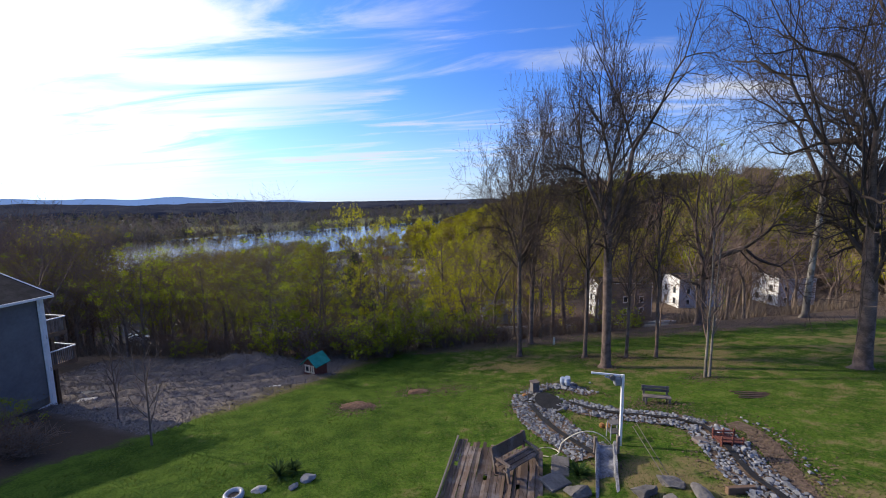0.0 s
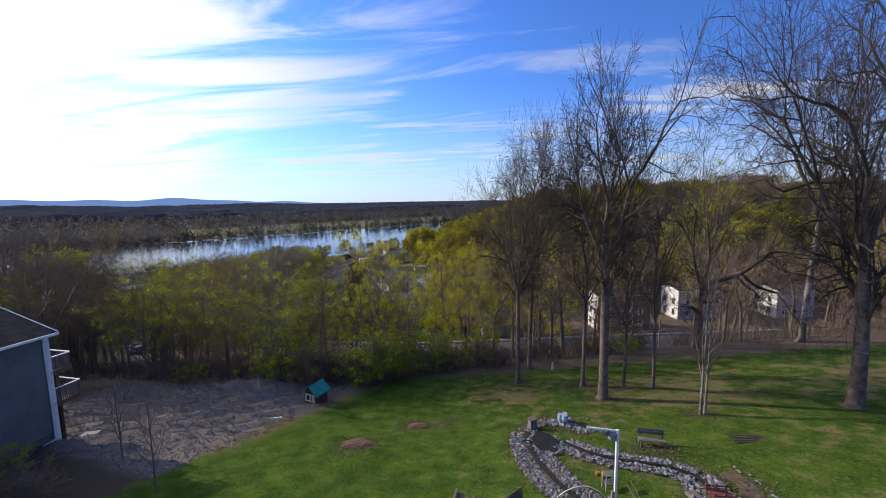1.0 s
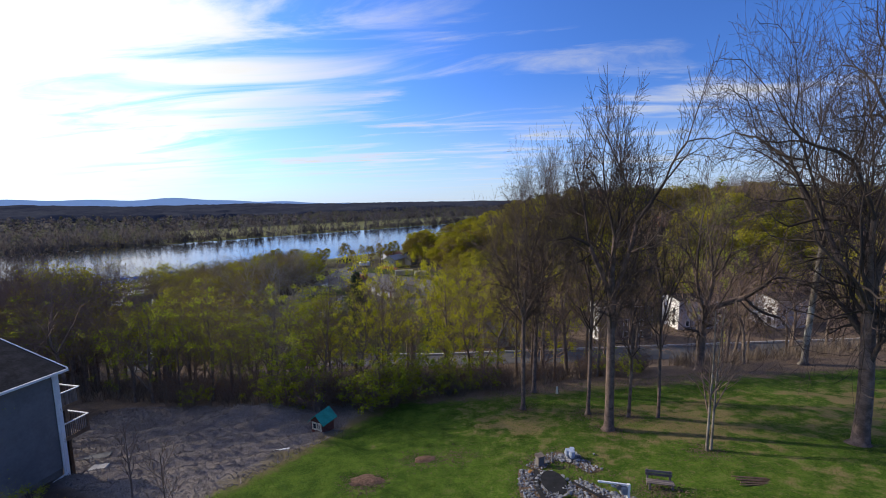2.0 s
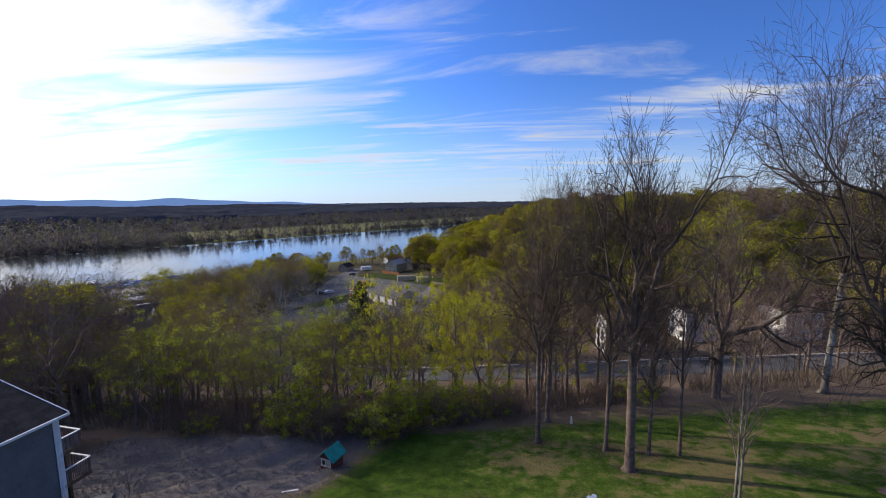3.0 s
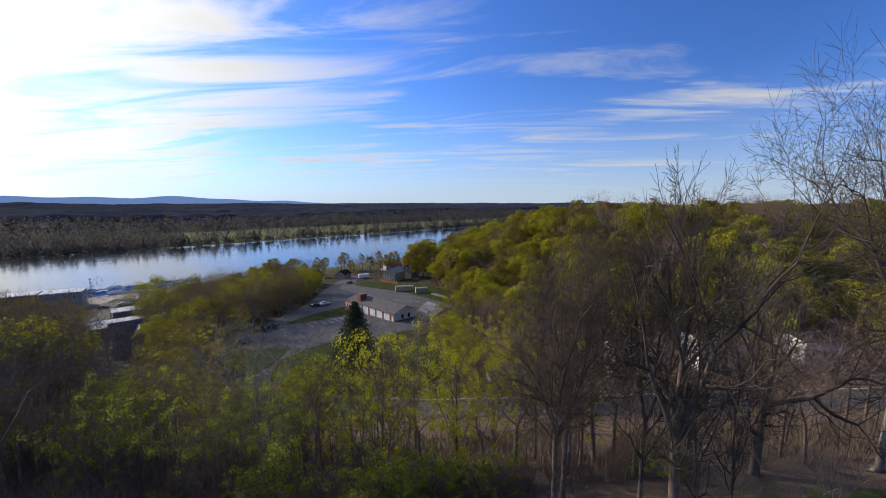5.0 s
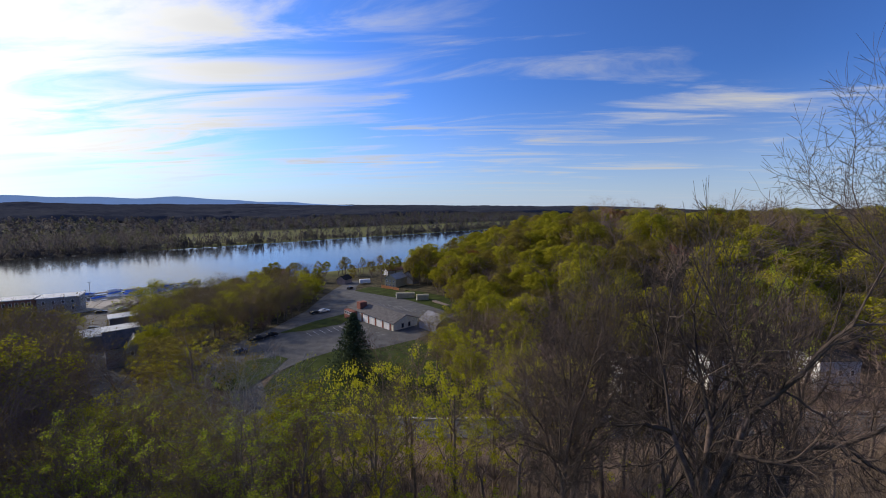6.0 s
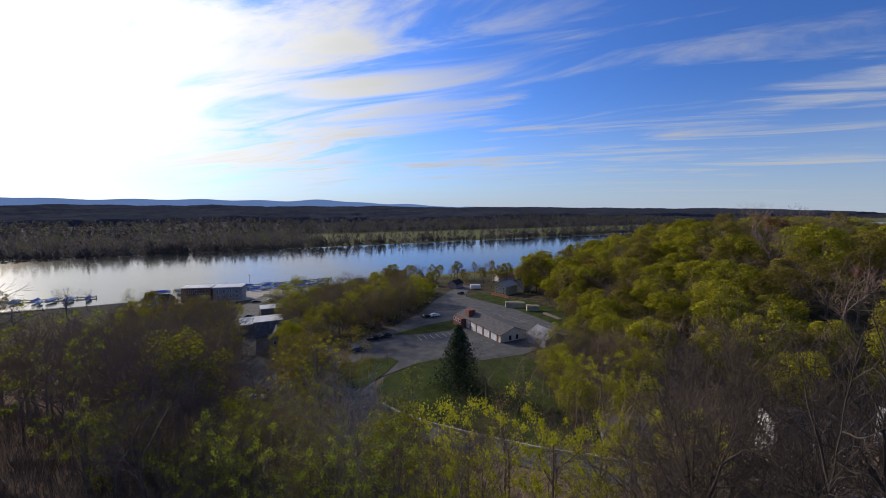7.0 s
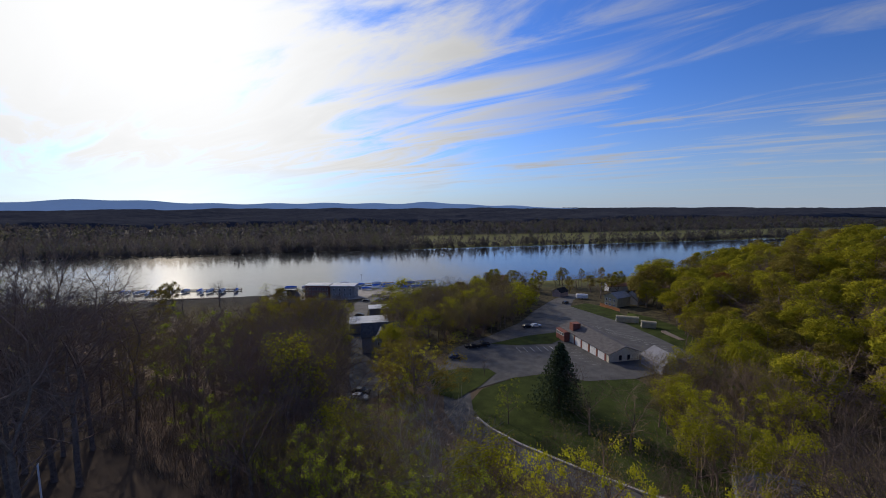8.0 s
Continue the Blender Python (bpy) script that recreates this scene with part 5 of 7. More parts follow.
def container(x, y, turn, length, label):
    c = thing("storage_shed", stand(x, y, turn), label, "shed", "sheds on the verge")
    part("body", Shape().box(0, 0, 1.05, length, 2.4, 2.1), BUFF, c)
    arch = Shape()
    pts = []
    for sx in (-1, 1):
        for i in range(9):
            a = math.pi * i / 8
            pts.append((sx * (length / 2 + 0.1), -1.3 * math.cos(a), 2.1 + 0.75 * math.sin(a)))
    arch.add(pts, [(i, i + 1, i + 10, i + 9) for i in range(8)] + [tuple(range(9)), tuple(range(17, 8, -1))])
    part("roof", arch, BUFF, c)
    part("door", Shape().box(-length / 2 - 0.03, 0, 1.0, 0.06, 1.6, 1.9), WHITE, c, "white end door")


container(-11.0, 206.5, 8, 9.0, "cream storage shed with a rounded metal roof")
container(-2.5, 200.5, 8, 5.5, "small cream storage shed on the verge")
pile = thing("timber_stack", stand(6.0, 190.0, 125), "long low stack of grey timber on grass", "timber")
for i in range(4):
    part("plank", Shape().box(0, (i - 1.5) * 0.45, 0.35, 11.0, 0.4, 0.5 + 0.06 * i), WOOD_GREY, pile)

tan = gabled("tan_house", -18.5, 244.0, 60, 11, 8, 5.2, 2.2, varied("tan_siding", (0.34, 0.30, 0.19), (0.44, 0.39, 0.26), 0.5, 0.0, 0.8), ROOF_GREY, "two-storey tan house with a grey roof")
for zz in (1.3, 3.8):
    for u in (-2.2, 0.2, 2.4):
        window(tan, -5.5, u, zz, 0.9, 1.2, 180)
    for u in (-3, 0, 3):
        window(tan, u, 4.0, zz, 0.9, 1.2, 90)
fence = thing("board_fence", stand(-21.0, 233.0, -40), "orange-brown board fence beside the tan house", "fence")
for i in range(22):
    part("board", Shape().box((i - 10.5) * 0.62, 0, 0.85, 0.56, 0.05, 1.7 + 0.05 * (i % 3)), varied("orange_wood", (0.30, 0.12, 0.05), (0.42, 0.19, 0.08), 2.0) if i == 0 else bpy.data.materials["orange_wood"], fence)
gabled("dark_house", -9.5, 254.0, 60, 9, 7, 5.2, 2.6, varied("grey_boards", (0.24, 0.24, 0.25), (0.33, 0.33, 0.34), 0.5, 0.0, 0.8), ROOF_DARK, "house with a dark roof and white trim")
gabled("red_roofed_house", -104.0, 292.0, 15, 15, 10, 5.0, 2.6, varied("brown_siding", (0.16, 0.10, 0.08), (0.24, 0.15, 0.11), 0.5, 0.0, 0.8), ROOF_RED, "brown house with a red-brown roof near the river")
gabled("low_house", -117.0, 222.0, 20, 11, 7, 3.0, 1.5, varied("pale_siding", (0.38, 0.38, 0.42), (0.5, 0.5, 0.55), 0.5, 0.0, 0.8), ROOF_PALE, "small pale house with a pale roof")
gabled("small_house", -52.0, 262.0, 70, 8, 6, 3.2, 2.0, varied("rose_siding", (0.30, 0.22, 0.19), (0.40, 0.30, 0.26), 0.5, 0.0, 0.8), ROOF_DARK, "small house with a steep dark roof by the lane")
gabled("white_house", -25.0, 300.0, 40, 14, 8, 3.4, 2.0, WHITE, ROOF_RED, "long white house with a red-brown roof by the river")
h7 = gabled("gabled_house", -86.0, 128.0, 40, 13, 8.5, 6.0, 3.6, varied("grey_clapboard", (0.20, 0.20, 0.21), (0.30, 0.30, 0.31), 0.5, 0.0, 0.8), varied("slate_shingles", (0.045, 0.048, 0.056), (0.09, 0.094, 0.104), 0.8, 0.01, 0.95), "grey house with steep grey gables")
wing = Shape()
wing.add([(i * 2.2, j, k) for i in (-1, 1) for j in (-6.6, 0) for k in (-1, 5.6)] + [(0, -6.6, 8.8), (0, 0, 8.8)], [(0, 1, 8, 5, 4), (0, 2, 3, 1), (4, 5, 7, 6), (1, 3, 9, 8), (5, 8, 9, 7)])
part("gable", wing, bpy.data.materials["grey_clapboard"], h7, "steep cross gable")
for zz in (1.6, 4.2):
    for u in (-0.9, 0.9):
        window(h7, u, -6.6, zz, 0.8, 1.3, -90)
gabled("brown_house", -72.5, 121.0, 35, 8, 7, 4.6, 2.4, varied("slate_blue_boards", (0.15, 0.17, 0.20), (0.22, 0.24, 0.28), 0.5, 0.0, 0.8), varied("brown_shingles", (0.09, 0.055, 0.045), (0.15, 0.10, 0.08), 0.8), "house with a brown shingled roof beside the lane")
shop = thing("flat_roofed_building", pose(-106, 146, ground(-106, 146), 0, 0, 40), "flat-roofed grey building by the lane", "building")
part("wall", Shape().box(0, 0, 1.8, 15, 10, 5.6), SIDING, shop)
part("roof", Shape().box(0, 0, 4.75, 15.8, 10.8, 0.35), ROOF_PALE, shop, "pale flat roof")
shop2 = thing("flat_roofed_building", pose(-121, 172, ground(-121, 172), 0, 0, 40), "small flat-roofed shop by the yard", "building")
part("wall", Shape().box(0, 0, 1.6, 9, 7, 5.0), SIDING, shop2)
part("roof", Shape().box(0, 0, 4.25, 9.8, 7.8, 0.35), ROOF_PALE, shop2, "pale flat roof")

# marina buildings
mb = thing("brick_block", pose(-189.5, 199.5, -30.2, 0, 0, 27), "three-storey red brick block with white windows", "building")
part("wall", Shape().box(0, 0, 4.2, 15, 9, 10.4), BRICK, mb)
part("roof", Shape().box(0, 0, 9.6, 15.6, 9.6, 0.4), ROOF_PALE, mb, "pale flat roof")
for r in range(2):
    for c in range(7):
        window(mb, -6.3 + c * 2.1, -4.5, 4.4 + r * 3.0, 1.1, 1.7, -90)
gb = thing("grey_block", pose(-175.0, 207.0, -30.2, 0, 0, 27), "grey two-storey block with a pale flat roof", "building")
part("wall", Shape().box(0, 0, 4.2, 15, 10, 10.0), varied("weathered_render", (0.28, 0.27, 0.25), (0.40, 0.38, 0.35), 0.4, 0.0, 0.9), gb)
part("roof", Shape().box(0, 0, 9.4, 15.8, 10.8, 0.5), ROOF_PALE, gb, "pale flat roof")
for r in range(2):
    for c in range(4):
        window(gb, -5.2 + c * 3.4, -5.0, 4.2 + r * 3.0, 1.0, 1.5, -90)
    for c in range(2):
        window(gb, 7.5, -2 + c * 4, 4.2 + r * 3.0, 1.0, 1.5, 0)
h9 = gabled("grey_house", -197.0, 181.0, 20, 12, 8, 5.0, 3.4, varied("blue_grey_clapboard", (0.19, 0.20, 0.24), (0.26, 0.28, 0.32), 0.5, 0.0, 0.8), ROOF_DARK, "blue-grey house with a white cornered gable", z=-30.0)
g9 = Shape()
g9.add([(i * 2.4, j, k) for i in (-1, 1) for j in (-5.2, 0) for k in (-1, 4.8)] + [(0, -5.2, 8.2), (0, 0, 8.2)], [(0, 1, 8, 5, 4), (0, 2, 3, 1), (4, 5, 7, 6), (1, 3, 9, 8), (5, 8, 9, 7)])
part("gable", g9, WHITE, h9, "white cross gable")
for u in (-0.9, 0.9):
    window(h9, u, -5.2, 3.2, 0.8, 1.3, -90)


def jetty(x0, y0, x1, y1, label):
    j = thing("jetty", Matrix.Identity(4), label, "jetty")
    part("deck", Shape().beam((x0, y0, -30.25), (x1, y1, -30.25), 2.6, 0.35), WOOD_GREY, j)
    k = int(math.hypot(x1 - x0, y1 - y0) / 9)
    for i in range(k + 1):
        x, y = x0 + (x1 - x0) * i / k, y0 + (y1 - y0) * i / k
        part("pile", Shape().tube([(x, y, -33), (x, y, -29.2)], 0.22, 6), WOOD_BROWN, j)


jetty(-214, 236, -157, 292, "long dark wooden jetty in the river")
jetty(-340, 146, -262, 196, "low wooden jetty along the marina")
jetty(-300, 130, -250, 172, "low wooden jetty near the shore")
tower = thing("lamp_mast", pose(-197, 250, -31, 0, 0, 0), "thin mast with a crossbar on the jetty", "mast")
part("pole", Shape().tube([(0, 0, -2), (0, 0, 8.5)], 0.14, 6), METAL, tower)
part("crossbar", Shape().box(0, 0, 8.2, 2.4, 0.16, 0.3), METAL, tower)


def boat(x, y, turn, length, covered, label):
    b = thing("boat", pose(x, y, max(ground(x, y), -31.0) + 0.1, 0, 0, turn), label, "boat", "boats of the marina")
    n, s = 9, Shape()
    pts = []
    for i in range(n):
        t = i / (n - 1)
        wv = 0.30 * length * 0.5 * (1 - max(0, (t - 0.45) / 0.55) ** 2.2)
        lift = 0.5 * t ** 2
        pts += [((t - 0.5) * length, -wv, 1.5 + lift), ((t - 0.5) * length, -wv * 0.55, 0.35 + lift * 0.6), ((t - 0.5) * length, wv * 0.55, 0.35 + lift * 0.6), ((t - 0.5) * length, wv, 1.5 + lift)]
    faces = []
    for i in range(n - 1):
        a = 4 * i
        faces += [(a, a + 4, a + 5, a + 1), (a + 1, a + 5, a + 6, a + 2), (a + 2, a + 6, a + 7, a + 3), (a + 3, a + 7, a + 4, a)]
    faces.append((0, 1, 2, 3))
    part("hull", s.add(pts, faces), WHITE, b)
    c = Shape()
    pts = []
    for i in range(7):
        t = i / 6
        wv = 0.31 * length * 0.5 * (1 - max(0, (t - 0.45) / 0.55) ** 2.2) + 0.05
        hi = 0.09 * length * math.sin(math.pi * (0.15 + 0.75 * t))
        pts += [((t - 0.5) * length * 0.98, -wv, 1.45 + 0.5 * t * t), ((t - 0.5) * length * 0.98, 0, 1.9 + hi), ((t - 0.5) * length * 0.98, wv, 1.45 + 0.5 * t * t)]
    faces = [(0, 1, 2)]
    for i in range(6):
        a = 3 * i
        faces += [(a, a + 3, a + 4, a + 1), (a + 1, a + 4, a + 5, a + 2)]
    part("cover" if covered else "cabin", c.add(pts, faces), BLUE_TARP if covered else WHITE, b, "bright blue tarpaulin cover" if covered else "white cabin top")


rb = random.Random(9)
BERTHS = ((-209.9, 245.1), (-195.6, 246.9), (-188.4, 257.3), (-176.8, 255.5), (-173.0, 264.4), (-166.5, 269.8), (-157.2, 276.0), (-221.8, 234.9), (-225.0, 222.2), (-232.6, 214.5), (-202.0, 240.0), (-183.0, 250.0))
for i, (x, y) in enumerate(((-181, 236), (-176, 241), (-171, 246), (-166, 251), (-160, 254), (-188, 231), (-196, 222), (-201, 216), (-168, 258), (-205, 212), (-153, 258), (-163, 244), (-158, 248))):
    boat(x, y, rb.uniform(20, 70), rb.uniform(6, 9), i % 2 == 0, "laid-up boat under a blue cover" if i % 2 == 0 else "white laid-up motor boat")
for i in range(16):
    t = i / 15
    boat(-262 - 60 * t + rb.uniform(-3, 3), 190 - 44 * t + rb.uniform(-3, 3), rb.uniform(110, 150), rb.uniform(6, 9), i % 5 == 0, "small boat under a blue cover at the jetty" if i % 5 == 0 else "small white boat moored at the jetty")


# ---- the white houses along the street ----
FRONT = varied("taupe_boards", (0.13, 0.11, 0.10), (0.20, 0.17, 0.155), 0.8, 0.0, 0.8)
# white fronts, greyed in the colour for the side turned from the sun
FRONT_SHADED = varied("shaded_white_boards", (0.34, 0.34, 0.35), (0.46, 0.46, 0.47), 0.8, 0.0, 0.8)


def street_house(x, y, turn, wide, deep, eave, rise, front, label):
    ob = gabled("street_house", x, y, turn, deep, wide, eave, rise, WHITE, ROOF_DARK, label)
    part("front_cladding", Shape().box(0, -wide / 2 - 0.012, eave / 2 - 0.1, deep - 0.3, 0.03, eave - 0.4), front, ob, "front boards darker than the side walls")
    for sx, way in ((-1, 180), (1, 0)):
        for zz in (1.5, 4.2):
            for u in (-wide * 0.25, wide * 0.25):
                window(ob, sx * deep / 2, u, zz, 0.9, 1.4, way, SIDING)
    for sy, way in ((-1, -90), (1, 90)):
        for zz in (1.5, 4.2):
            for u in (-deep * 0.3, 0, deep * 0.3):
                window(ob, u, sy * (wide / 2 + 0.03), zz, 0.9, 1.4, way, WHITE)
    return ob


street_house(45.4, 90.8, 0, 5.0, 12.6, 8.2, 0.7, FRONT, "white clapboard house with a low roof beside the street")
street_house(67.6, 97.5, 0, 7.0, 11.6, 7.3, 0.6, FRONT_SHADED, "white clapboard house behind leafless trees")
street_house(90.0, 96.0, 0, 8.0, 9.5, 7.0, 0.6, FRONT_SHADED, "white house partly hidden by trees")
gabled("street_house", 17.0, 92.0, 0, 8.5, 7.0, 2.8, 2.2, varied("grey_wall", (0.3, 0.3, 0.31), (0.4, 0.4, 0.41), 0.5), ROOF_GREY, "low grey house among bare trees")
gabled("hill_house", 118.0, 188.0, 20, 12, 9, 4.5, 3.0, BRICK, ROOF_RED, "red-brown house on the wooded hill")


# ---- cars ----
def car(x, y, turn, paint, label, van=False):
    c = thing("car" if not van else "pickup", stand(x, y, turn, 0.16), label, "car", "parked cars")
    L, W = (4.6, 1.8) if not van else (5.4, 1.95)
    prof = [(-L / 2, 0.35), (-L / 2, 0.85), (-L / 2 + 0.5, 0.98), (-L / 2 + 0.95, 1.42), (0.35, 1.46), (1.05, 0.98), (L / 2 - 0.15, 0.82), (L / 2, 0.6), (L / 2, 0.32)]
    if van:
        prof = [(-L / 2, 0.45), (-L / 2, 1.1), (-0.6, 1.1), (-0.45, 1.75), (0.8, 1.78), (1.35, 1.15), (L / 2 - 0.1, 1.05), (L / 2, 0.8), (L / 2, 0.42)]
    s = Shape()
    n = len(prof)
    pts = []
    for side in (-1, 1):
        for px2, pz in prof:
            pts.append((px2, side * W / 2 * (0.82 if pz > 1.2 else 1.0), pz))
    s.add(pts, [tuple(range(n - 1, -1, -1)), tuple(range(n, 2 * n))] + [(i, (i + 1) % n, n + (i + 1) % n, n + i) for i in range(n)])
    part("body", s, paint, c)
    zt = 1.20 if not van else 1.42
    for side in (-1, 1):
        part("side_window", Shape().box(-0.25 if not van else 0.25, side * W / 2 * 0.92, zt, 1.9 if not van else 1.1, 0.04, 0.30), GLASS, c)
    a, b = (prof[4], prof[5])
    wsh = Shape().add([(a[0] + 0.08, -W * 0.40, a[1] - 0.03), (a[0] + 0.08, W * 0.40, a[1] - 0.03), (b[0] + 0.03, W * 0.44, b[1] + 0.05), (b[0] + 0.03, -W * 0.44, b[1] + 0.05)], [(0, 1, 2, 3)])
    part("windscreen", wsh, GLASS, c)
    for wx in (-L * 0.3, L * 0.31):
        for side in (-1, 1):
            t = part("wheel", Shape().tube([(wx, side * W / 2 - 0.1, 0.33), (wx, side * W / 2 + 0.1, 0.33)], 0.33, 14), RUBBER, c)
            part("rim", Shape().tube([(wx, side * (W / 2 + 0.10) - 0.01, 0.33), (wx, side * (W / 2 + 0.10) + 0.02, 0.33)], 0.19, 10), METAL, t)


P_WHITE = varied("white_car_paint", (0.62, 0.62, 0.63), (0.7, 0.7, 0.7), 0.5, 0.0, 0.25)
P_DARK = varied("dark_car_paint", (0.015, 0.016, 0.02), (0.03, 0.03, 0.035), 0.5, 0.0, 0.25)
P_BLUE = varied("blue_car_paint", (0.03, 0.05, 0.10), (0.06, 0.08, 0.15), 0.5, 0.0, 0.25)
P_SILVER = varied("silver_car_paint", (0.35, 0.36, 0.38), (0.42, 0.43, 0.45), 0.5, 0.0, 0.3)
car(-44.5, 181.0, 40, P_WHITE, "white car parked by the green island")
car(-47.5, 178.5, 40, P_DARK, "dark car parked beside the white car")
car(-57.0, 130.5, 30, P_BLUE, "dark blue car parked at the car park's edge")
car(-54.5, 146.5, 40, P_DARK, "dark pickup at the car park's edge", True)
car(-57.0, 143.0, 40, P_DARK, "dark pickup beside the trees", True)
car(-65.2, 91.8, 20, P_SILVER, "silver car parked in the lane")
car(-67.2, 95.0, 20, P_DARK, "dark car parked in the lane")
car(-44.0, 238.0, 70, P_DARK, "dark car on the lane to the river")
for i in range(4):
    car(-142 - 3.2 * i, 232 + 2.6 * i, 120, (P_WHITE, P_DARK, P_WHITE, P_SILVER)[i], "car parked in the marina yard")
tr = thing("camper_trailer", stand(-38.5, 257.0, 20), "white camper trailer parked by the lane", "trailer")
part("body", Shape().box(0, 0, 1.7, 6.5, 2.4, 2.5, None, 0.3), WHITE, tr)
for u in (-1, 1):
    part("wheel", Shape().tube([(0, u * 1.1 - 0.12, 0.35), (0, u * 1.1 + 0.12, 0.35)], 0.35, 12), RUBBER, tr)


for i, (x, y) in enumerate(((-146.0, 205.0), (-143.0, 209.5), (-140.0, 213.5), (-151.0, 199.0), (-137.0, 218.0), (-128.0, 166.0), (-121.0, 158.5))):
    car(x, y, 35, (P_SILVER, P_DARK)[i % 2], "silver car parked by the marina" if i % 2 == 0 else "dark car parked by the marina")

for i, (x, y) in enumerate(BERTHS):
    boat(x, y, rb.uniform(20, 70), rb.uniform(6, 8.5), i % 2 == 1, "boat under a blue cover on the marina's edge" if i % 2 == 1 else "white motor boat on the marina's edge")


# ---- the house beside the yard ----
# its own x runs along the ridge, from the gable with the decks towards the hill
HX, HY, HA = -25.5, 27.6, 255.0
house = thing("house", pose(HX, HY, -2.9, 0, 0, HA), "grey clapboard house with a dark roof and two decks", "house")
# corner at the origin, ridge along +x, the house lies on the side of negative y
HL, HW, EAVE, RISE = 15.0, 11.0, 7.70, 1.60
hw = Shape()
hw.add([(0, 0, 0.9), (HL, 0, 0.9), (HL, -HW, 0.9), (0, -HW, 0.9), (0, 0, EAVE), (HL, 0, EAVE), (HL, -HW, EAVE), (0, -HW, EAVE), (0, -HW / 2, EAVE + RISE), (HL, -HW / 2, EAVE + RISE)],
       [(0, 4, 5, 1), (1, 5, 9, 6, 2), (2, 6, 7, 3), (3, 7, 8, 4, 0), (4, 8, 9, 5), (6, 9, 8, 7), (0, 1, 2, 3)])
part("wall", hw, SIDING, house)
part("foundation", Shape().box(HL / 2, -HW / 2, -0.1, HL - 0.3, HW - 0.3, 2.2), STONE_DARK, house, "dark recessed foundation")
# clapboards on the long wall and the gable, each a thin board
n_boards = 44
for i in range(n_boards):
    z = 0.95 + (EAVE - 1.0) * i / n_boards
    b = Shape().add([(0.1, 0.004, z + 0.15), (HL, 0.004, z + 0.15), (HL, 0.03, z), (0.1, 0.03, z)], [(0, 1, 2, 3)])
    part("clapboard", b, SIDING, house)
part("corner_board", Shape().box(0.0, 0.03, EAVE / 2 - 0.2, 0.22, 0.14, EAVE + 0.6), WHITE, house, "white corner board")
part("downspout", Shape().tube([(0.2, 0.10, EAVE - 0.1), (0.2, 0.10, 0.2), (-0.25, 0.45, 0.0)], 0.06, 8), WHITE, house, "white downspout")
rf = Shape()
OV = 0.45
for j in (0, 1):
    e = OV if j == 0 else -HW - OV
    t = EAVE - OV * RISE / (HW / 2)
    p = [(-OV, e, t), (HL + OV, e, t), (HL + OV, -HW / 2, EAVE + RISE), (-OV, -HW / 2, EAVE + RISE)]
    q = [(u, v, h + 0.18) for u, v, h in p]
    rf.add(p + q, [(0, 1, 2, 3), (7, 6, 5, 4), (0, 4, 5, 1), (1, 5, 6, 2), (3, 2, 6, 7), (0, 3, 7, 4)])
part("roof", rf, ROOF_DARK, house, "dark shingled roof")
t = EAVE - OV * RISE / (HW / 2)
part("gutter", Shape().box(HL / 2, OV + 0.06, t + 0.08, HL + 2 * OV, 0.12, 0.16), WHITE, house, "white gutter")
part("rake_board", Shape().beam((-OV - 0.02, OV, t + 0.12), (-OV - 0.02, -HW / 2, EAVE + RISE + 0.12), 0.06, 0.2), WHITE, house, "white rake board")
part("rake_board", Shape().beam((-OV - 0.02, -HW - OV, t + 0.12), (-OV - 0.02, -HW / 2, EAVE + RISE + 0.12), 0.06, 0.2), WHITE, house, "white rake board")
part("skirt_board", Shape().beam((0.1, 0.12, 0.45), (2.6, 0.12, 0.12), 0.05, 0.12), WHITE, house, "white slanting board")


def deck(z, deep, wide, label):
    """A deck on the gable side, with posts, rails and balusters."""
    d = part("deck", Shape().box(-deep / 2, -wide / 2 + 0.1, z, deep, wide, 0.28), WOOD_BROWN, house, label)
    for u, v in ((-deep + 0.08, 0.02), (-deep + 0.08, -wide + 0.2), (-0.1, 0.02)):
        part("post", Shape().box(u, v, z + 0.55, 0.11, 0.11, 1.1), WOOD_BROWN, d)
    for v in (-0.2, -wide + 0.4):
        part("leg", Shape().box(-0.45, v, z / 2 - 0.5, 0.18, 0.18, z + 1.0), WOOD_BROWN, d)
    part("rail", Shape().beam((0, 0.02, z + 1.08), (-deep, 0.02, z + 1.08), 0.12, 0.06), WHITE, d, "pale hand rail")
    part("rail", Shape().beam((-deep, 0.02, z + 1.08), (-deep, -wide + 0.2, z + 1.08), 0.12, 0.06), WHITE, d, "pale hand rail")
    k = 14
    for i in range(1, k):
        part("baluster", Shape().box(-deep * i / k, 0.02, z + 0.6, 0.06, 0.05, 0.9), WOOD_GREY, d)
    for i in range(1, 26):
        part("baluster", Shape().box(-deep + 0.05, -wide * i / 26, z + 0.6, 0.05, 0.06, 0.9), WOOD_GREY, d)


deck(4.95, 1.25, 7.0, "brown upper deck with pale rails")
deck(2.75, 1.65, 8.0, "brown lower deck with pale rails")


def slab(x, y, turn, sx, sy, mat, label, name="paving_slab", lift=0.06):
    s = thing(name, stand(x, y, turn), label, "slab")
    part("top", Shape().box(0, 0, lift, sx, sy, 0.16, None, 0.03), mat, s)


slab(-26.4, 31.0, 20, 2.0, 1.2, STONE, "grey concrete pad beside the house")
slab(-24.6, 29.0, 10, 1.1, 0.7, CONCRETE, "pale concrete step beside the house")
slab(4.35, 14.3, 25, 0.95, 0.8, STONE_DARK, "flat grey stone slab beside the platform", "stone_slab", 0.08)
slab(4.9, 15.3, 70, 1.2, 0.7, STONE_DARK, "low flat stone slab on the grass", "stone_slab", 0.05)
slab(-12.1, 30.4, 12, 1.2, 0.18, WHITE, "white board lying on the chips", "board")

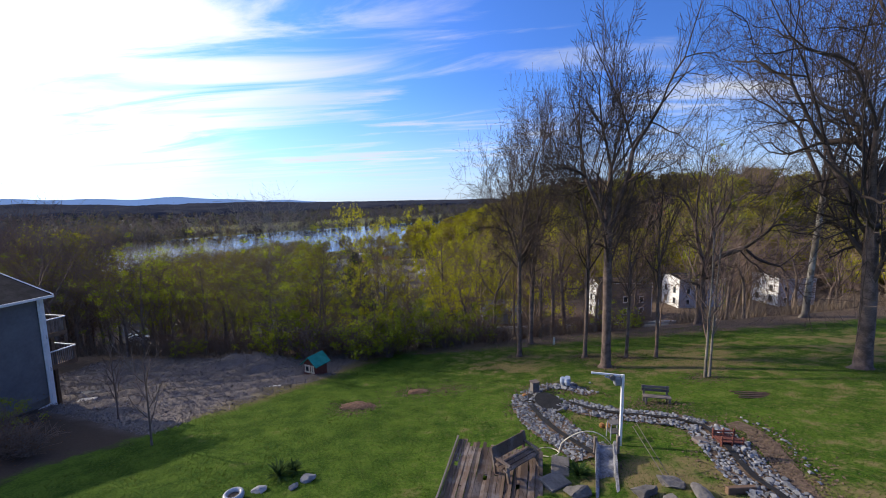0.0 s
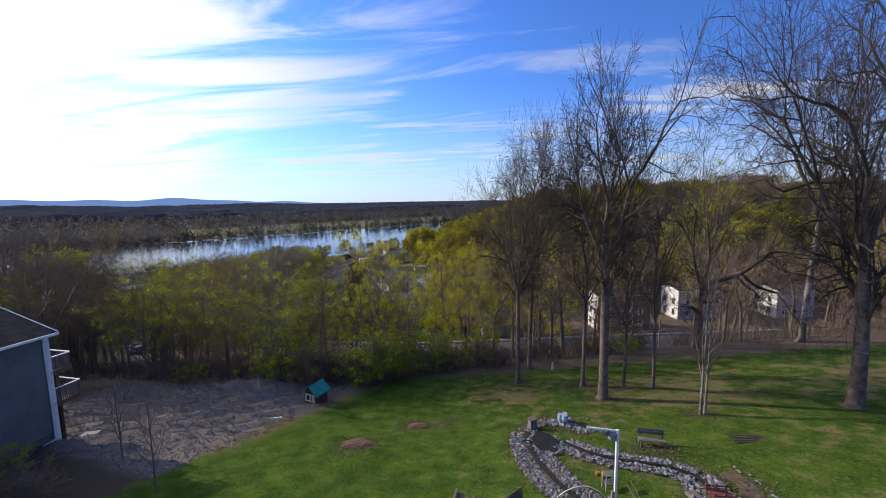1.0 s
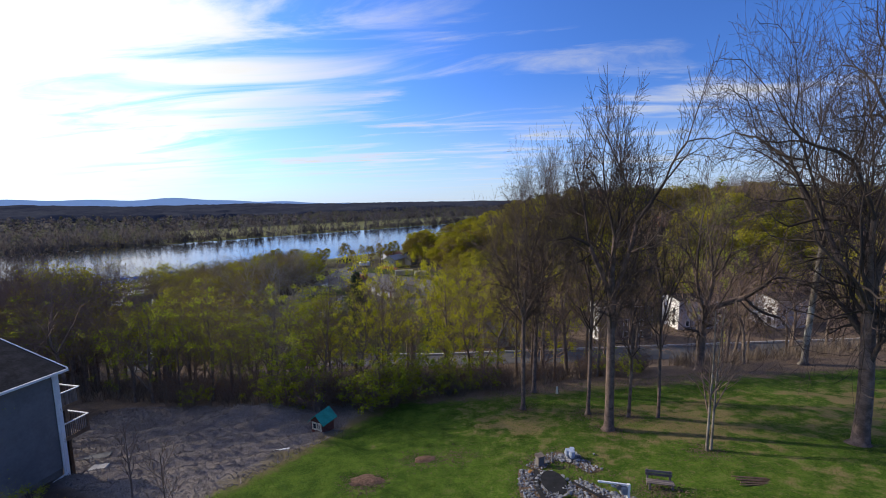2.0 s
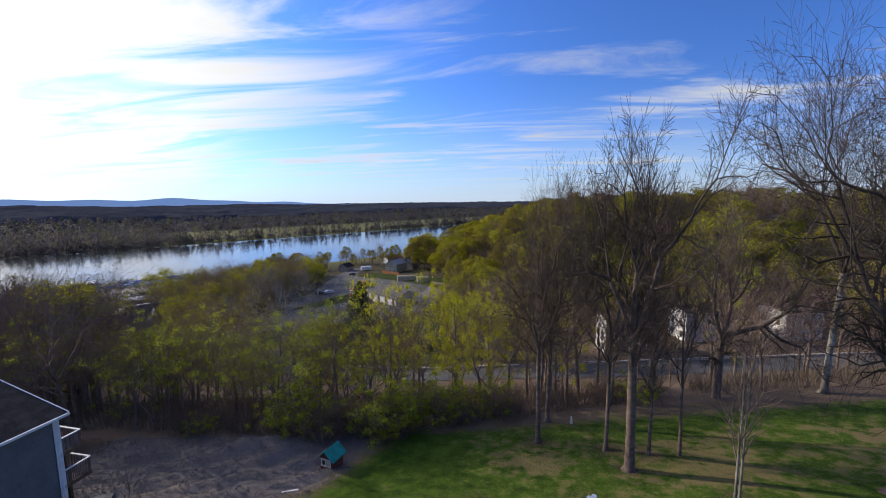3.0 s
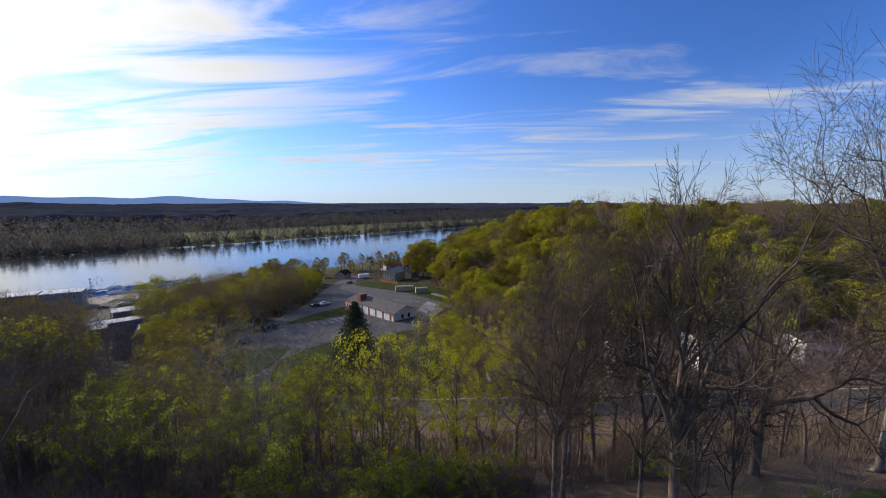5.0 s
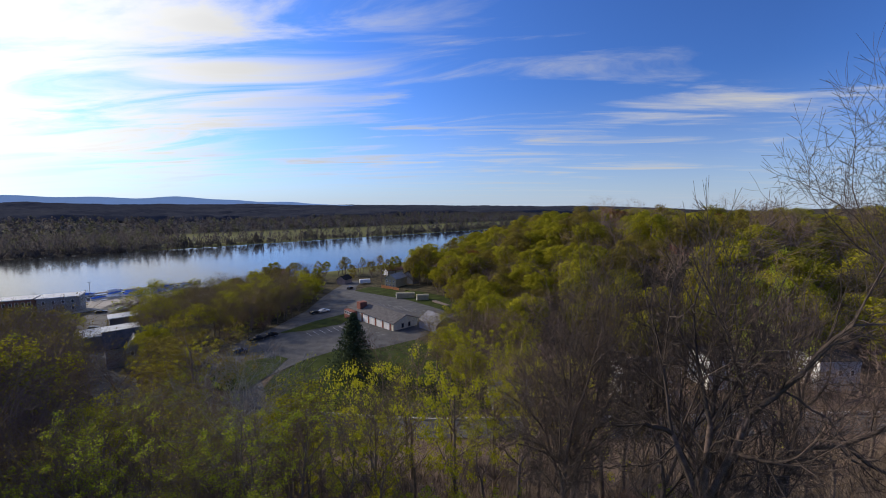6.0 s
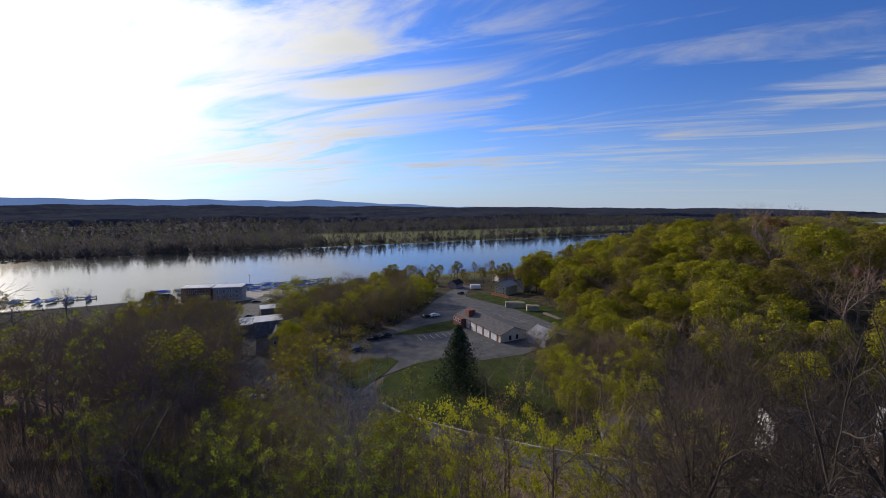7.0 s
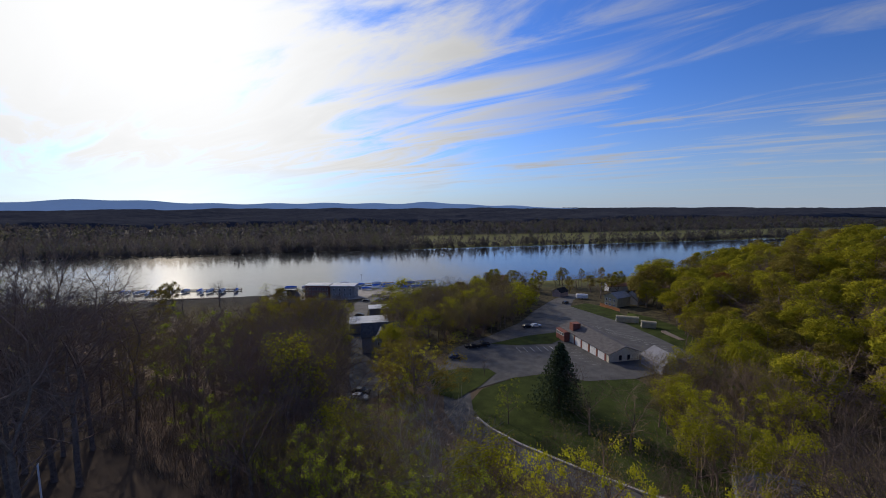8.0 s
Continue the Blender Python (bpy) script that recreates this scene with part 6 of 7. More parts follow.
# ---- small playhouse with a green roof ----
sh = thing("playhouse", stand(-9.9, 34.3, 62) @ Matrix.Diagonal((0.9, 0.86, 1.0, 1)), "small red-brown playhouse with a green roof", "playhouse")
part("wall", Shape().box(0, 0, 0.62, 1.5, 1.5, 1.25), WOOD_RED, sh)
gab = Shape()
gab.add([(-0.75, -0.75, 1.24), (-0.75, 0.75, 1.24), (-0.75, 0, 1.78), (0.75, -0.75, 1.24), (0.75, 0.75, 1.24), (0.75, 0, 1.78)], [(0, 2, 1), (3, 4, 5), (0, 3, 5, 2), (1, 2, 5, 4)])
part("gable", gab, WOOD_RED, sh)
for j in (-1, 1):
    p = [(-1.0, j * 1.02, 1.04), (1.0, j * 1.02, 1.04), (1.0, 0, 1.82), (-1.0, 0, 1.82)]
    q = [(u, v, h + 0.06) for u, v, h in p]
    part("roof", Shape().add(p + q, [(0, 1, 2, 3), (7, 6, 5, 4), (0, 4, 5, 1), (1, 5, 6, 2), (3, 2, 6, 7), (0, 3, 7, 4)]), ROOF_TEAL, sh, "green roofing sheet")
for sx2, sy2, w2, way in ((-0.76, 0.28, 0.5, 180), (-0.76, -0.38, 0.22, 180)):
    window(sh, sx2, sy2, 0.78, w2, 0.55, way, CREAM)
part("door", Shape().box(0.76, 0.1, 0.55, 0.03, 0.6, 1.0), WOOD_BROWN, sh)

# ---- the stone-lined stream and pond ----
rs = random.Random(21)


def stone_mesh(seed, flat):
    """A small broken field stone: the hull of a dozen points."""
    r = random.Random(seed)
    bm = bmesh.new()
    for _ in range(13):
        d = Vector((r.gauss(0, 1), r.gauss(0, 1), r.gauss(0, 1))).normalized() * r.uniform(0.42, 0.56)
        bm.verts.new((d.x * r.uniform(0.9, 1.15), d.y, d.z * flat))
    bmesh.ops.convex_hull(bm, input=bm.verts[:])
    for v in [v for v in bm.verts if not v.link_faces]:
        bm.verts.remove(v)
    me = bpy.data.meshes.new("stone")
    bm.to_mesh(me)
    bm.free()
    return me


STONES = [finish(stone_mesh(i, 0.55 + 0.05 * (i % 4)), STONE) for i in range(8)]
LEFT_ARM = [(6.2, 24.6), (5.7, 22.6), (5.75, 20.6), (6.0, 18.6), (6.4, 17.0), (6.7, 16.0)]
RIGHT_ARM = [(7.9, 22.7), (8.7, 21.1), (9.8, 20.1), (10.9, 19.4), (11.9, 18.7), (12.5, 17.7), (12.2, 16.2), (11.7, 14.8), (11.3, 13.4), (11.1, 11.8)]
TOP_ARC = [(6.1, 25.0), (7.2, 26.1), (8.5, 26.6), (9.3, 25.5), (9.8, 23.9)]


def along_line(line, step):
    out = []
    for (ax, ay), (bx, by) in zip(line, line[1:]):
        k = math.hypot(bx - ax, by - ay)
        nrm = (-(by - ay) / k, (bx - ax) / k)
        for i in range(max(1, round(k / step))):
            t = (i + rs.random()) * step / k
            if t < 1:
                out.append((ax + (bx - ax) * t, ay + (by - ay) * t, nrm))
    return out


stream = thing("stream_bed", Matrix.Identity(4), "dry garden stream edged with grey field stones", "stream")


def bed_strip(line, wide, mat, label, lift, name="channel"):
    o = ribbon(line, wide)
    k = len(o) // 2
    s = Shape()
    if mat is MULCH:
        o = [(x + rs.uniform(-0.07, 0.07), y + rs.uniform(-0.07, 0.07)) for x, y in o]
    s.add([(x, y, ground(x, y) + lift) for x, y in o], [(i, i + 1, 2 * k - 2 - i, 2 * k - 1 - i) for i in range(k - 1)])
    part(name, s, mat, stream, label)


def finely(line, step=0.5):
    out = []
    for (ax, ay), (bx, by) in zip(line, line[1:]):
        k = max(1, round(math.hypot(bx - ax, by - ay) / step))
        out += [(ax + (bx - ax) * i / k, ay + (by - ay) * i / k) for i in range(k)]
    return out + [line[-1]]


bed_strip(finely(LEFT_ARM), 2.2, MULCH, "dark mulch under the stones", 0.05, "bed")
bed_strip(finely(LEFT_ARM), 0.28, LINER, "dark liner of the channel", 0.13)
bed_strip(finely(RIGHT_ARM), 1.8, MULCH, "dark mulch under the stones", 0.05, "bed")
bed_strip(finely(RIGHT_ARM), 0.22, LINER, "dark liner of the channel", 0.13)
bed_strip(finely(TOP_ARC), 1.0, MULCH, "dark mulch under the stones", 0.04, "bed")
bed_strip(finely([(14.1, 18.0), (14.2, 16.9), (13.5, 15.2), (12.7, 13.6), (11.9, 12.0)]), 0.8, MULCH, "strip of brown mulch", 0.03, "bed")
part("pool", Shape().add([(6.75 + 0.75 * math.cos(a * 0.3927), 22.7 + 1.05 * math.sin(a * 0.3927), ground(6.75, 22.7) + 0.22) for a in range(16)], [tuple(range(16))]), LINER, stream, "small dark pool")
spots = []
for line, offs, step in ((LEFT_ARM, (-1.0, -0.86, -0.72, -0.58, -0.44, -0.3, 0.28, 0.42, 0.56, 0.7, 0.84, 0.98), 0.115), (RIGHT_ARM, (-0.85, -0.71, -0.57, -0.43, -0.28, 0.24, 0.37, 0.5, 0.63, 0.76), 0.115), (TOP_ARC, (-0.5, -0.25, 0.0, 0.2, 0.45), 0.15), ([(14.7, 18.4), (14.9, 16.8), (14.2, 15.0), (13.0, 12.6)], (0.0,), 0.24)):
    for o in offs:
        for x, y, nrm in along_line(line, step):
            spots.append((x + nrm[0] * (o + rs.uniform(-0.13, 0.13)), y + nrm[1] * (o + rs.uniform(-0.13, 0.13)), rs.uniform(0.08, 0.20) * (1.0 if rs.random() < 0.88 else 1.5)))
for a in range(20):
    spots.append((6.75 + 1.0 * math.cos(a * 0.314), 22.7 + 1.3 * math.sin(a * 0.314), rs.uniform(0.18, 0.34)))
for a in range(40):
    spots.append((8.9 + rs.gauss(0, 0.5), 26.0 + rs.gauss(0, 0.35), rs.uniform(0.18, 0.4)))
rs.shuffle(spots)
for x, y, size in spots[:330]:
    m = pose(x, y, ground(x, y) + size * 0.22 + 0.05, rs.uniform(-25, 25), rs.uniform(-25, 25), rs.uniform(0, 360)) @ Matrix.Diagonal((size * rs.uniform(0.9, 1.4), size, size * rs.uniform(0.8, 1.1), 1))
    part("stone", rs.choice(STONES), STONE, stream, at=m)
rest = Shape()
for x, y, size in spots[330:]:
    src = rs.choice(STONES)
    m = pose(x, y, ground(x, y) + size * 0.2 + 0.05, 0, 0, rs.uniform(0, 360)) @ Matrix.Diagonal((size, size, size, 1))
    rest.add([m @ v.co for v in src.vertices], [tuple(p.vertices) for p in src.polygons])
if rest.v:
    tagged(part("stones_rest", rest, STONE_JOINED, stream), kind="stuff")


def bark_chips(count, seed):
    """Loose bark and dead leaves along the stream, thinning out into the grass."""
    g = np.random.default_rng(seed)
    lines = [np.array(finely(l, 0.25)) for l in (LEFT_ARM, RIGHT_ARM, TOP_ARC, [(14.1, 18.0), (14.2, 16.9), (13.5, 15.2), (12.7, 13.6), (11.9, 12.0)])]
    at = np.concatenate(lines + [np.array([(12.4, 21.0)] * 12), np.array([(-4.8, 24.9)] * 14 + [(-0.9, 27.8), (0.6, 27.6), (1.8, 27.9), (-2.0, 28.0)] * 4), np.array([(13.6, 30.0), (8.3, 36.2), (16.2, 31.9), (18.0, 25.1), (13.3, 33.3)]).repeat(9, 0)])
    c2 = at[g.integers(0, len(at), count)] + g.normal(0, 0.75, (count, 2))
    c = np.column_stack([c2, land(c2[:, 0], c2[:, 1]) + g.uniform(0.02, 0.05, count)])
    me = leaf_mesh("bark_chips", c, 0.055, CHIP_BROWN, g, 0.6, np.array((0, 0, 1.0)) + g.normal(0, 0.35, c.shape))
    tagged(new("bark_chips", finish(me, CHIP_BROWN) if not me.materials else me), "brown bark chips and dead leaves round the stream and trees", "mulch", kind="stuff")


CHIP_BROWN = leafy("brown_chips", (0.055, 0.038, 0.028), (0.11, 0.078, 0.057), (0.19, 0.14, 0.102), 0.0)
bark_chips(15000, 31)


def rock(x, y, sx, sy, sz, turn, mat, label):
    r = thing("boulder", stand(x, y, turn), label, "rock")
    bm = bmesh.new()
    bmesh.ops.create_icosphere(bm, subdivisions=3, radius=0.5)
    q = random.Random(int(x * 100 + y))
    k = [Vector((q.gauss(0, 1), q.gauss(0, 1), q.gauss(0, 1))).normalized() for _ in range(9)]
    for v in bm.verts:
        for n3 in k:
            d = v.co.dot(n3) - 0.27
            if d > 0:
                v.co -= n3 * d
        v.co *= q.uniform(0.93, 1.05)
        v.co = Vector((v.co.x * sx * 0.9, v.co.y * sy * 0.9, v.co.z * sz * 0.6 + sz * 0.1))
    me = bpy.data.meshes.new("rock")
    bm.to_mesh(me)
    bm.free()
    part("rock", finish(me, mat), mat, r)


for x, y, sx, sy, sz, turn in ((7.0, 13.0, 1.3, 0.9, 0.9, 20), (8.2, 13.5, 1.0, 1.2, 1.0, 50), (8.8, 12.6, 1.3, 0.9, 0.7, 80), (4.9, 13.4, 1.4, 1.1, 0.9, 10), (3.3, 14.9, 0.9, 0.7, 1.0, 70), (7.6, 12.2, 1.2, 1.0, 0.8, 0), (5.0, 12.2, 1.2, 1.0, 0.8, 30)):
    rock(x, y, sx, sy, sz, turn, STONE_DARK, "large grey-brown boulder beside the chute")
for x, y, s2 in ((-5.2, 15.9, 0.7), (-6.9, 15.3, 0.6), (-5.6, 15.4, 0.45)):
    rock(x, y, s2 * 1.1, s2, s2 * 0.9, x * 50, STONE, "pale grey rock at the lawn's edge")

# ---- the chute, hoses and plants round it ----
chute = thing("water_chute", stand(6.65, 15.0, 0), "dark grey stone water chute with raised sides", "chute")
ch = Shape()
pts = []
for i in range(13):
    y2 = 1.1 - 4.2 * i / 12
    zz = 0.24 - 0.01 * i + 0.06 * math.sin(i * 1.9)
    xx = 0.44 * y2
    pts += [(xx - 0.43, y2, zz + 0.20 + 0.03 * math.sin(i * 3.1)), (xx - 0.33, y2, zz + 0.16), (xx - 0.27, y2, zz), (xx + 0.26, y2, zz + 0.03 * math.sin(i * 2.7)), (xx + 0.32, y2, zz + 0.17), (xx + 0.42, y2, zz + 0.18 + 0.03 * math.sin(i * 2.3))]
    pts += [(xx - 0.47, y2, -0.3), (xx + 0.46, y2, -0.3)]
faces = []
for i in range(12):
    a = 8 * i
    for u, v in ((0, 1), (1, 2), (2, 3), (3, 4), (4, 5), (5, 7), (6, 0)):
        faces.append((a + u, a + v, a + 8 + v, a + 8 + u))
faces += [(6, 0, 1, 2, 3, 4, 5, 7)]
part("trough", ch.add(pts, faces), SLATE, chute)
for u in (-0.55, 0.6):
    part("post", Shape().box(u * 0.85 + 0.5, 1.15, 0.2, 0.11, 0.11, 0.8), WOOD_GREY, chute)
hose = thing("garden_hose", stand(6.7, 16.9), "pale garden hose arched over the chute", "hose")
line = [(-1.9 + 0.5 * math.cos(a * 0.45), -0.3 + 0.35 * math.sin(a * 0.45), 0.05 + 0.008 * a) for a in range(0, 15)]
line += [(-1.45 + 2.6 * f, -0.2 - 0.25 * math.sin(3 * f), 0.12 + 0.95 * math.sin(math.pi * min(1.0, f * 1.08)) ** 0.7) for f in [k / 16 for k in range(1, 17)]]
part("tube", Shape().tube(line, 0.022, 6), CREAM, hose, soft=True)
for u, v, w2 in ((0.55, 0.0, 0.0), (0.75, 0.1, 0.1)):
    st2 = thing("bamboo_stake", stand(7.6 + u, 15.0 + v), "thin pale bamboo stake leaning by the chute", "stake")
    part("cane", Shape().tube([(0.25, -1.6, 0.0), (-0.2, 0.6, 1.3 + w2)], 0.013, 6), WOOD_GREY, st2)


def spiky(x, y, size, label):
    p = thing("yucca", stand(x, y), label, "plant")
    s = Shape()
    q = random.Random(int(x * 10))
    for i in range(60):
        a, e = q.uniform(0, 6.28), q.uniform(0.25, 1.35)
        L2 = size * q.uniform(0.6, 1.0)
        d = Vector((math.cos(a) * math.cos(e), math.sin(a) * math.cos(e), math.sin(e)))
        side = Vector((-math.sin(a), math.cos(a), 0)) * 0.035
        mid = d * L2 * 0.55
        tip = d * L2 + Vector((0, 0, -0.15 * L2))
        s.add([side, -side, mid - side, mid + side, tip], [(0, 1, 2, 3), (3, 2, 4)])
    part("leaves", s, leafy("yucca_leaves", (0.03, 0.06, 0.02), (0.05, 0.09, 0.03), (0.08, 0.12, 0.04)) if "yucca_leaves" not in bpy.data.materials else bpy.data.materials["yucca_leaves"], p)


spiky(5.4, 14.6, 0.8, "dark green spiky yucca beside the chute")
spiky(-6.5, 16.3, 0.95, "dark green spiky yucca at the lawn's edge")
spiky(-6.0, 16.6, 0.7, "small spiky yucca at the lawn's edge")
# a round grey planter: a hard ring with soil inside
tyre = thing("tyre_planter", stand(-7.6, 14.75) @ Matrix.Diagonal((0.8, 0.8, 0.8, 1)), "round grey ring planter", "planter")
ring = Shape()
pts = []
for i in range(24):
    a = i * math.pi / 12
    for k in range(8):
        b = k * math.pi / 4
        pts.append(((0.36 + 0.11 * math.cos(b)) * math.cos(a), (0.36 + 0.11 * math.cos(b)) * math.sin(a), 0.22 + 0.16 * math.sin(b)))
ring.add(pts, [(8 * i + k, 8 * i + (k + 1) % 8, 8 * ((i + 1) % 24) + (k + 1) % 8, 8 * ((i + 1) % 24) + k) for i in range(24) for k in range(8)])
part("tyre", ring, METAL, tyre, "grey planter wall", soft=True)
part("soil", Shape().tube([(0, 0, 0.0), (0, 0, 0.22)], 0.33, 16), MULCH, tyre)

# ---- white pole with an arm ----
pole = thing("white_pole", stand(8.15, 16.9), "tall white pole with a side arm and hanging pulley", "pole")
part("shaft", Shape().box(0, 0, 1.6, 0.115, 0.115, 3.4, None, 0.015), WHITE, pole)
part("arm", Shape().beam((0.05, 0, 3.24), (-1.3, 0.25, 3.32), 0.07, 0.07), WHITE, pole, "white side arm")
part("pulley", Shape().tube([(-0.45, -0.02, 3.16), (-0.45, 0.12, 3.16)], 0.13, 10), STONE_DARK, pole)
part("feeder", Shape().box(-0.22, 0.02, 3.0, 0.30, 0.26, 0.36, None, 0.04), STONE, pole, "small grey box under the arm")
part("bracket", Shape().beam((-0.75, 0.1, 3.2), (-0.3, 0.05, 3.05), 0.05, 0.07), METAL, pole)
trell = thing("plant_stand", stand(8.2, 17.6), "small grey metal plant stand beside the pole", "stand")
for u in (-0.25, 0.25):
    for v in (-0.2, 0.2):
        part("leg", Shape().tube([(u, v, 0), (u * 0.9, v * 0.9, 0.8)], 0.025, 6), METAL, trell)
for z in (0.35, 0.78):
    part("shelf", Shape().box(0, 0, z, 0.5, 0.4, 0.04), STONE_DARK, trell)


# ---- garden bench ----
def bench(x, y, turn, label, tilt=0.0):
    b = thing("garden_bench", stand(x, y, turn) @ pose(0, 0, 0, tilt, 0, 0), label, "bench")
    for i in range(3):
        part("seat_slat", Shape().box(0, -0.05 - 0.14 * i, 0.44, 1.45, 0.12, 0.04, None, 0.008), WOOD_GREY, b)
    for i in range(2):
        part("back_slat", Shape().box(0, 0.14 + 0.03 * i, 0.66 + 0.17 * i, 1.45, 0.04, 0.15, None, 0.008), WOOD_GREY, b)
    for u in (-0.6, 0.6):
        part("front_leg", Shape().box(u, -0.36, 0.21, 0.09, 0.09, 0.44), WOOD_GREY, b)
        part("back_leg", Shape().beam((u, 0.06, 0.0), (u, 0.19, 0.92), 0.09, 0.07), WOOD_GREY, b)
        part("stretcher", Shape().box(u, -0.15, 0.38, 0.07, 0.5, 0.07), WOOD_GREY, b)
    return b


bench(12.5, 21.5, -14, "weathered grey wooden garden bench on the grass")

# ---- weathered platform with a broken bench ----
plat = thing("wooden_platform", stand(2.1, 14.4, -17) @ pose(0, 0, 0.26, 2.5, 1.5, 0), "weathered grey wooden platform with sagging boards", "platform")
for i in range(26):
    q = random.Random(i)
    x = -1.75 + i * 0.137
    ends = [(-2.75 + q.uniform(-0.25, 0.3), 2.05 + q.uniform(-0.35, 0.2))]
    if i % 3 == 1:
        k = q.uniform(-1.6, 1.2)
        ends = [(ends[0][0], k - 0.02), (k + 0.03 + (0.22 if i % 9 == 1 else 0.0), ends[0][1])]
    for a, b in ends:
        bow = q.uniform(-0.02, 0.05)
        half, tw = q.uniform(0.060, 0.067), q.uniform(-0.012, 0.012)
        s, pts = Shape(), []
        for k in range(6):
            f = k / 5
            y, z, dx = a + (b - a) * f, 0.03 + bow * math.sin(math.pi * f) + q.uniform(-0.012, 0.012), 0.012 * q.uniform(-1, 1)
            pts += [(x + dx - half, y, z - tw), (x + dx + half, y + (q.uniform(-0.06, 0.06) if k in (0, 5) else 0), z + tw), (x + dx + half, y, z + tw - 0.045), (x + dx - half, y, z - tw - 0.045)]
        faces = [(4 * k + u, 4 * k + (u + 1) % 4, 4 * k + 4 + (u + 1) % 4, 4 * k + 4 + u) for k in range(5) for u in range(4)] + [(3, 2, 1, 0), (20, 21, 22, 23)]
        part("board", s.add(pts, faces), WOOD_OLD, plat)
for y in (-2.2, -0.3, 1.6):
    part("joist", Shape().box(0, y, -0.12, 3.5, 0.10, 0.22), WOOD_BROWN, plat)
part("edge_rail", Shape().beam((-1.85, 2.2, 0.12), (-1.87, -2.8, 0.12), 0.06, 0.1), WOOD_GREY, plat)
part("loose_board", Shape().box(-0.1, -1.7, 0.11, 0.36, 1.0, 0.04, Matrix.Rotation(radians(12), 3, "Z")), WOOD_GREY, plat, "pale loose board")
bb = thing("broken_bench", pose(3.05, 15.1, ground(3.05, 15.1) + 0.33, 0, 0, 34) @ Matrix.Diagonal((1.1, 1.1, 1.15, 1)), "weathered wooden bench with a leaning back on the platform", "bench")
part("back", Shape().box(0, 0.30, 0.72, 1.7, 0.05, 0.42, Matrix.Rotation(radians(-14), 3, "X"), 0.01), WOOD_OLD, bb)
for i in range(3):
    part("seat_slat", Shape().box(0, -0.3 + 0.2 * i, 0.42, 1.7, 0.17, 0.045, None, 0.008), WOOD_OLD, bb)
for u in (-0.75, 0.75):
    part("side_frame", Shape().beam((u, -0.42, 0.0), (u, -0.30, 0.55), 0.09, 0.09), WOOD_OLD, bb)
    part("side_frame", Shape().beam((u, 0.25, 0.0), (u, 0.38, 0.95), 0.09, 0.09), WOOD_OLD, bb)
    part("arm_rest", Shape().beam((u, -0.45, 0.60), (u, 0.35, 0.62), 0.11, 0.05), WOOD_OLD, bb)

# ---- little red bridge, box, pots, firewood ----
br = thing("garden_bridge", stand(12.3, 15.95, -8) @ Matrix.Diagonal((0.52, 0.75, 0.58, 1)), "small red-brown wooden footbridge over the stream", "bridge")
for i in range(9):
    part("plank", Shape().box(-0.8 + i * 0.2, 0, 0.30 + 0.10 * math.sin(math.pi * i / 8), 0.17, 0.75, 0.05), WOOD_RED, br)
for v in (-0.42, 0.42):
    for u in (-0.8, 0.0, 0.8):
        part("post", Shape().box(u, v, 0.45, 0.11, 0.11, 0.85, None, 0.015), WOOD_RED, br)
    part("rail", Shape().beam((-0.9, v, 0.66), (0.9, v, 0.66), 0.06, 0.09), WOOD_RED, br)
    part("rail", Shape().beam((-0.9, v, 0.44), (0.9, v, 0.44), 0.05, 0.07), WOOD_RED, br)
# a small pale plank lying before the bridge
slab(11.35, 16.2, 10, 0.5, 0.6, WOOD_GREY, "pale flat plank at the bridge's foot", "stepping_stone")
bx = thing("wooden_box", stand(6.7, 25.4, 15), "dark open wooden box among the stones", "box")
part("body", Shape().box(0, 0, 0.36, 0.46, 0.42, 0.7, None, 0.02), STONE_DARK, bx)
part("lid", Shape().box(0, 0.02, 0.73, 0.52, 0.48, 0.05), WOOD_GREY, bx)
for x, y in ((8.8, 26.0), (9.15, 26.1), (9.0, 25.7)):
    pt = thing("garden_pot", stand(x, y), "pale blue-grey glazed garden pot on the rocks", "pot")
    part("body", Shape().tube([(0, 0, 0.25), (0, 0, 0.45), (0, 0, 0.72)], [0.14, 0.21, 0.17], 12), varied("blue_glaze", (0.28, 0.34, 0.46), (0.42, 0.48, 0.58), 3.0, 0.0, 0.4) if "blue_glaze" not in bpy.data.materials else bpy.data.materials["blue_glaze"], pt)
for x, y, s2 in ((8.2, 18.8, 0.13), (8.5, 18.7, 0.15), (8.35, 18.5, 0.11), (5.75, 24.3, 0.14)):
    pk = thing("orange_pot", stand(x, y), "small orange pot beside the stream", "pot")
    part("body", Shape().tube([(0, 0, 0.0), (0, 0, s2), (0, 0, 1.6 * s2)], [s2 * 0.8, s2, s2 * 0.7], 10), ORANGE, pk)
fw = thing("log_row", stand(17.7, 20.9, -6), "low pile of dark sticks on the lawn", "logs")
for i in range(7):
    part("log", Shape().tube([(-1.0 + 0.1 * (i % 3), -0.3 + 0.12 * i, 0.08 + 0.05 * (i % 2)), (0.9 + 0.1 * (i % 2), -0.28 + 0.1 * i, 0.07)], 0.035, 6), WOOD_BROWN, fw)
post = thing("wooden_post", stand(9.9, 12.7), "short weathered timber beside the boulders", "post")
part("timber", Shape().box(0.3, 0, 0.12, 1.0, 0.16, 0.26, None, 0.02), WOOD_BROWN, post)
stake = thing("white_stake", stand(12.5, 39.0), "short pale stake at the wood's edge", "stake")
part("shaft", Shape().tube([(0, 0, 0), (0, 0, 0.75)], [0.14, 0.08], 8), CREAM, stake)
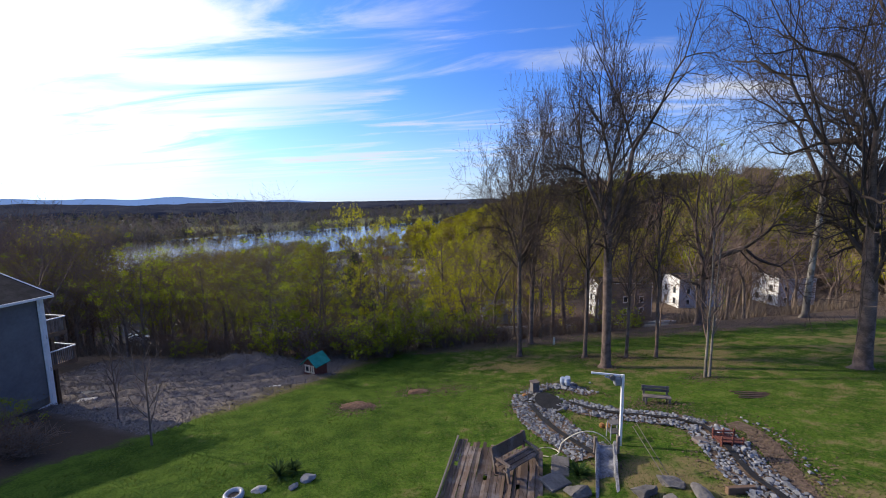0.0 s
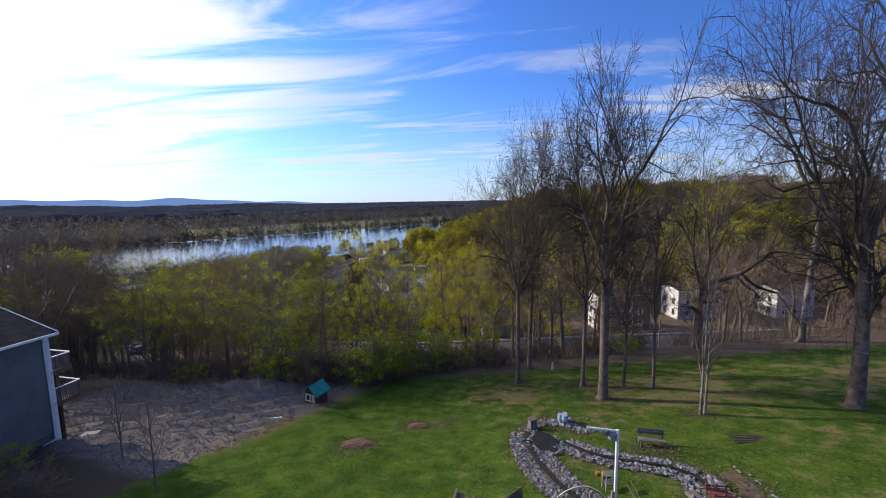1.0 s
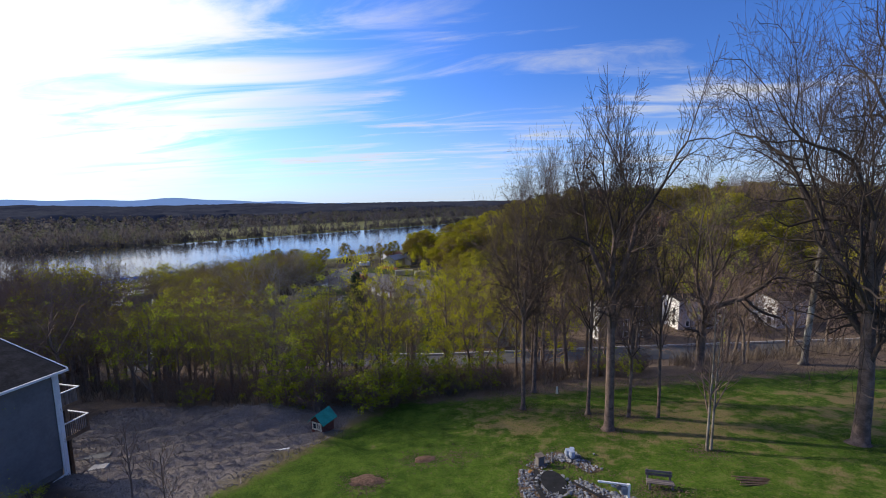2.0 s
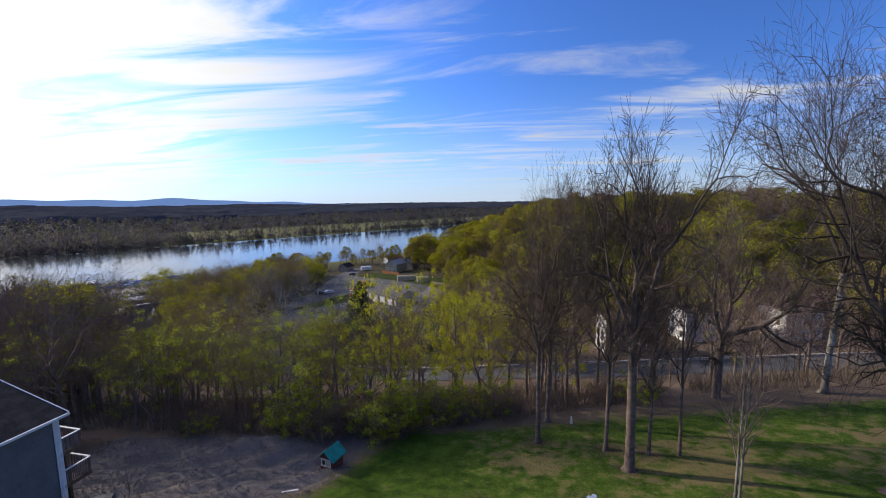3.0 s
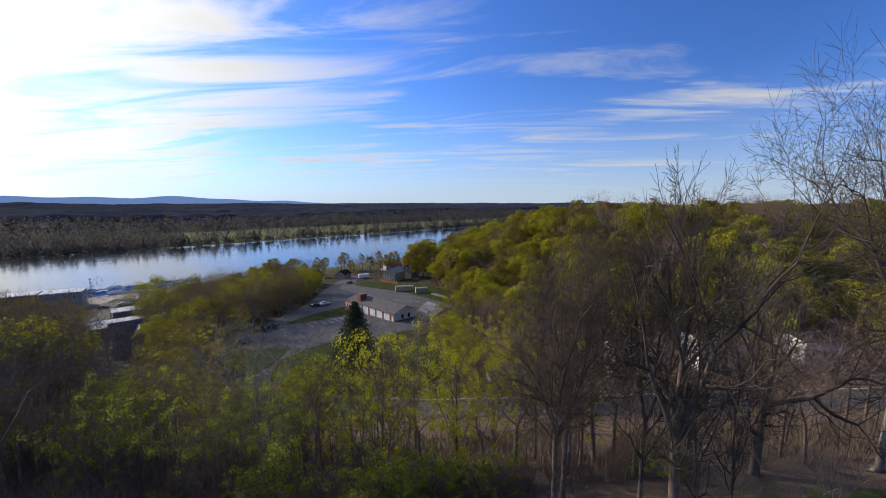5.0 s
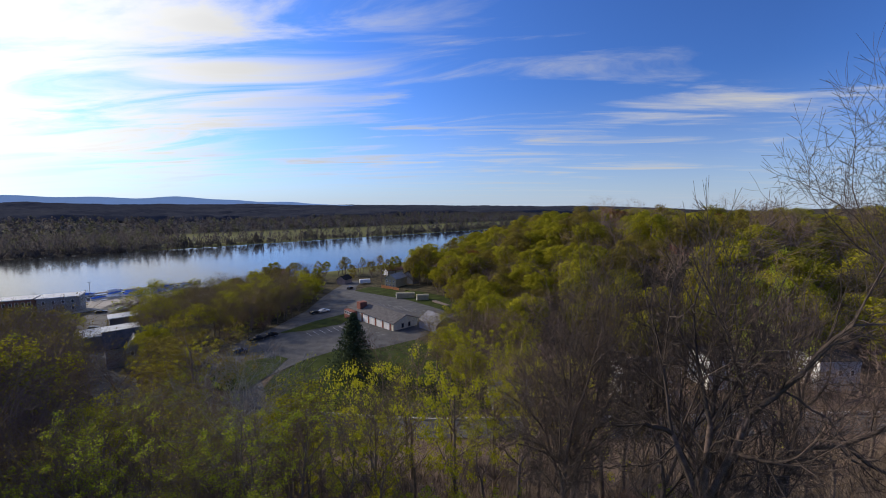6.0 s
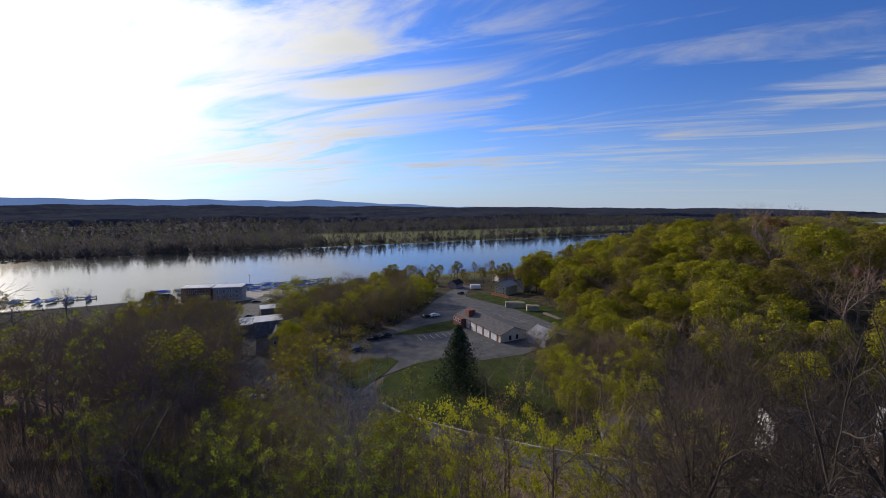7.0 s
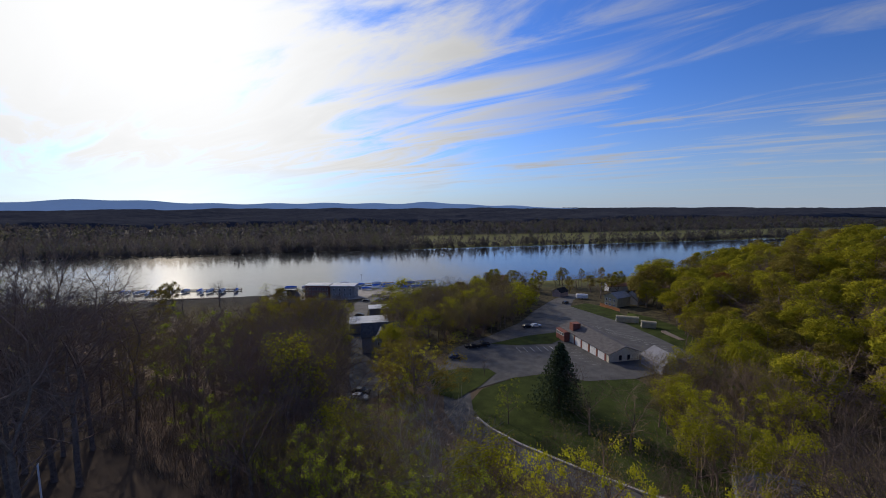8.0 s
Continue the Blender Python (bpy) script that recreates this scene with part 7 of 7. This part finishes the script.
for x, y, sx, sy, label in ((-4.8, 24.9, 1.1, 0.7, "low mound of brown earth on the lawn"), (-0.9, 27.8, 0.8, 0.5, "small mound of brown earth on the lawn")):
    md = thing("soil_mound", stand(x, y), label, "mound")
    s = Shape()
    q = random.Random(int(x * 7))
    pts = [(0, 0, 0.13)]
    for ring_i, (r0, z0) in enumerate(((0.5, 0.11), (0.85, 0.04), (1.15, -0.08))):
        pts += [(sx * r0 * math.cos(a * 0.35) * q.uniform(0.8, 1.2), sy * r0 * math.sin(a * 0.35) * q.uniform(0.8, 1.2), z0 + q.uniform(-0.03, 0.03)) for a in range(18)]
    faces = [(0, 1 + a, 1 + (a + 1) % 18) for a in range(18)]
    for k in range(2):
        faces += [(1 + 18 * k + a, 1 + 18 * (k + 1) + a, 1 + 18 * (k + 1) + (a + 1) % 18, 1 + 18 * k + (a + 1) % 18) for a in range(18)]
    part("earth", s.add(pts, faces), varied("brown_earth", (0.09, 0.052, 0.036), (0.21, 0.128, 0.09), 6.0, 0.12, 0.95) if "brown_earth" not in bpy.data.materials else bpy.data.materials["brown_earth"], md, soft=True)
mast = thing("white_mast", pose(-53.0, 30.0, ground(-53, 30), 0, 0, 0), "thin white mast among the trees", "mast")
part("pole", Shape().tube([(0, 0, -0.3), (0, 0, 3.0 - ground(-53, 30) + 0.6)], 0.08, 8), WHITE, mast)


# ---- loose chips and sticks in the yard, and grass blades on the lawn ----
def litter(count, seed):
    g = np.random.default_rng(seed)
    x, y = g.uniform(-33, -8, count), g.uniform(20, 41, count)
    keep = (1.35 * x - 0.82 * y + 39 < 0.5) & (y + 0.5 * x > 14)
    x, y = x[keep], y[keep]
    n = len(x)
    z = land(x, y) + 0.03
    a = g.uniform(0, 6.283, n)
    s = g.uniform(0.03, 0.11, n) + (g.uniform(0, 1, n) < 0.015) * g.uniform(0.1, 0.5, n)
    d = np.stack([np.cos(a) * s, np.sin(a) * s, g.normal(0, 0.05, n)], -1)
    wd = np.stack([-np.sin(a), np.cos(a), g.normal(0, 0.5, n)], -1) * np.minimum(s * g.uniform(0.15, 0.4, n), 0.03)[:, None]
    c = np.stack([x, y, z], -1)
    V = np.stack([c - d - wd, c + d - wd, c + d + wd, c - d + wd, c - d * 0.8 + (0, 0, 0.014), c + d * 0.8 + (0, 0, 0.014)], 1).reshape(-1, 3)
    k = np.arange(n)[:, None] * 6
    F = np.concatenate([k + np.array([[0, 1, 5, 4]]), k + np.array([[4, 5, 2, 3]])]).tolist()
    me = bpy.data.meshes.new("wood_chips")
    me.from_pydata(V.tolist(), [], F)
    m = leafy("chip_wood", (0.10, 0.086, 0.078), (0.20, 0.175, 0.16), (0.34, 0.30, 0.275), 0.0)
    tagged(new("wood_chips", finish(me, m)), "grey-brown chips and sticks heaped over the yard", "wood chips", kind="stuff")


litter(26000, 3)


def blades(count, seed):
    g = np.random.default_rng(seed)
    x, y = g.uniform(-16, 30, count), g.uniform(11, 41, count) ** 1.0
    keep = (1.35 * x - 0.82 * y + 39 > 0.5) & (np.hypot(x - 2.3, y - 16) > 2.8)
    x, y = x[keep], y[keep]
    n = len(x)
    z = land(x, y) - 0.01
    a = g.uniform(0, 6.283, n)
    h = g.uniform(0.03, 0.09, n)
    side = np.stack([np.cos(a), np.sin(a), a * 0], -1) * 0.018
    c = np.stack([x, y, z], -1)
    tip = c + np.stack([g.normal(0, 0.06, n), g.normal(0, 0.06, n), h], -1)
    V = np.stack([c - side, c + side, tip], 1).reshape(-1, 3)
    me = bpy.data.meshes.new("grass")
    me.from_pydata(V.tolist(), [], np.arange(3 * n).reshape(-1, 3).tolist())
    m = leafy("grass_blades", (0.035, 0.075, 0.01), (0.08, 0.14, 0.018), (0.17, 0.19, 0.05), 0.4)
    tagged(new("grass", finish(me, m)), "short rough spring grass of the lawn", "grass", kind="stuff")


blades(130000, 4)
